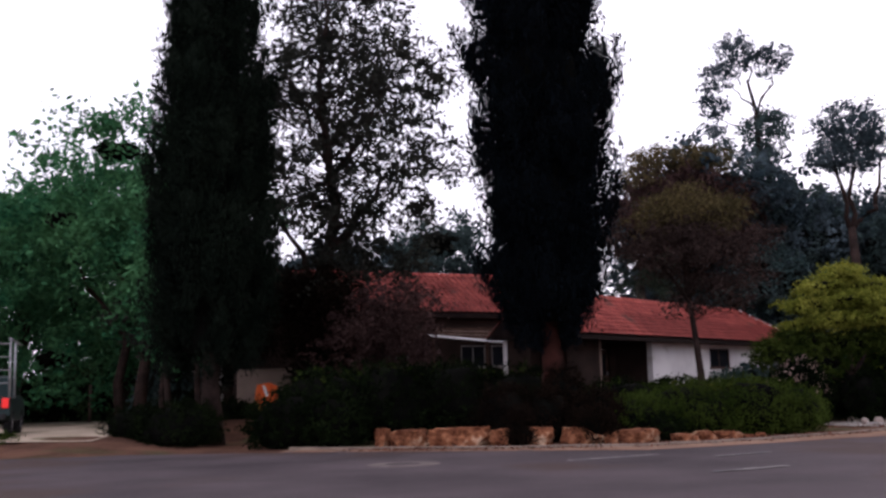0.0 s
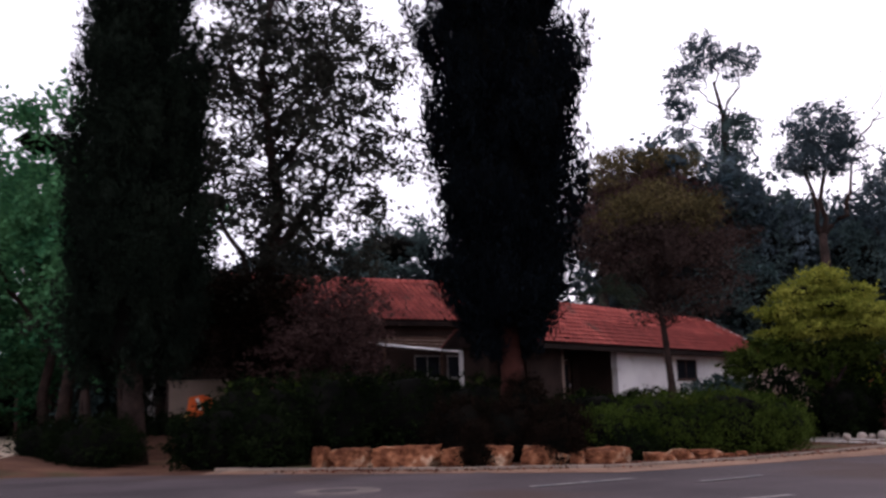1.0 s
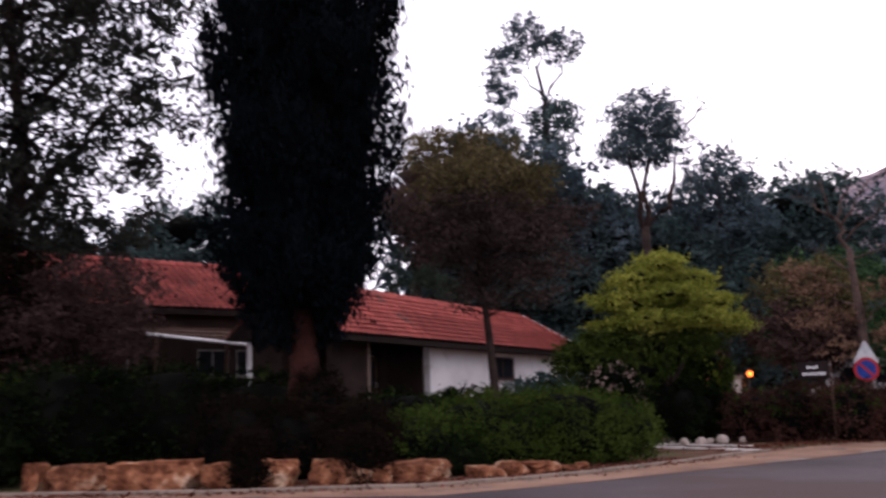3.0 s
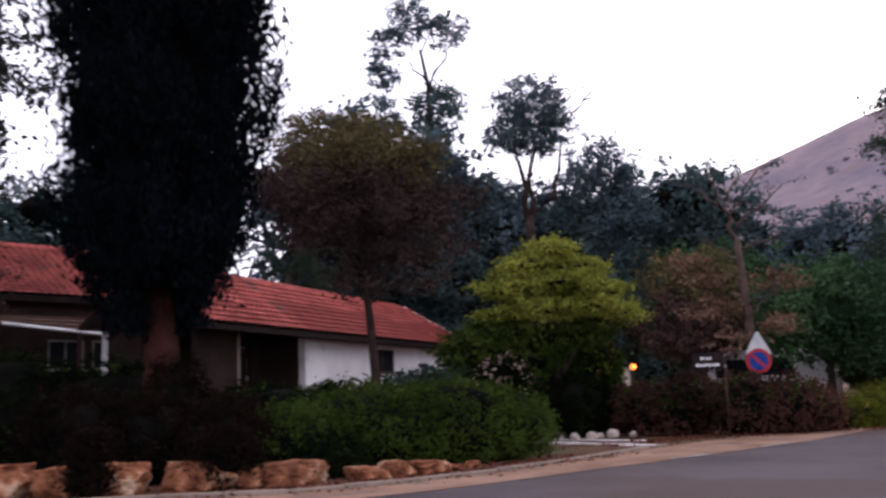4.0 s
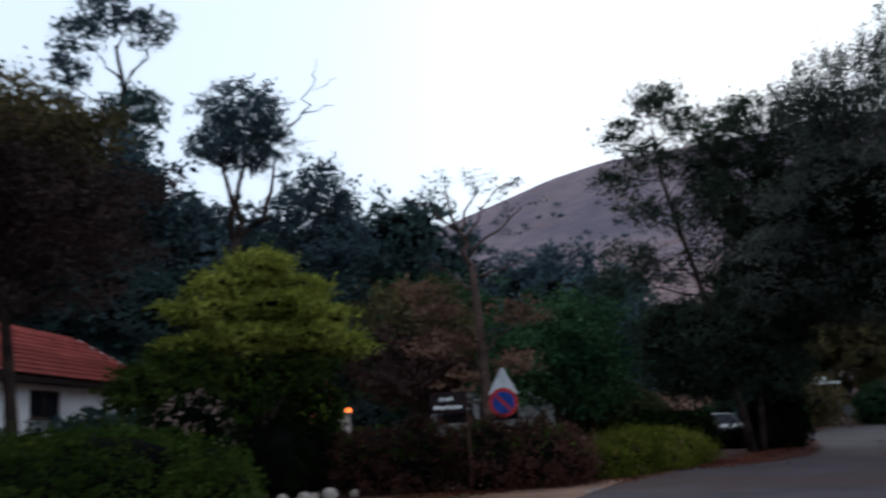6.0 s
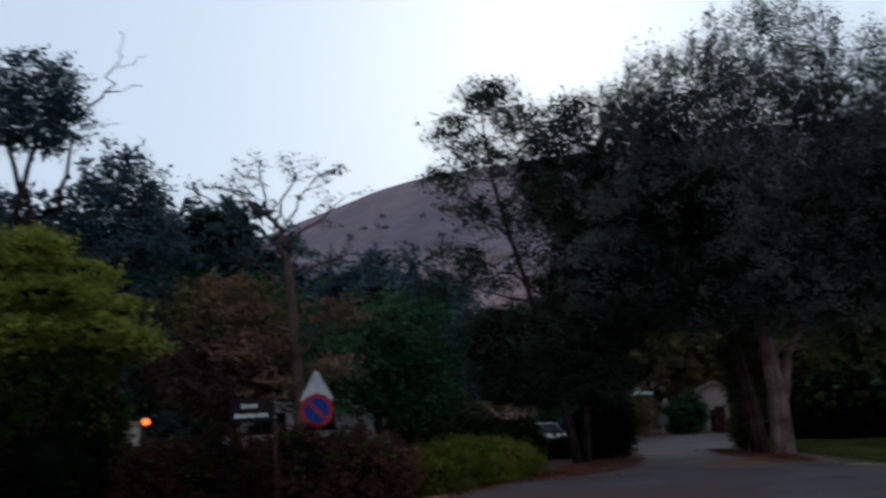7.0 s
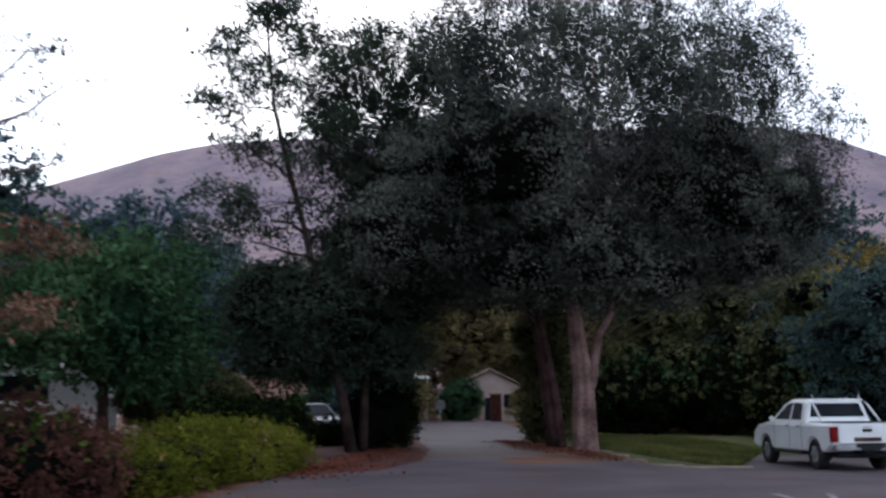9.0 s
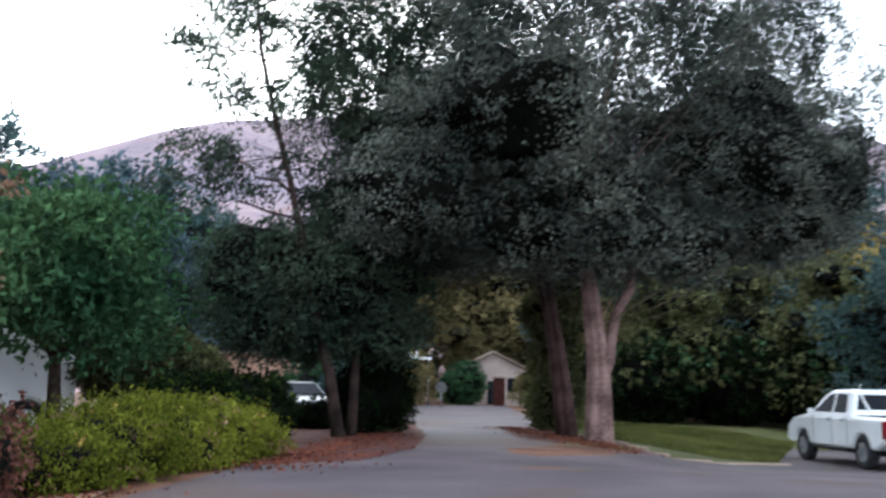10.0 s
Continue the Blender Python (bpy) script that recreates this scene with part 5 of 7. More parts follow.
for q in ((2.3, 19.0, 4.2, 20.0, 0.22), (4.1, 15.6, 5.5, 16.3, 0.16), (5.0, 18.9, 6.3, 19.7, 0.14), (23.6, 21.6, 25.2, 22.5, 0.10), (24.5, 21.55, 25.5, 21.8, 0.10), (11.2, 24.55, 12.4, 25.1, 0.14), (14.2, 26.0, 15.4, 26.65, 0.14), (17.4, 27.8, 18.4, 28.4, 0.14)):
    mark("worn white paint stroke on the asphalt", stroke(*q), 0.026)
COLLAR = material("worn_collar_concrete", (0.085, 0.07, 0.066), (0.15, 0.122, 0.112), scale=2, rough=0.85, bump=0.3, fine=30)
cover = thing("manhole_cover", "iron manhole cover in a pale concrete collar in the road", "manhole cover", (-0.8, 19.5, 0.012))
bm = bmesh.new()
bmesh.ops.create_cone(bm, cap_ends=True, segments=32, radius1=0.72, radius2=0.70, depth=0.016)
part("collar", bm, COLLAR, cover)
bm = bmesh.new()
bmesh.ops.create_cone(bm, cap_ends=True, segments=32, radius1=0.34, radius2=0.33, depth=0.03)
part("lid", bm, ASPHALT, cover, "dark iron lid")


# ---- stones ----
def rock(rx, ry, rz, seed, rough=0.3, cuts=13, blocky=True):
    """A stone broken along a few flat faces, with worn uneven edges."""
    rng = np.random.default_rng(1000 + seed)
    bm = bmesh.new()
    got = bmesh.ops.create_icosphere(bm, subdivisions=4, radius=1.5 if blocky else 1.0)["verts"]
    planes = [] if not blocky else [(rng.uniform(-0.1, 0.1), 0, 1, 0.78), (0, -1, 0.12, 0.85), (1, rng.uniform(-0.3, 0.3), rng.uniform(-0.1, 0.25), 0.98), (-1, rng.uniform(-0.3, 0.3), rng.uniform(-0.1, 0.25), 0.98)]
    for _ in range(cuts):
        d = rng.normal(size=3)
        d /= np.linalg.norm(d)
        planes.append((*d, rng.uniform(0.86, 1.15)))
    for v in got:
        for a, b, c, k in planes:
            n = Vector((a, b, c)).normalized()
            over = v.co.dot(n) - k
            if over > 0:
                v.co -= n * over * 0.94
        c = v.co.copy()
        k = 1 + rough * 0.22 * noise.noise(c * 2.1 + Vector((seed * 5.3, 1, seed))) + rough * 0.2 * noise.noise(c * 6 + Vector((seed, seed * 2.1, 4))) + 0.035 * noise.noise(c * 13 + Vector((seed, 0, 9)))
        v.co = Vector((c.x * rx * k, c.y * ry * k, c.z * rz * k))
    for f in bm.faces:
        f.smooth = False
    for v in bm.verts:
        v.co.z = max(v.co.z + 0.55 * rz, -0.05)
    return bm


STONES = [(-1.75, 25.75, 0.17, 0.26), (-1.1, 25.4, 0.52, 0.27), (0.15, 24.95, 0.78, 0.25), (1.65, 24.65, 0.8, 0.24), (3.1, 24.55, 0.52, 0.25), (3.75, 24.55, 0.22, 0.18), (4.45, 24.65, 0.6, 0.24), (5.55, 24.7, 0.22, 0.18), (5.75, 24.55, 0.15, 0.12), (6.2, 24.95, 0.19, 0.18), (6.75, 25.15, 0.36, 0.2)]
for i, (x, y, rx, rz) in enumerate(STONES):
    st = part("boulder", rock(rx * 0.94, 0.36, rz * (1.25 if x < 4 else 1.1 if x < 5 else 0.85) * random.uniform(0.85, 1.12), i + 1, 0.6), STONE)
    st.matrix_basis = pose(x + 0.22, y, 0.0, 0, 0, -16 + 4 * i + random.uniform(-7, 7))
    tagged(st, "rough pale limestone boulder edging the bed" if rx > 0.4 else "small rough limestone rock edging the bed", "boulder", "stones along the bed")
for i, (x, y, r) in enumerate([(13.4, 33.1, 0.20), (13.35, 32.1, 0.15), (13.65, 31.75, 0.17), (14.3, 32.5, 0.11), (14.55, 32.3, 0.18), (15.15, 32.3, 0.12)]):
    st = part("white_stone", rock(r * 0.95, r * 0.8, r * 0.8, 40 + i, 0.5, 5, False), WHITE_STONE)
    st.matrix_basis = pose(x, y, 0.0, 0, 0, 50 * i)
    tagged(st, "round whitewashed stone beside the parking bay", "stone", "white stones by the bay")
for i, (x, y, r) in enumerate([(21.0, 30.55, 0.16), (8.0, 25.6, 0.12), (7.6, 25.3, 0.1)]):
    st = part("rock", rock(r * 1.3, r, r * 0.6, 60 + i), STONE)
    st.matrix_basis = pose(x, y, 0.02, 0, 0, 70 * i)
    tagged(st, "small loose rock on the bare earth", "rock", "loose rocks")


# ---- the long house ----
def roof_tile(w=0.30, l=0.33):
    """One curved interlocking tile, its lower edge thick."""
    bm = bmesh.new()
    prof = [(0.0, 0.0), (0.05, 0.0), (0.10, 0.035), (0.17, 0.05), (0.24, 0.035), (0.30, 0.0)]
    lower = [bm.verts.new((x * w / 0.3, 0, z + 0.065)) for x, z in prof]
    upper = [bm.verts.new((x * w / 0.3, l, z)) for x, z in prof]
    under = [bm.verts.new((x * w / 0.3, 0.01, z + 0.042)) for x, z in prof]
    for i in range(5):
        bm.faces.new((lower[i], lower[i + 1], upper[i + 1], upper[i]))
        bm.faces.new((under[i], under[i + 1], lower[i + 1], lower[i]))
    return bm


TILE_MESH = mesh_of("tile", roof_tile(), TILE)
TILE_V = np.array([v.co[:] for v in TILE_MESH.vertices])
TILE_F = np.array([p.vertices[:] for p in TILE_MESH.polygons])


def tiled_slope(parent, start, along, up, length, rise, pieces_from=None, pieces_to=None, skew=0.0, drop=0.0):
    """Courses of tiles on a slope; those on one stretch are single pieces, the rest is joined. skew moves the far end outward with the height."""
    along, up = Vector(along).normalized(), Vector(up).normalized()
    out = along.cross(up)
    rows, verts, faces, count = int(rise / 0.265) + 1, [], [], 0
    for r in range(rows):
        s = min(r * 0.265, rise - 0.28)
        run = length + skew * s / rise - drop * s / rise * 2
        x0 = drop * s / rise
        n = int(run / 0.30)
        for c in range(n):
            m = Matrix.Translation(Vector(start) + along * (x0 + c * run / n) + up * s + out * (0.03 + random.uniform(0, 0.008)))
            m = m @ Matrix((along, up, out)).transposed().to_4x4() @ Matrix.Rotation(random.uniform(-0.02, 0.02), 4, "Z") @ Matrix.Diagonal((run / n / 0.30, 1, 1, 1))
            if pieces_from is not None and pieces_from <= c * 0.30 < pieces_to and count < 300:
                ob = part("tile", TILE_MESH, TILE, parent)
                ob.matrix_basis = m
                count += 1
            else:
                k = len(verts) * len(TILE_V)
                mm = np.array(m)
                verts.append(TILE_V @ mm[:3, :3].T + mm[:3, 3])
                faces.append(TILE_F + k)
    if verts:
        ob = part("tiling", raw_mesh("tiling", np.concatenate(verts), np.concatenate(faces)), TILE, parent)
        ob["kind"] = "stuff"


def opening(parent, x0, x1, z0, z1, y, panes, frame_mat=WHITE_PAINT, w=0.06, sill=True):
    """A window set in a wall that faces -y: frame bars, panes and a sill."""
    win = part("window", block((x0, y - 0.03, z0), (x0 + w, y + 0.06, z1), 0.006, 1), frame_mat, parent)
    for lo, hi in (((x1 - w, y - 0.03, z0), (x1, y + 0.06, z1)), ((x0 + w, y - 0.028, z1 - w), (x1 - w, y + 0.058, z1)), ((x0 + w, y - 0.028, z0), (x1 - w, y + 0.058, z0 + w))):
        part("frame_bar", block(lo, hi, 0.006, 1), frame_mat, win)
    step = (x1 - x0 - 2 * w) / panes
    for i in range(panes):
        a = x0 + w + i * step
        part("pane", block((a + 0.004, y + 0.012, z0 + w), (a + step - 0.004, y + 0.02, z1 - w)), DARK_GLASS, win)
        if i:
            part("frame_bar", block((a - 0.02, y - 0.02, z0 + w), (a + 0.02, y + 0.05, z1 - w), 0.004, 1), frame_mat, win)
    if sill:
        part("sill", block((x0 - 0.08, y - 0.14, z0 - 0.06), (x1 + 0.08, y - 0.031, z0), 0.01, 1), frame_mat, win)
    return win


def wall_with_holes(x0, x1, z0, z1, y0, y1, holes):
    """A wall along x with openings (x0, x1, z0, z1) that go through it."""
    bm = bmesh.new()
    xs = sorted({x0, x1, *[h[0] for h in holes], *[h[1] for h in holes]})
    for a, b in zip(xs, xs[1:]):
        cut = [h for h in holes if h[0] <= a and h[1] >= b]
        z = z0
        for h in sorted(cut, key=lambda k: k[2]):
            box(bm, (a, y0, z), (b, y1, h[2]))
            z = h[3]
        box(bm, (a, y0, z), (b, y1, z1))
    bmesh.ops.remove_doubles(bm, verts=bm.verts[:], dist=0.0005)
    bmesh.ops.recalc_face_normals(bm, faces=bm.faces[:])
    return bm


# Both colours are darkened to hold the shade under eaves and veranda.
EAVES_SHADE = material("shade_black_timber", (0.007, 0.004, 0.004), (0.02, 0.012, 0.010), scale=3, rough=0.8, bump=0.3, fine=30)
VERANDA_SHADE = material("shade_brown_plaster", (0.019, 0.012, 0.010), (0.038, 0.024, 0.02), scale=0.9, rough=0.85, bump=0.25, fine=30)
# right-hand wing: a low white house with a veranda
wing = thing("house", "low white plastered house with a red tiled roof and veranda", "house", (5.4, 37.2, 0.0), 49.46)
EAVE, RIDGE, DEEP = 3.36, 5.12, 2.1
WX0, WX1, HIP = -0.4, 21.0, 22.0
part("wall", wall_with_holes(6.0, WX1, 0.3, 3.30, 0.6, 0.85, [(11.4, 13.55, 2.15, 3.05)]), PLASTER, wing)
part("wall", wall_with_holes(WX0, 6.0, 0.3, 3.30, 2.3, 2.5, [(2.4, 3.5, 0.9, 3.0), (4.2, 5.4, 0.9, 3.0), (0.2, 1.6, 1.9, 2.9)]), VERANDA_SHADE, wing, "veranda wall in brown darkened for its shade")
part("wall", block((WX0 + 0.2, 0.62, 0.3), (1.85, 0.8, 3.28)), VERANDA_SHADE, wing, "brown boarded end of the veranda, darkened for its shade")
part("wall", block((5.9, 0.85, 0.3), (6.1, 2.3, 3.30)), VERANDA_SHADE, wing, "veranda end wall in brown darkened for its shade")
part("wall", block((WX1 - 0.2, 0.85, 0.3), (WX1, 3.6, 3.30)), PLASTER, wing)
part("wall", block((WX0, 3.4, 0.3), (WX1 - 0.2, 3.6, 3.30)), PLASTER, wing)
part("wall", block((WX0, 2.5, 0.3), (WX0 + 0.2, 3.4, 3.30)), VERANDA_SHADE, wing, "end wall in brown darkened for the shade")
part("floor_slab", block((1.87, 0.62, 0.25), (6.0, 2.3, 1.0), 0.02, 1), KERB, wing, "concrete veranda floor")
for x in (1.95,):
    part("veranda_post", block((x - 0.07, 0.62, 0.95), (x + 0.07, 0.76, 3.3), 0.012, 1), BEIGE, wing)
opening(wing, 11.4, 13.55, 2.15, 3.05, 0.66, 2, WOOD_DARK)
for x0, x1 in ((2.4, 3.5), (4.2, 5.4)):
    d = part("door", block((x0 + 0.05, 2.36, 0.95), (x1 - 0.05, 2.42, 2.97), 0.01, 1), WOOD_DARK, wing, "dark wooden veranda door")
    part("handle", block((x1 - 0.2, 2.30, 1.9), (x1 - 0.16, 2.36, 2.05), 0.01, 1), STEEL, d)
    part("door_glass", block((x0 + 0.2, 2.345, 1.9), (x1 - 0.25, 2.358, 2.8)), DARK_GLASS, d)
opening(wing, 0.2, 1.6, 1.9, 2.9, 2.36, 2, WOOD_DARK)
part("fascia", block((WX0 - 0.3, -0.03, EAVE - 0.17), (HIP, 0.0, EAVE - 0.01), 0.005, 1), EAVES_SHADE, wing, "timber fascia coloured near-black for the shade under the tiles")
part("soffit", block((WX0 - 0.3, 0.0, EAVE - 0.14), (HIP - 0.1, 0.6, EAVE - 0.10)), EAVES_SHADE, wing)
deck = bmesh.new()
ax = [deck.verts.new(p) for p in ((WX0 - 0.3, 0, EAVE), (HIP, 0, EAVE), (18.3, DEEP, RIDGE), (WX0 - 0.3, DEEP, RIDGE), (HIP, 2 * DEEP, EAVE), (WX0 - 0.3, 2 * DEEP, EAVE))]
for f in ((0, 1, 2, 3), (3, 2, 4, 5), (0, 3, 5), (1, 4, 2), (0, 5, 4, 1)):
    deck.faces.new([ax[i] for i in f])
bmesh.ops.recalc_face_normals(deck, faces=deck.faces[:])
part("roof_deck", deck, EAVES_SHADE, wing)
slope = math.hypot(DEEP, RIDGE - EAVE)
tiled_slope(wing, (WX0 - 0.3, 0, EAVE), (1, 0, 0), (0, DEEP, RIDGE - EAVE), HIP + 0.3 - WX0, slope, 5.5, 22.5, 18.3 - HIP)
tiled_slope(wing, (18.3, 2 * DEEP, EAVE), (-1, 0, 0), (0, -DEEP, RIDGE - EAVE), 18.6 - WX0, slope)
RIDGE_TILE = mesh_of("ridge_tile", tube([(-0.2, 0, 0), (0.2, 0, 0.01)], [0.10, 0.115], 10), TILE)
for i in range(48):
    ob = part("ridge_tile", RIDGE_TILE, TILE, wing)
    ob.matrix_basis = pose(WX0 - 0.1 + i * 0.385, DEEP, RIDGE + 0.03)
part("verge_trim", tube([(HIP, -0.02, EAVE + 0.06), (18.34, DEEP, RIDGE + 0.06)], [0.06, 0.06], 6), WHITE_PAINT, wing, "pale mortared hip of the roof")

# left-hand wing: taller, set back
FRAME_GREY = material("weathered_window_paint", (0.17, 0.16, 0.155), (0.3, 0.285, 0.27), scale=3, rough=0.7, bump=0.15, fine=40)
tall = thing("house", "taller wing of the house with a red tiled roof", "house", (-6.5, 41.5, 0.0), 26.57)
E2, R2, D2 = 4.92, 7.05, 3.5
# Front wall takes the darkened brown in place of real shade.
part("wall", wall_with_holes(-2.4, 16.6, 0.3, 4.8, 0.5, 0.75, [(8.5, 9.8, 2.5, 3.5), (10.1, 11.5, 2.5, 3.5), (4.6, 5.9, 2.5, 3.5), (9.4, 10.2, 3.95, 4.35)]), VERANDA_SHADE, tall, "front wall with the shade put into its brown colour")
part("wall", block((-2.4, 0.75, 0.3), (-2.15, 6.5, 4.8)), PLASTER, tall)
part("wall", block((16.35, 0.75, 0.3), (16.6, 6.5, 4.8)), PLASTER, tall)
part("wall", block((-2.15, 6.25, 0.3), (16.35, 6.5, 4.8)), PLASTER, tall)
for a, b, c, d in ((8.5, 9.8, 2.5, 3.5), (10.1, 11.5, 2.5, 3.5), (4.6, 5.9, 2.5, 3.5)):
    opening(tall, a, b, c, d, 0.56, 2, FRAME_GREY)
opening(tall, 9.4, 10.2, 3.95, 4.35, 0.56, 1, WOOD_DARK, 0.04, False)
part("fascia", block((-3.0, -0.03, E2 - 0.2), (17.1, 0.0, E2 - 0.01), 0.005, 1), EAVES_SHADE, tall, "timber fascia coloured near-black for the shade under the tiles")
deck = bmesh.new()
ax = [deck.verts.new(p) for p in ((-3.0, 0, E2), (17.1, 0, E2), (17.1, D2, R2), (-3.0, D2, R2), (17.1, 2 * D2, E2), (-3.0, 2 * D2, E2))]
for f in ((0, 1, 2, 3), (3, 2, 4, 5), (0, 3, 5), (1, 4, 2), (0, 5, 4, 1)):
    deck.faces.new([ax[i] for i in f])
bmesh.ops.recalc_face_normals(deck, faces=deck.faces[:])
part("roof_deck", deck, EAVES_SHADE, tall)
slope = math.hypot(D2, R2 - E2)
tiled_slope(tall, (-3.0, 0, E2), (1, 0, 0), (0, D2, R2 - E2), 20.1, slope)
for i in range(51):
    ob = part("ridge_tile", RIDGE_TILE, TILE, tall)
    ob.matrix_basis = pose(-2.8 + i * 0.385, D2, R2 + 0.03)

perg = thing("pergola", "white pergola with thin slats in front of the house", "pergola", (-6.5, 41.5, 0.0), 26.57)
part("front_beam", tube([(3.1, -4.6, 3.72), (7, -4.6, 3.40), (12.3, -4.6, 3.0)], [0.05, 0.05, 0.05], 8), WHITE_PAINT, perg)
for x in (4.6, 7.0, 9.4, 12.0):
    z = 3.72 - (x - 3.1) * 0.078
    part("post", block((x - 0.05, -4.65, 0.3), (x + 0.05, -4.55, z - 0.04), 0.01, 1), WOOD_DARK, perg)
    part("rafter", tube([(x, -4.6, z), (x, 0.45, 4.3)], [0.045, 0.045], 6), WOOD_DARK, perg)
for i in range(24):
    y = -4.4 + i * 0.2
    k = (y + 4.6) / 5.05
    part("slat", block((3.2, y - 0.06, -0.012), (12.2, y + 0.06, 0.012), 0.004, 1), WOOD_DARK if i % 8 else KERB, perg).matrix_basis = pose(0, 0, 3.96 + 0.34 * k - 0.22 * (1 - k)) @ Matrix(((1, 0, 0, 0), (0, 1, 0, 0), (-0.078 * (1 - k), 0, 1, 0), (0, 0, 0, 1)))

# palm behind the roof
palm = thing("palm_tree", "date palm with drooping fronds behind the roof", "palm", (10.7, 53.0, 0.5))
part("trunk", tube([(0, 0, -0.1), (0.1, 0, 2.8), (0, 0, 6.3)], [0.28, 0.22, 0.24], 12, 0.12, 2), BARK, palm)
rng = np.random.default_rng(77)
for i in range(26):
    a, lift = rng.uniform(0, 6.28), rng.uniform(0.1, 1.2)
    pts = [np.array((math.cos(a) * r, math.sin(a) * r, 6.3 + lift * r * 1.15 - 0.33 * r * r)) for r in np.linspace(0, 2.5, 8)]
    frond = part("frond", tube([tuple(p) for p in pts], [0.03 - 0.003 * k for k in range(8)], 5), L_ACROSS, palm)
    lv = []
    for s in np.linspace(0.25, 1, 26):
        k = min(int(s * 7), 6)
        lv.append(pts[k] + (pts[k + 1] - pts[k]) * (s * 7 - k))
    lv = np.repeat(np.array(lv), 3, 0)
    part("leaflet_fan", leaves("leaflet_fan", lv, 0.42, 90 + i, 0.07, -0.25), L_ACROSS, frond)


# ---- signs, lamps and small fixtures ----
def disc(r, depth, segs=40):
    bm = bmesh.new()
    bmesh.ops.create_cone(bm, cap_ends=True, segments=segs, radius1=r, radius2=r, depth=depth, matrix=Matrix.Rotation(radians(90), 4, "X"))
    return bm


def plate(outline, y0, y1):
    bm = bmesh.new()
    a = [bm.verts.new((x, y0, z)) for x, z in outline]
    b = [bm.verts.new((x, y1, z)) for x, z in outline]
    bm.faces.new(a)
    bm.faces.new(b[::-1])
    for i in range(len(a)):
        j = (i + 1) % len(a)
        bm.faces.new((a[j], a[i], b[i], b[j]))
    bmesh.ops.recalc_face_normals(bm, faces=bm.faces[:])
    return bm


ns = thing("road_sign", "round red and blue no-parking sign under a grey triangular plate", "road sign", (17.7, 30.35, 0), -46)
part("post", tube([(0, 0.05, -0.2), (0, 0.05, 2.4)], [0.03, 0.03], 10), PLASTIC, ns, "dark post")
face = part("disc", disc(0.31, 0.02), SIGN_RED, ns, "red ring")
face.matrix_basis = pose(0, 0, 1.80)
part("field", disc(0.235, 0.02), SIGN_BLUE, face, "blue field").matrix_basis = pose(0, -0.006, 0)
part("bar", block((-0.22, -0.024, -0.032), (0.22, -0.017, 0.032), 0.002, 1), SIGN_RED, face, "red slanting bar").matrix_basis = pose(0, 0, 0, 0, 45, 0)
part("triangle_plate", plate([(-0.32, 1.98), (0.32, 1.98), (0.03, 2.53), (-0.03, 2.53)], 0.015, 0.03), SIGN_GREY, ns, "weathered grey back of a triangular plate")
for z in (1.6, 1.92, 2.12):
    part("clamp", block((-0.06, 0.012, z - 0.02), (0.06, 0.085, z + 0.02), 0.005, 1), STEEL, ns)

info = thing("notice_board", "small dark brown board with two pale lines on a thin post", "sign", (16.2, 29.7, 0), -42)
part("post", tube([(0, 0.03, -0.2), (0, 0.03, 2.06)], [0.022, 0.022], 8), WOOD_DARK, info)
brd = part("board", block((-0.75, -0.02, 1.60), (-0.01, 0.006, 2.02), 0.012, 2), SIGN_BROWN, info)
for x0, n, z0, z1 in ((-0.55, 4, 1.84, 1.92), (-0.66, 8, 1.68, 1.76)):
    for k in range(n):
        part("text_bar", block((x0 + 0.07 * k, -0.025, z0 + 0.01 * (k % 2)), (x0 + 0.07 * k + 0.045, -0.0205, z1 - 0.008 * (k % 3))), WHITE_PAINT, brd)
for z in (1.68, 1.94):
    part("clamp", block((-0.05, 0.007, z - 0.015), (0.03, 0.058, z + 0.015), 0.004, 1), STEEL, info)

og = thing("warning_sign", "orange and red roadside sign with a white slanting stripe", "sign", (-6.3, 36.0, float(height(-6.3, 36.0))), 8)
part("post", tube([(0, 0.06, -0.2), (0, 0.06, 1.25)], [0.03, 0.03], 8), STEEL, og)
ob = part("panel", plate([(-0.42, 0.75), (-0.2, 0.42), (0.22, 0.42), (0.46, 0.8), (0.42, 1.15), (0.1, 1.3), (-0.34, 1.22)], -0.02, 0.02), SIGN_ORANGE, og)
part("stripe", block((-0.05, -0.03, -0.2), (0.05, -0.022, 0.2)), WHITE_PAINT, ob, "white slanting stripe").matrix_basis = pose(-0.04, 0, 1.0, 0, -18, 0)
part("lower_plate", plate([(-0.5, 0.35), (-0.05, 0.3), (-0.2, 0.41), (-0.45, 0.74)], -0.018, 0.016), SIGN_OCHRE, og, "ochre lower plate")

lowwall = thing("garden_wall", "low beige plastered wall among the trees", "wall", (-7.6, 38.2, float(height(-7.6, 38.2)) - 0.1), 12)
part("wall_body", block((-0.2, 0, -0.3), (2.2, 0.2, 1.5), 0.02, 1), BEIGE, lowwall)
part("coping", block((-0.26, -0.05, 1.5), (2.26, 0.25, 1.58), 0.015, 1), KERB, lowwall)

post = thing("gate_post", "short weathered white gate post", "post", (16.4, 34.7, 0), 20)
part("shaft", block((-0.13, -0.13, -0.1), (0.13, 0.13, 1.72), 0.015, 1), WHITE_STONE, post)
part("cap", block((-0.17, -0.17, 1.72), (0.17, 0.17, 1.8), 0.02, 1), KERB, post)


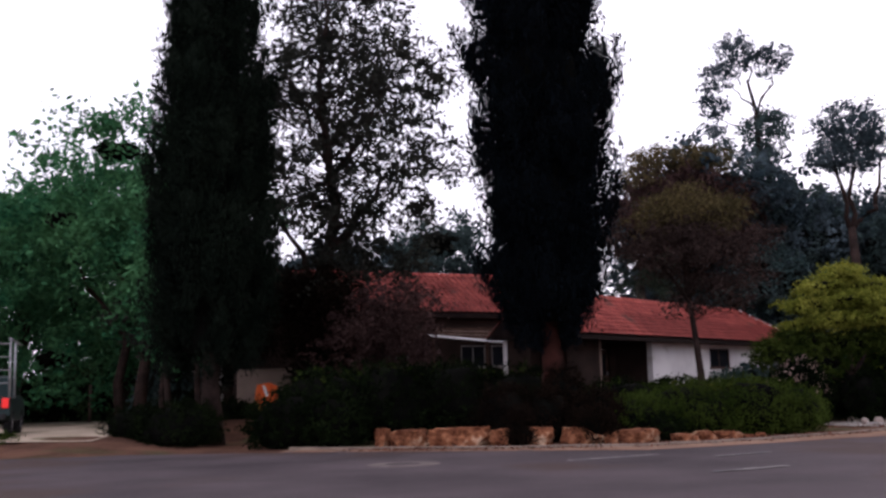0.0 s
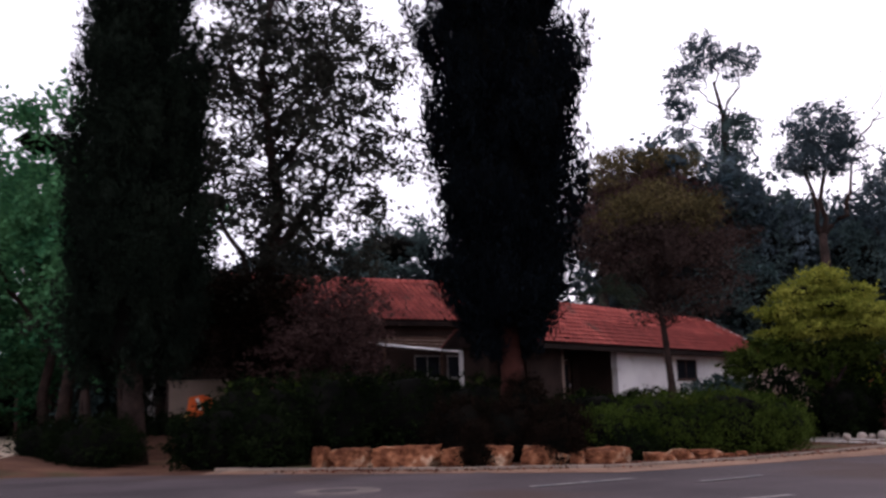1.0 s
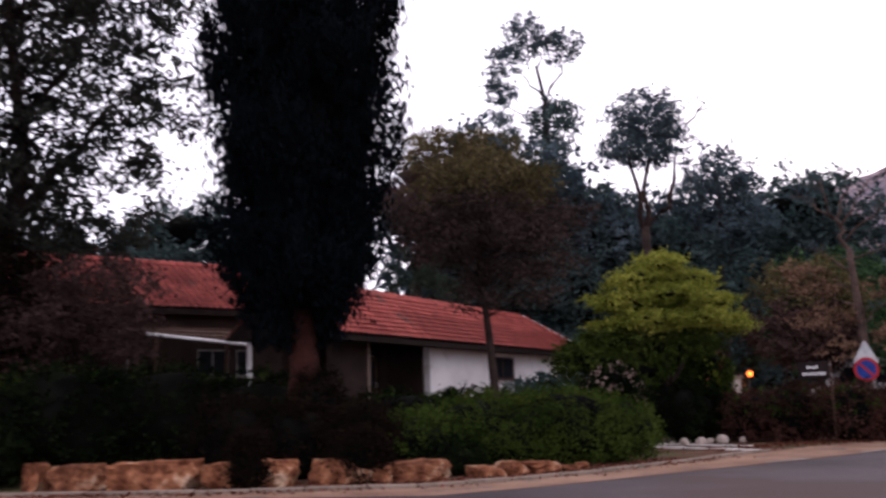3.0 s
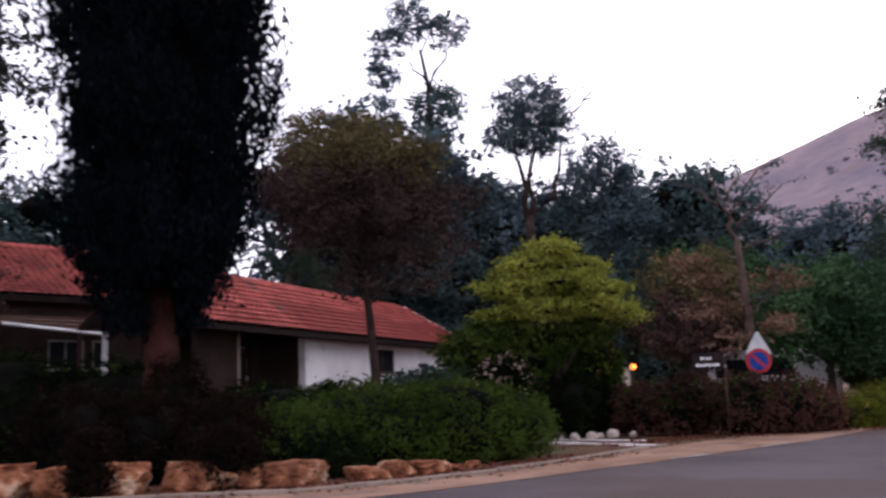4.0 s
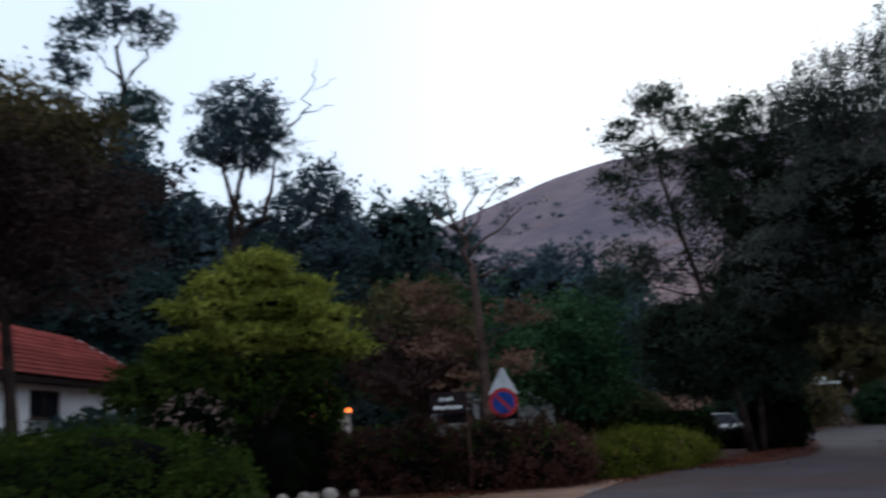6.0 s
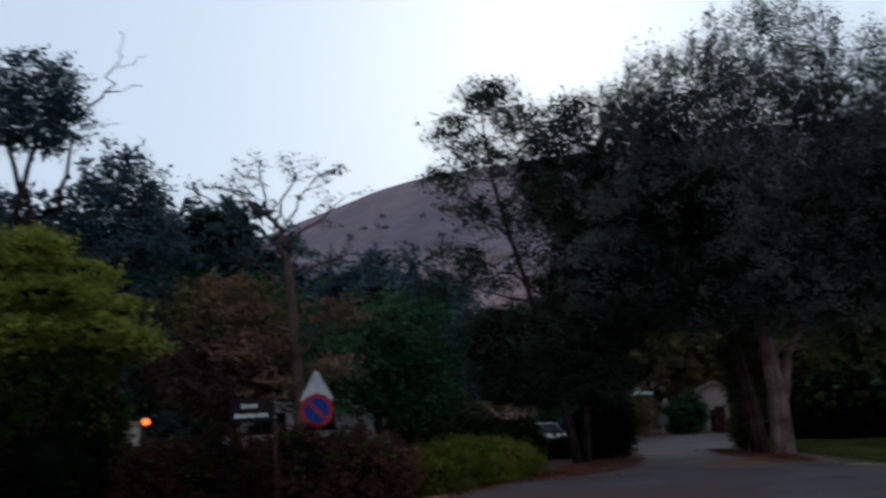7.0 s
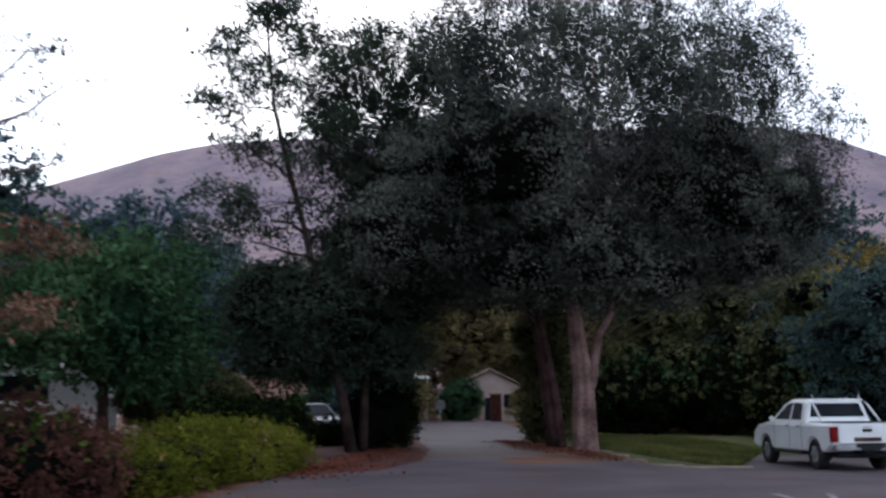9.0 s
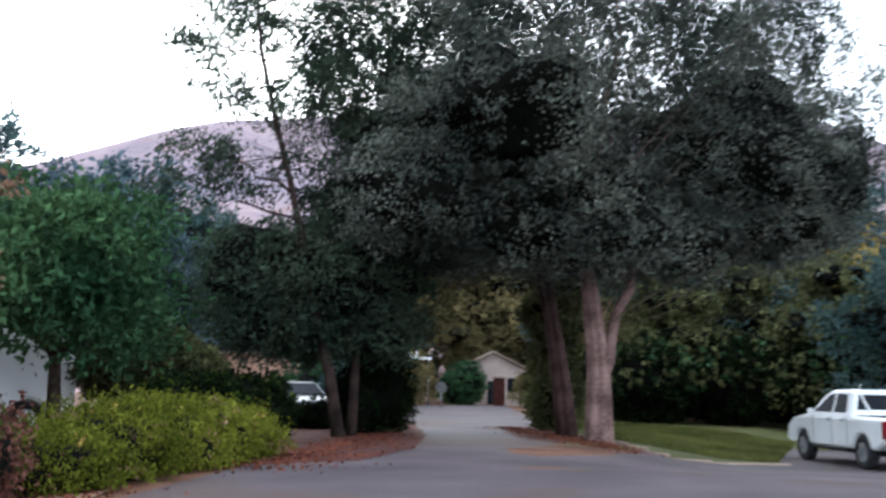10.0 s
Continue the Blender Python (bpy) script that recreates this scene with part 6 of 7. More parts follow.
def wall_lamp(label, at, power, energy):
    lamp = thing("garden_lamp", label, "lamp", at)
    part("pole", tube([(0, 0.12, -at[2]), (0, 0.12, 0.1)], [0.035, 0.03], 8), PLASTIC, lamp)
    bm = bmesh.new()
    bmesh.ops.create_uvsphere(bm, u_segments=16, v_segments=10, radius=0.12)
    part("globe", bm, LAMP_GLOW, lamp, "glowing orange globe")
    part("hood", tube([(0, 0, 0.13), (0, 0, 0.20)], [0.15, 0.05], 12), PLASTIC, lamp)
    ld = bpy.data.lights.new("lamp_light", "POINT")
    ld.energy, ld.color, ld.shadow_soft_size = energy, (1.0, 0.42, 0.12), 0.12
    lo = new("lamp_light", ld)
    lo.parent = lamp
    lo.location = (0, -0.22, 0.0)


wall_lamp("lit orange lamp by the small red-roofed house", (31.6, 62.2, 2.62), 14, 60)
wall_lamp("small lit orange lamp behind the hedge", (22.4, 44.1, 2.05), 14, 8)

# small red-roofed house behind the yellow-green tree
hut = thing("house", "small house with a red tiled roof lit by a lamp", "house", (31.2, 66.2, 0), -28)
part("wall", wall_with_holes(-3.2, 3.2, -0.1, 2.5, -2.4, -2.2, [(0.6, 1.6, 1.0, 2.1)]), BEIGE, hut)
for lo, hi in (((-3.2, -2.2, -0.1), (-3.0, 2.4, 2.5)), ((3.0, -2.2, -0.1), (3.2, 2.4, 2.5)), ((-3.0, 2.2, -0.1), (3.0, 2.4, 2.5))):
    part("wall", block(lo, hi), BEIGE, hut)
opening(hut, 0.6, 1.6, 1.0, 2.1, -2.34, 2)
deck = bmesh.new()
ax = [deck.verts.new(p) for p in ((-3.6, -2.8, 2.45), (3.6, -2.8, 2.45), (3.6, 2.8, 2.45), (-3.6, 2.8, 2.45), (-1.4, 0, 4.25), (1.4, 0, 4.25))]
for f in ((0, 1, 5, 4), (1, 2, 5), (2, 3, 4, 5), (3, 0, 4), (0, 3, 2, 1)):
    deck.faces.new([ax[i] for i in f])
bmesh.ops.recalc_face_normals(deck, faces=deck.faces[:])
part("roof", deck, TILE, hut)
tiled_slope(hut, (-3.6, -2.8, 2.45), (1, 0, 0), (0, 2.8, 1.8), 7.2, math.hypot(2.8, 1.8), None, None, 0.0, 2.2)

# buildings at the far end of the side road
FAR_WALL = material("pinkish_wall_paint", (0.27, 0.21, 0.185), (0.37, 0.29, 0.26), scale=0.8, rough=0.85, bump=0.2, fine=25)
far = thing("house", "distant white gabled house at the end of the road", "house", (97.0, 63.8, 0), -58)
gab = plate([(-3.4, -0.1), (3.4, -0.1), (3.4, 2.9), (0, 4.6), (-3.4, 2.9)], -3, 3)
part("wall", gab, FAR_WALL, far)
for x0, x1, z0, z1 in ((-2.4, -1.4, 1.2, 2.4), (-0.5, 0.5, 0.0, 2.1), (1.3, 2.4, 1.2, 2.4)):
    part("window", block((x0, -3.06, z0), (x1, -3.005, z1), 0.01, 1), DARK_GLASS, far)
for sgn in (-1, 1):
    r = part("roof", block((-2.15, -3.5, -0.06), (2.15, 3.3, 0.06), 0.01, 1), BEIGE, far)
    r.matrix_basis = pose(sgn * 1.95, 0, 3.82, 0, sgn * 26.6, 0)
shed = thing("carport", "small white flat-roofed carport beside the road", "carport", (84.5, 64.8, 0), -58)
part("roof", block((-1.6, -1.6, 3.7), (1.6, 1.6, 3.9), 0.02, 1), WHITE_PAINT, shed)
part("roof_light", block((-0.4, -0.4, 3.9), (0.5, 0.5, 4.35), 0.05, 2), WHITE_PAINT, shed)
for x, y in ((-1.4, -1.4), (1.4, -1.4), (-1.4, 1.4), (1.4, 1.4)):
    part("post", tube([(x, y, -0.1), (x, y, 3.7)], [0.06, 0.06], 8), STEEL, shed)
SALMON = material("salmon_plaster", (0.27, 0.155, 0.115), (0.4, 0.24, 0.18), scale=0.8, rough=0.85, bump=0.25, fine=25)
blg = thing("building", "low salmon-coloured building behind the parked cars", "building", (47.4, 50.2, 0), -40)
for lo, hi in (((-1.5, -2.5, -0.1), (1.5, -2.3, 2.6)), ((-1.5, -2.3, -0.1), (-1.3, 2.5, 2.6)), ((1.3, -2.3, -0.1), (1.5, 2.5, 2.6)), ((-1.3, 2.3, -0.1), (1.3, 2.5, 2.6))):
    part("wall", block(lo, hi), SALMON, blg)
part("roof", block((-1.7, -2.7, 2.6), (1.7, 2.7, 2.72), 0.03, 1), KERB, blg)
DULL_METAL = material("weathered_sign_back", (0.06, 0.06, 0.062), (0.12, 0.118, 0.115), scale=4, rough=0.6, bump=0.1, fine=30)
fs = thing("road_sign", "small round sign seen from behind beside the far road", "road sign", (66.5, 51.6, 0), -60)
part("post", tube([(0, 0.04, -0.1), (0, 0.04, 1.75)], [0.035, 0.035], 8), STEEL, fs)
part("disc", disc(0.34, 0.02), DULL_METAL, fs).matrix_basis = pose(0, 0, 1.4)
bp = thing("brick_pillar", "red-brown brick pillar by the far house", "pillar", (88.5, 58.6, 0), -58)
part("shaft", block((-0.45, -0.45, -0.1), (0.45, 0.45, 2.3), 0.02, 1), BARK_RED, bp)
part("cap", block((-0.55, -0.55, 2.3), (0.55, 0.55, 2.42), 0.02, 1), KERB, bp)


# ---- vehicles ----
def hull(profile, half, waist, tumble, bevel=0.03):
    """A body from its side outline; above the waist its sides lean in."""
    w = lambda z: half - max(0.0, z - waist) * tumble
    bm = bmesh.new()
    a = [bm.verts.new((x, half, z)) for x, z in profile]
    b = [bm.verts.new((x, -half, z)) for x, z in profile]
    bm.faces.new(a)
    bm.faces.new(b[::-1])
    for i in range(len(a)):
        j = (i + 1) % len(a)
        bm.faces.new((a[j], a[i], b[i], b[j]))
    bmesh.ops.bisect_plane(bm, geom=bm.verts[:] + bm.edges[:] + bm.faces[:], plane_co=(0, 0, waist), plane_no=(0, 0, 1))
    for v in bm.verts:
        v.co.y = math.copysign(w(v.co.z), v.co.y)
    bmesh.ops.recalc_face_normals(bm, faces=bm.faces[:])
    if bevel:
        side = [e for e in bm.edges if e.verts[0].co.y * e.verts[1].co.y > 0 and e.is_manifold and e.calc_face_angle() > 0.6]
        bmesh.ops.bevel(bm, geom=side, offset=bevel, segments=3, affect="EDGES")
    return bm


def arch(cx, r, z0, n=8):
    """Points of a wheel opening, from front to rear, along the underside."""
    a0 = math.asin(max(-1, min(1, (z0 - 0.36) / r)))
    return [(cx + r * math.cos(a), 0.36 + r * math.sin(a)) for a in np.linspace(a0, math.pi - a0, n)]


def side_pane(pts, half, waist, tumble, side):
    bm = bmesh.new()
    off = 0.008
    o = [bm.verts.new((x, side * (half - max(0, z - waist) * tumble + off), z)) for x, z in pts]
    i = [bm.verts.new((x, side * (half - max(0, z - waist) * tumble - 0.02), z)) for x, z in pts]
    bm.faces.new(o)
    bm.faces.new(i[::-1])
    for k in range(len(o)):
        j = (k + 1) % len(o)
        bm.faces.new((o[j], o[k], i[k], i[j]))
    bmesh.ops.recalc_face_normals(bm, faces=bm.faces[:])
    return bm


def cross_pane(x0, z0, x1, z1, w0, w1, off):
    """A pane across the body, from its lower to its upper edge."""
    bm = bmesh.new()
    n = Vector((z1 - z0, 0, x0 - x1)).normalized() * off
    v = [Vector(p) for p in ((x0, -w0, z0), (x0, w0, z0), (x1, w1, z1), (x1, -w1, z1))]
    o = [bm.verts.new(p + n) for p in v]
    i = [bm.verts.new(p - n) for p in v]
    bm.faces.new(o)
    bm.faces.new(i[::-1])
    for k in range(4):
        j = (k + 1) % 4
        bm.faces.new((o[j], o[k], i[k], i[j]))
    bmesh.ops.recalc_face_normals(bm, faces=bm.faces[:])
    return bm


def wheel(parent, x, y, r=0.36, width=0.24):
    side = 1 if y > 0 else -1
    bm = bmesh.new()
    prof = [(0.60 * r, -0.5), (0.93 * r, -0.5), (r, -0.36), (r, 0.36), (0.93 * r, 0.5), (0.60 * r, 0.5)]
    rings = [[bm.verts.new((q * math.cos(a), k * width, q * math.sin(a))) for a in np.linspace(0, 2 * math.pi, 29)[:-1]] for q, k in prof]
    for p, q in zip(rings, rings[1:] + rings[:1]):
        for k in range(28):
            bm.faces.new((p[k], p[(k + 1) % 28], q[(k + 1) % 28], q[k])).smooth = True
    bmesh.ops.recalc_face_normals(bm, faces=bm.faces[:])
    w = part("wheel", bm, RUBBER, parent, "black tyre")
    w.matrix_basis = pose(x, y, r)
    bm = bmesh.new()
    bmesh.ops.create_cone(bm, cap_ends=True, segments=28, radius1=0.60 * r, radius2=0.54 * r, depth=0.05, matrix=Matrix.Translation((0, side * width * 0.30, 0)) @ Matrix.Rotation(radians(-90 * side), 4, "X"))
    for i in range(6):
        box(bm, (0.08 * r, -0.02, -0.05), (0.56 * r, 0.02, 0.05), Matrix.Translation((0, side * width * 0.42, 0)) @ Matrix.Rotation(i * math.pi / 3, 4, "Y"))
    part("rim", bm, RIM, w, "grey alloy rim")


def car(name, label, at, turn, paint, profile, half, waist, tumble, axles, panes, cross, category="car", bevel=0.035, r=0.34):
    ob = thing(name, label, category, at, turn)
    part("body", hull(profile, half, waist, tumble, bevel), paint, ob)
    for x in axles:
        for s in (-1, 1):
            wheel(ob, x, s * (half - 0.13), r)
    for pts in panes:
        for s in (-1, 1):
            part("side_window", side_pane(pts, half, waist, tumble, s), DARK_GLASS, ob)
    for nm, q in cross:
        part(nm, cross_pane(*q), DARK_GLASS, ob)
    return ob


PICK = [(-2.52, 0.62), (-2.52, 1.13), (-1.08, 1.15), (-1.02, 1.2), (-0.9, 1.66), (-0.66, 1.73), (0.2, 1.72), (0.52, 1.63), (1.2, 1.17), (2.2, 1.02), (2.48, 0.85), (2.55, 0.5)] + [(2.3, 0.42)] + arch(1.62, 0.42, 0.44) + [(0.9, 0.42), (-0.8, 0.42)] + arch(-1.5, 0.42, 0.44) + [(-2.2, 0.45)]
pk = car("pickup_truck", "white double-cab pickup parked at the edge of the lawn", (38.3, 23.9, float(height(38.3, 23.9)) + 0.012), 33, CAR_WHITE, PICK, 0.89, 1.05, 0.30, (1.62, -1.5),
         [[(-0.74, 1.2), (-0.64, 1.61), (-0.1, 1.64), (-0.1, 1.2)], [(-0.0, 1.2), (-0.0, 1.64), (0.34, 1.59), (0.98, 1.2)]],
         [("rear_window", (-0.99, 1.27, -0.905, 1.61, 0.72, 0.62, -0.012)), ("windscreen", (1.14, 1.23, 0.60, 1.63, 0.74, 0.62, 0.012))], "pickup", 0.04, 0.37)
# The bed is solid; a flat dark plate stands in for its shaded hollow.
part("bed_hollow_plate", block((-2.42, -0.78, 1.145), (-1.12, 0.78, 1.165), 0.005, 1), PLASTIC, pk, "dark plate for the shaded hollow of the bed")
tg = part("tailgate", block((-2.55, -0.70, 0.66), (-2.525, 0.70, 1.12), 0.02, 2), CAR_WHITE, pk)
part("handle", block((-2.575, -0.12, 0.93), (-2.551, 0.12, 1.0), 0.01, 1), PLASTIC, tg)
part("emblem_bar", block((-2.565, -0.1, 1.03), (-2.551, 0.1, 1.06), 0.004, 1), STEEL, tg)
for s in (-1, 1):
    part("tail_lamp", block((-2.56, s * 0.80 - 0.085, 0.68), (-2.44, s * 0.80 + 0.10 * (s > 0) + 0.085 * (s < 0), 1.06), 0.02, 2), RED_LENS, pk, "red tail lamp")
    mi = part("wing_mirror", block((0.88, s * 0.96 - 0.07, 1.16), (0.97, s * 0.96 + 0.07, 1.28), 0.03, 2), CAR_WHITE, pk)
    for x in (0.0, -0.72):
        part("door_handle", block((x + 0.02, s * 0.895 - 0.02, 1.02), (x + 0.17, s * 0.895 + 0.02, 1.06), 0.008, 1), PLASTIC, pk)
    for x in (-0.06, 0.98, -0.82):
        part("door_seam", block((x - 0.006, s * 0.892 - 0.004, 0.5), (x + 0.006, s * 0.892 + 0.004, 1.12)), PLASTIC, pk)
    part("sill_step", block((-0.85, s * 0.86 - 0.06, 0.36), (0.95, s * 0.86 + 0.06, 0.43), 0.015, 1), PLASTIC, pk)
    part("roll_bar", tube([(-1.75, s * 0.74, 1.16), (-1.18, s * 0.70, 1.6), (-1.02, s * 0.62, 1.7)], [0.024, 0.024, 0.02], 8), CAR_WHITE, pk)
    part("rack_pin", tube([(-0.95, s * 0.60, 1.68), (-0.97, s * 0.62, 1.84)], [0.012, 0.008], 6), CAR_WHITE, pk)
part("roll_bar_hoop", tube([(-1.04, -0.64, 1.70), (-1.04, 0.64, 1.70)], [0.024, 0.024], 8), CAR_WHITE, pk)
bp2 = part("rear_bumper", block((-2.68, -0.84, 0.50), (-2.53, 0.84, 0.64), 0.03, 2), RIM, pk, "dull chrome bumper")
# Black strip drawn in for the shade below the tailgate.
part("tailgate_shadow_gap", block((-2.545, -0.7, 0.642), (-2.52, 0.7, 0.668)), PLASTIC, pk)
part("lower_panel", block((-2.54, -0.34, 0.70), (-2.556, 0.34, 0.80), 0.003, 1), WOOD_DARK, tg, "reddish-brown panel on the tailgate")
part("step_plate", block((-2.70, -0.36, 0.56), (-2.681, 0.36, 0.675), 0.01, 1), PLASTIC, bp2)
part("plate_bar", block((-2.715, -0.24, 0.50), (-2.702, 0.24, 0.59), 0.004, 1), PLASTIC, bp2, "plain dark plate bar")
part("underbody", block((-2.3, -0.62, 0.3), (2.2, 0.62, 0.46), 0.04, 1), PLASTIC, pk)
for z in (0.3,):
    part("spare_wheel", tube([(-2.05, 0, 0.36), (-2.05, 0, 0.52)], [0.33, 0.33], 20), RUBBER, pk)

SEDAN = [(-2.1, 0.55), (-2.15, 0.85), (-1.95, 0.98), (-1.45, 1.02), (-0.95, 1.38), (-0.5, 1.45), (0.2, 1.43), (0.95, 1.0), (1.85, 0.86), (2.1, 0.68), (2.12, 0.35), (1.85, 0.25)] + arch(1.3, 0.37, 0.25) + [(0.8, 0.22), (-0.8, 0.22)] + arch(-1.3, 0.37, 0.25) + [(-1.9, 0.28)]


def sedan(label, at, turn, paint):
    c = car("car", label, at, turn, paint, SEDAN, 0.86, 0.92, 0.36, (1.3, -1.3), [[(-1.2, 1.02), (-0.82, 1.34), (-0.2, 1.37), (-0.2, 1.0)], [(-0.1, 1.0), (-0.1, 1.37), (0.18, 1.36), (0.78, 1.0)]],
            [("rear_window", (-1.42, 1.06, -0.98, 1.37, 0.68, 0.58, -0.012)), ("windscreen", (0.9, 1.05, 0.28, 1.4, 0.72, 0.6, 0.012))], r=0.32)
    for s in (-1, 1):
        part("headlamp", block((1.93, s * 0.62 - 0.17, 0.62), (2.11, s * 0.62 + 0.17, 0.78), 0.03, 2), STEEL, c)
        part("tail_lamp", block((-2.16, s * 0.64 - 0.14, 0.72), (-2.05, s * 0.64 + 0.14, 0.88), 0.02, 1), RED_LENS, c)
        part("wing_mirror", block((0.62, s * 0.92 - 0.09, 0.98), (0.74, s * 0.92 + 0.09, 1.1), 0.02, 2), paint, c)
    part("grille", block((2.06, -0.4, 0.5), (2.13, 0.4, 0.66), 0.01, 1), PLASTIC, c)
    part("front_bumper", block((2.0, -0.8, 0.27), (2.16, 0.8, 0.46), 0.04, 2), paint, c)
    part("plate_bar", block((2.162, -0.24, 0.34), (2.172, 0.24, 0.43)), SIGN_OCHRE, c)
    return c


sedan("silver car parked facing the road under the trees", (39.3, 41.6, 0.0), -125, CAR_SILVER)
sedan("pale car parked with its tail to the road", (44.0, 44.2, 0.0), 40, CAR_WHITE)

VAN = [(-2.4, 0.5), (-2.42, 1.2), (-2.3, 2.05), (-2.1, 2.15), (1.1, 2.15), (1.4, 2.05), (1.95, 1.3), (2.35, 1.1), (2.45, 0.7), (2.4, 0.4)] + arch(1.5, 0.4, 0.42) + [(1.0, 0.38), (-1.0, 0.38)] + arch(-1.5, 0.4, 0.42) + [(-2.2, 0.42)]
van = car("van", "white van parked behind the hedges", (27.65, 43.0, 0.0), 150, CAR_WHITE, VAN, 0.92, 1.2, 0.14, (1.5, -1.5),
          [[(0.5, 1.25), (0.5, 1.85), (1.25, 1.85), (1.65, 1.25)], [(-0.9, 1.3), (-0.9, 1.85), (0.3, 1.85), (0.3, 1.3)]], [("windscreen", (1.93, 1.36, 1.45, 2.0, 0.78, 0.7, 0.012)), ("rear_window", (-2.41, 1.35, -2.31, 1.95, 0.7, 0.62, -0.012))], "van", 0.05, 0.35)
for s in (-1, 1):
    part("headlamp", block((2.3, s * 0.7 - 0.14, 0.75), (2.44, s * 0.7 + 0.14, 0.95), 0.03, 2), STEEL, van)
    part("wing_mirror", block((1.5, s * 1.0 - 0.09, 1.3), (1.62, s * 1.0 + 0.09, 1.55), 0.02, 2), PLASTIC, van)
for x in (-1.8, -0.4, 0.9):
    part("roof_rack", tube([(x, -0.7, 2.24), (x, 0.7, 2.24)], [0.03, 0.03], 6), STEEL, van)
van.matrix_basis = van.matrix_basis @ Matrix.Scale(1.18, 4)

# work truck with a ladder rack at the dusty lot
LZ = float(height(-14.2, 31.4)) + 0.03
TRUCK = [(-2.5, 0.62), (-2.5, 1.15), (-0.6, 1.17), (-0.55, 1.8), (-0.3, 1.88), (0.6, 1.86), (1.3, 1.25), (2.3, 1.1), (2.45, 0.6)] + arch(1.6, 0.44, 0.46) + [(0.9, 0.44), (-0.8, 0.44)] + arch(-1.5, 0.44, 0.46) + [(-2.2, 0.5)]
tr = car("work_truck", "dark work truck with a steel ladder rack on the dusty lot", (-14.75, 32.7, LZ), 108, CAR_GREEN, TRUCK, 0.9, 1.1, 0.22, (1.6, -1.5), [[(-0.4, 1.22), (-0.35, 1.75), (0.5, 1.75), (1.1, 1.25)]], [("rear_window", (-0.57, 1.25, -0.5, 1.75, 0.7, 0.62, -0.014))], "truck", 0.03, 0.38)
for s in (-1, 1):
    for x in (-2.35, -0.8):
        part("rack_post", tube([(x, s * 0.85, 1.1), (x, s * 0.85, 2.95)], [0.035, 0.035], 8), STEEL, tr)
    part("rack_rail", tube([(-2.5, s * 0.85, 2.95), (1.2, s * 0.85, 2.95)], [0.035, 0.035], 8), STEEL, tr)
    part("tail_lamp", block((-2.56, s * 0.76 - 0.1, 0.85), (-2.49, s * 0.76 + 0.1, 1.15), 0.02, 1), BRAKE_GLOW, tr, "lit red tail lamp")
for z in (1.6, 2.0, 2.4, 2.8):
    part("ladder_rung", tube([(-2.4, -0.85, z), (-2.4, 0.85, z)], [0.022, 0.022], 6), STEEL, tr)
part("rear_bumper", block((-2.7, -0.8, 0.5), (-2.52, 0.8, 0.68), 0.03, 1), PLASTIC, tr)
part("tow_bracket", block((-2.85, -0.08, 0.48), (-2.7, 0.08, 0.62), 0.02, 1), STEEL, tr)

# ---- small growth and posts ----
for i, (x, y) in enumerate([(-12.2, 28.2), (-13.4, 27.6)]):
    r = np.random.default_rng(300 + i)
    w = thing("weed", "small green weed growing at the lot's edge", "weed", (x, y, float(height(x, y)) + 0.02), 0, "weeds")
    part("stem", tube([(0, 0, -0.02), (0.02, 0, 0.2)], [0.012, 0.008], 6), L_HEDGE, w)
    part("leaf_tuft", leaves("leaf_tuft", r.normal(size=(160, 3)) * (0.2, 0.12, 0.07) + (0, 0, 0.14), 0.12, 301 + i, 0.4, 0.8), L_HEDGE, w)["kind"] = "stuff"
lean = tree("leaning_tree", "dark tree with a leaning trunk at the edge of the lot", (-12.3, 40.5, 0.38), [(0, 0, -0.1), (0.25, 0, 2.0), (0.6, 0, 4.5), (0.8, 0, 7)], (0.3, 0.14), [((0.6, 0, 4.4), (-1.2, 0, 7.4), 0.12, 0.04)],
            [(L_WOOD, [(0.2, 0, 8.4, 2.2, 2.2, 1.8), (1.0, 0, 6.4, 1.8, 1.8, 1.2), (-1.4, 0, 7.6, 1.6, 1.6, 1.2), (0.5, 0, 4.6, 1.6, 1.5, 1.0)], 420, 26, 0.28, 0.22, 0.35)], BARK, 52)
for i, (x, y, tall_) in enumerate([(-8.9, 33.2, 6.0), (-8.1, 33.6, 6.5), (-9.7, 35.0, 7.0)]):
    tree("slender_tree", "slender pale-stemmed tree among the undergrowth", (x, y, float(height(x, y))), bent((0, 0, -0.1), (0.3 * (i - 1), 0, tall_), 5, 0.08, 60 + i), (0.12, 0.05), [], [(L_WOOD, [(0, 0, tall_, 1.3, 1.3, 1.6), (0.2, 0.3, tall_ - 2.4, 1.2, 1.2, 1.2)], 170, 24, 0.24, 0.2, 0.4)], BARK, 55 + i, group="slender trees by the lot")
for i, x in enumerate((-18.2, -16.6)):
    fp = thing("fence_post", "pale wooden fence post at the back of the lot", "fence post", (x, 52.0, 0.42), 0, "fence posts")
    part("shaft", tube([(0, 0, -0.1), (0, 0, 1.9)], [0.09, 0.08], 8, 0.05, i), BARK_PALE, fp)
    part("top_cut", tube([(0, 0, 1.9), (0, 0, 1.93)], [0.08, 0.06], 8), BARK_PALE, fp)

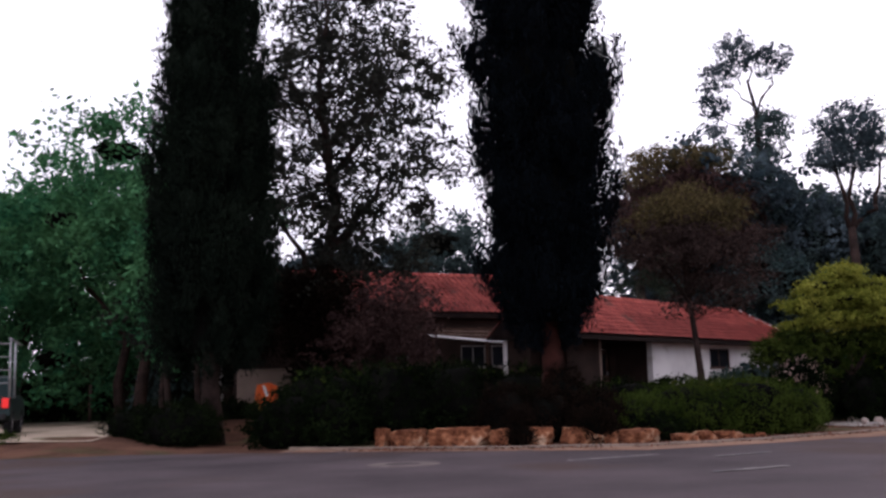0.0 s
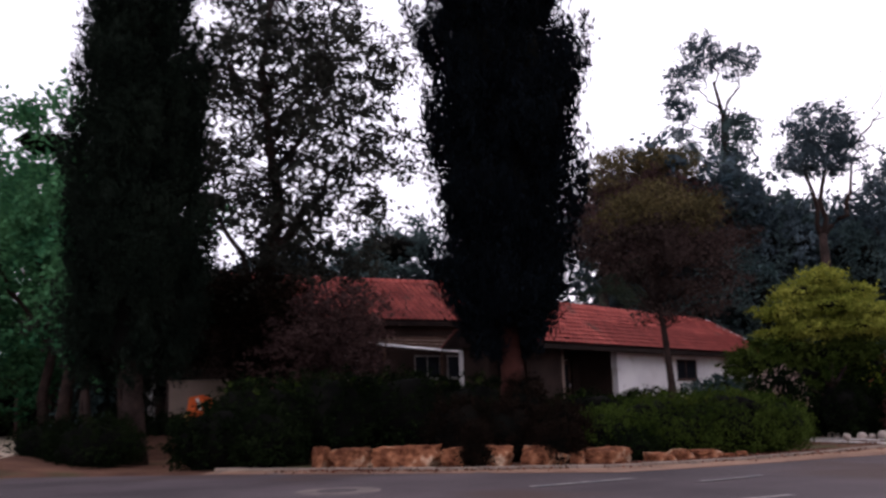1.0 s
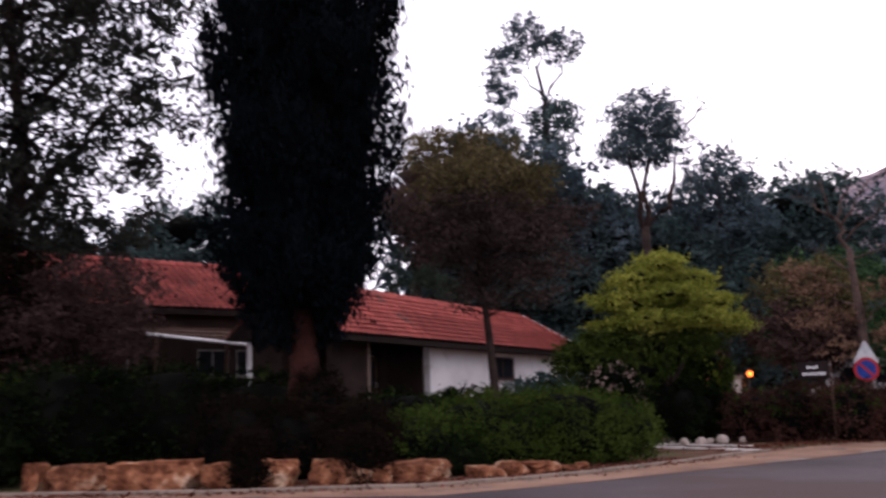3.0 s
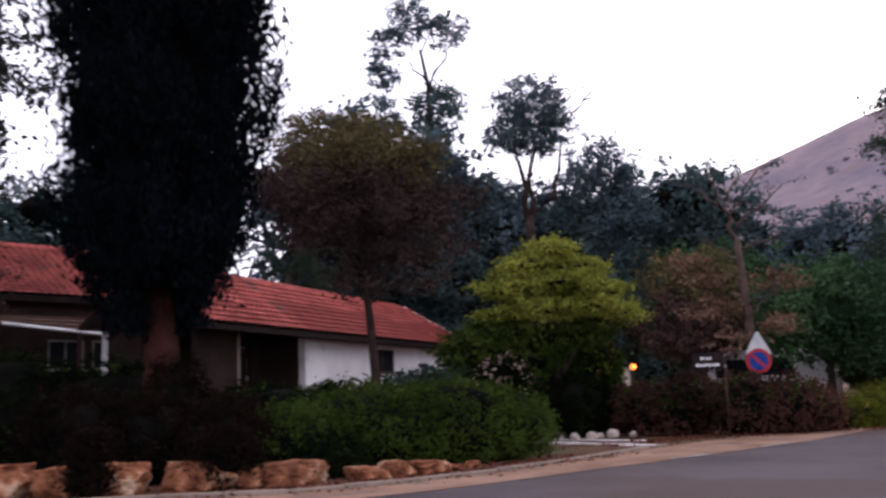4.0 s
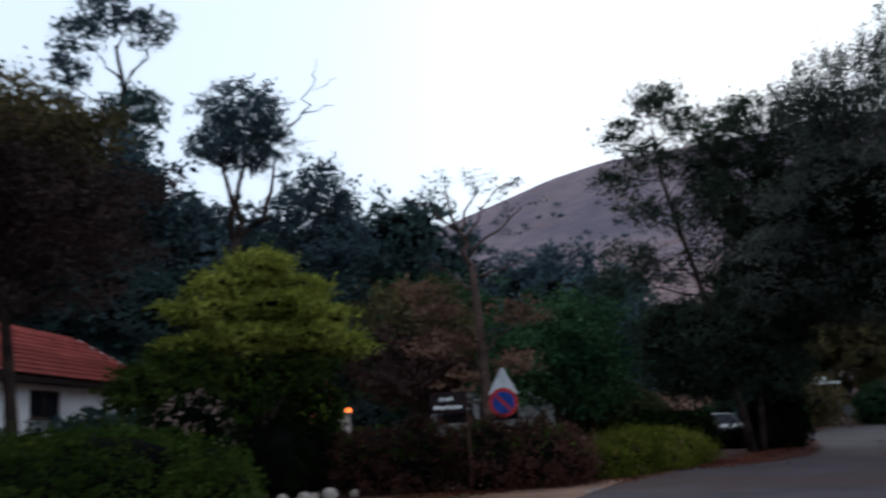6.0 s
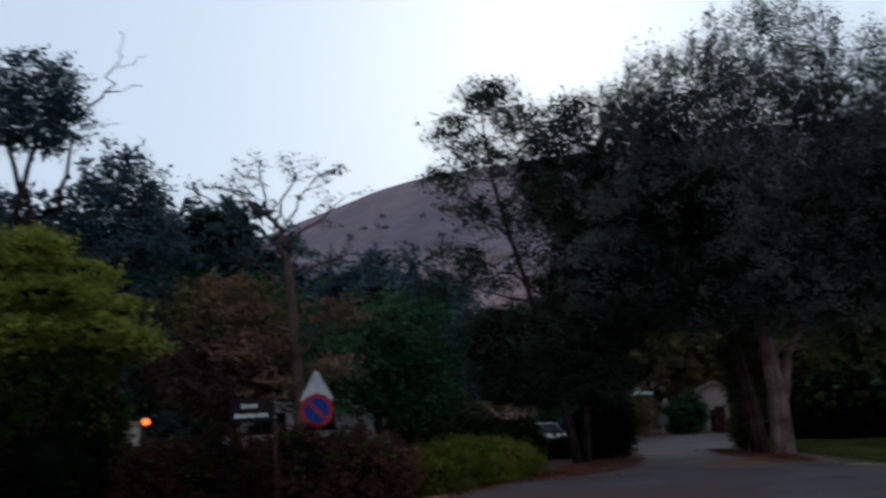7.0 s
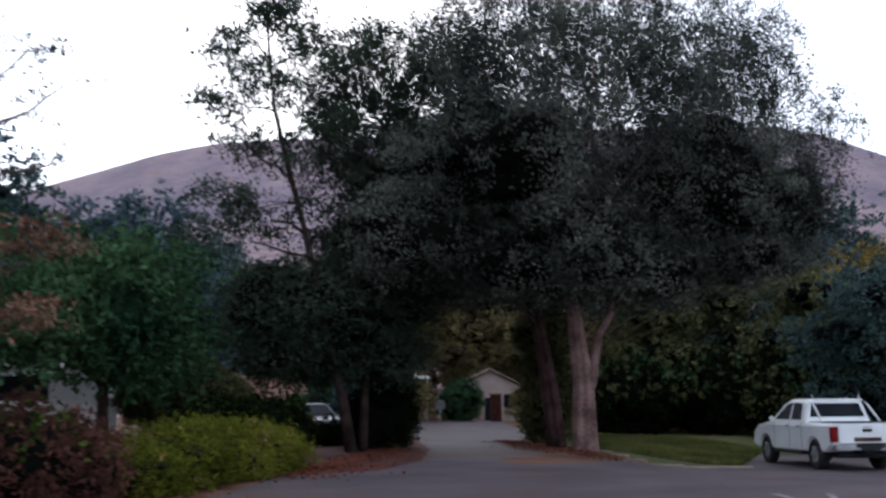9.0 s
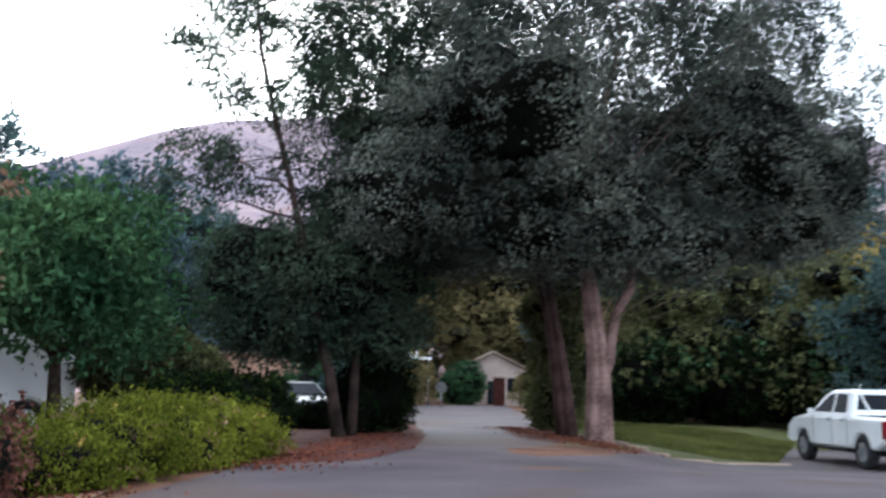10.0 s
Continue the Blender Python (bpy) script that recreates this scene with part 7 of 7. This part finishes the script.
# dark foliage of a shrub tree in front of the left wing
tree("garden_tree", "reddish-brown leafy shrub tree before the red roof", (-1.9, 34.6, 0.2), bent((0, 0, -0.1), (0.1, 0, 3.4), 4, 0.06, 9), (0.12, 0.05), [((0, 0, 1.6), (-1.2, 0, 3.8), 0.05, 0.02), ((0, 0, 1.8), (1.3, 0, 3.9), 0.05, 0.02)],
     [(L_RUST, [(0.4, 0, 4.3, 1.5, 1.3, 0.8), (-0.6, 0, 3.6, 1.5, 1.3, 0.9), (0.8, 0, 3.3, 1.1, 1.1, 0.8), (-1.4, 0, 2.7, 1.1, 1.0, 0.8), (0.3, 0, 2.6, 1.4, 1.1, 0.8)], 420, 30, (0.26, 0.26, 0.14), 0.13, 0.3)], BARK, 57, boughs=40, bough_r=0.02)

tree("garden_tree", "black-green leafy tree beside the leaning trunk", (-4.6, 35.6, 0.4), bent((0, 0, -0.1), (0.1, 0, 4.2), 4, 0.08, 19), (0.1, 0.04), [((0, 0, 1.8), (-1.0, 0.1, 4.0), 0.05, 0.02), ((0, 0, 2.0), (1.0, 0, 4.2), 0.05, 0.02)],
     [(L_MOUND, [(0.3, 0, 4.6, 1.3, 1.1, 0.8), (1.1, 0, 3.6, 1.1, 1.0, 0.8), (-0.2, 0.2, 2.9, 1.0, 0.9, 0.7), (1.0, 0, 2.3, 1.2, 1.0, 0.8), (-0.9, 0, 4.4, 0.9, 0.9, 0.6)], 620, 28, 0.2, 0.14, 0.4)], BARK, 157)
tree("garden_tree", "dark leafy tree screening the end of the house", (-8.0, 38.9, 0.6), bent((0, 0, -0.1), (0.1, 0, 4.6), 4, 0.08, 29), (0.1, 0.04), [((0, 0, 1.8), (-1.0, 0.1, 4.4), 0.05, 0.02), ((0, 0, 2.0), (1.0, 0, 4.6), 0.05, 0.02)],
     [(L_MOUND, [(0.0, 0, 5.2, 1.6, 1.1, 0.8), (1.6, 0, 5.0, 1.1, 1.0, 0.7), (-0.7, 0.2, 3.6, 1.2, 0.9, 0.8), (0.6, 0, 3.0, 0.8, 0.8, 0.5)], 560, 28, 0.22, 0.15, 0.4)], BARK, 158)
tree("broadleaf_tree", "tall purple-brown tree with an olive head behind the long roof", (13.4, 53.9, 0.5), bent((0, 0, -0.1), (0.2, 0, 10.6), 5, 0.12, 159), (0.28, 0.1),
     [((0.1, 0, 7.2), (-2.0, 0, 11.4), 0.1, 0.03), ((0.1, 0, 7.5), (2.2, 0.2, 11.6), 0.1, 0.03), ((0.2, 0, 9.4), (0.3, 0.3, 13.2), 0.08, 0.03), ((0.1, 0, 6.0), (2.6, 0, 9.0), 0.08, 0.03)],
     [(L_RUST, [(0, 0, 11.5, 2.7, 2.4, 1.3), (-2.4, 0.2, 10.6, 1.7, 1.6, 1.1), (2.5, 0, 10.9, 1.9, 1.7, 1.1), (0.6, 0, 9.4, 2.4, 1.9, 1.0), (3.0, 0.2, 9.0, 1.5, 1.5, 0.9), (-1.2, 0, 8.2, 1.5, 1.4, 0.8)], 620, 36, (0.36, 0.36, 0.24), 0.17, 0.3),
      (L_OLIVE, [(-0.6, 0, 13.3, 2.0, 1.8, 0.7), (1.2, 0, 13.1, 1.7, 1.6, 0.7), (-2.2, 0, 12.3, 1.1, 1.0, 0.6)], 260, 36, (0.3, 0.3, 0.22), 0.15, 0.4)], BARK, 159, boughs=60)

# grass on the lawn
r = np.random.default_rng(400)
n = 34000
q = r.uniform(0, 1, (n, 2)) ** (1.0, 1.0)
a, b, c, d = np.array((38.2, 30.1)), np.array((36.9, 25.7)), np.array((46, 27.0)), np.array((52, 37.6))
p = (a * (1 - q[:, :1]) + b * q[:, :1]) * (1 - q[:, 1:]) + (d * (1 - q[:, :1]) + c * q[:, :1]) * q[:, 1:]
g3 = np.concatenate([p, height(p[:, :1], p[:, 1:]) + 0.02], 1)
tagged(part("grass", leaves("grass", g3, 0.13, 401, 0.16, 2.5), BLADE), "rough green grass of the lawn", "grass", "", "stuff")

# fallen leaves strewn over the road's edges
r = np.random.default_rng(500)
FALLEN = leaf_material("fallen_leaves", (0.045, 0.014, 0.010), (0.14, 0.050, 0.030), scale=1.5, translucent=0.0)
for label, line, wide, n in (("red-brown fallen leaves along the side road", [(24.7, 31.2), (28.4, 32.6), (33.6, 34.8), (39.6, 38.4), (46.6, 42.8)], 0.55, 3400),
                             ("red-brown fallen leaves round the great tree", [(35.6, 28.9), (37.0, 30.5), (39.8, 33.0), (44, 36.1)], 0.4, 2000),
                             ("dry leaves on the earth before the stones", [(-2.0, 25.0), (1.5, 23.9), (4.3, 23.4), (7.6, 24.6), (11.0, 26.6)], 0.35, 2600),
                             ("dry leaves by the parking bay", [(12.6, 29.0), (15.5, 30.2), (18.6, 30.2), (21.2, 30.6)], 0.5, 2000)):
    s = r.uniform(0, len(line) - 1.001, n)
    a = np.array(line)[s.astype(int)]
    b = np.array(line)[s.astype(int) + 1]
    p = a + (b - a) * (s % 1)[:, None] + r.normal(0, wide, (n, 2))
    z = height(p[:, 0], p[:, 1]) + 0.034
    tagged(part("fallen_leaves", leaves("fallen_leaves", np.concatenate([p, z[:, None]], 1), 0.065, 501, 0.6, 0.12, 4.0), FALLEN), label, "leaf litter", "", "stuff")
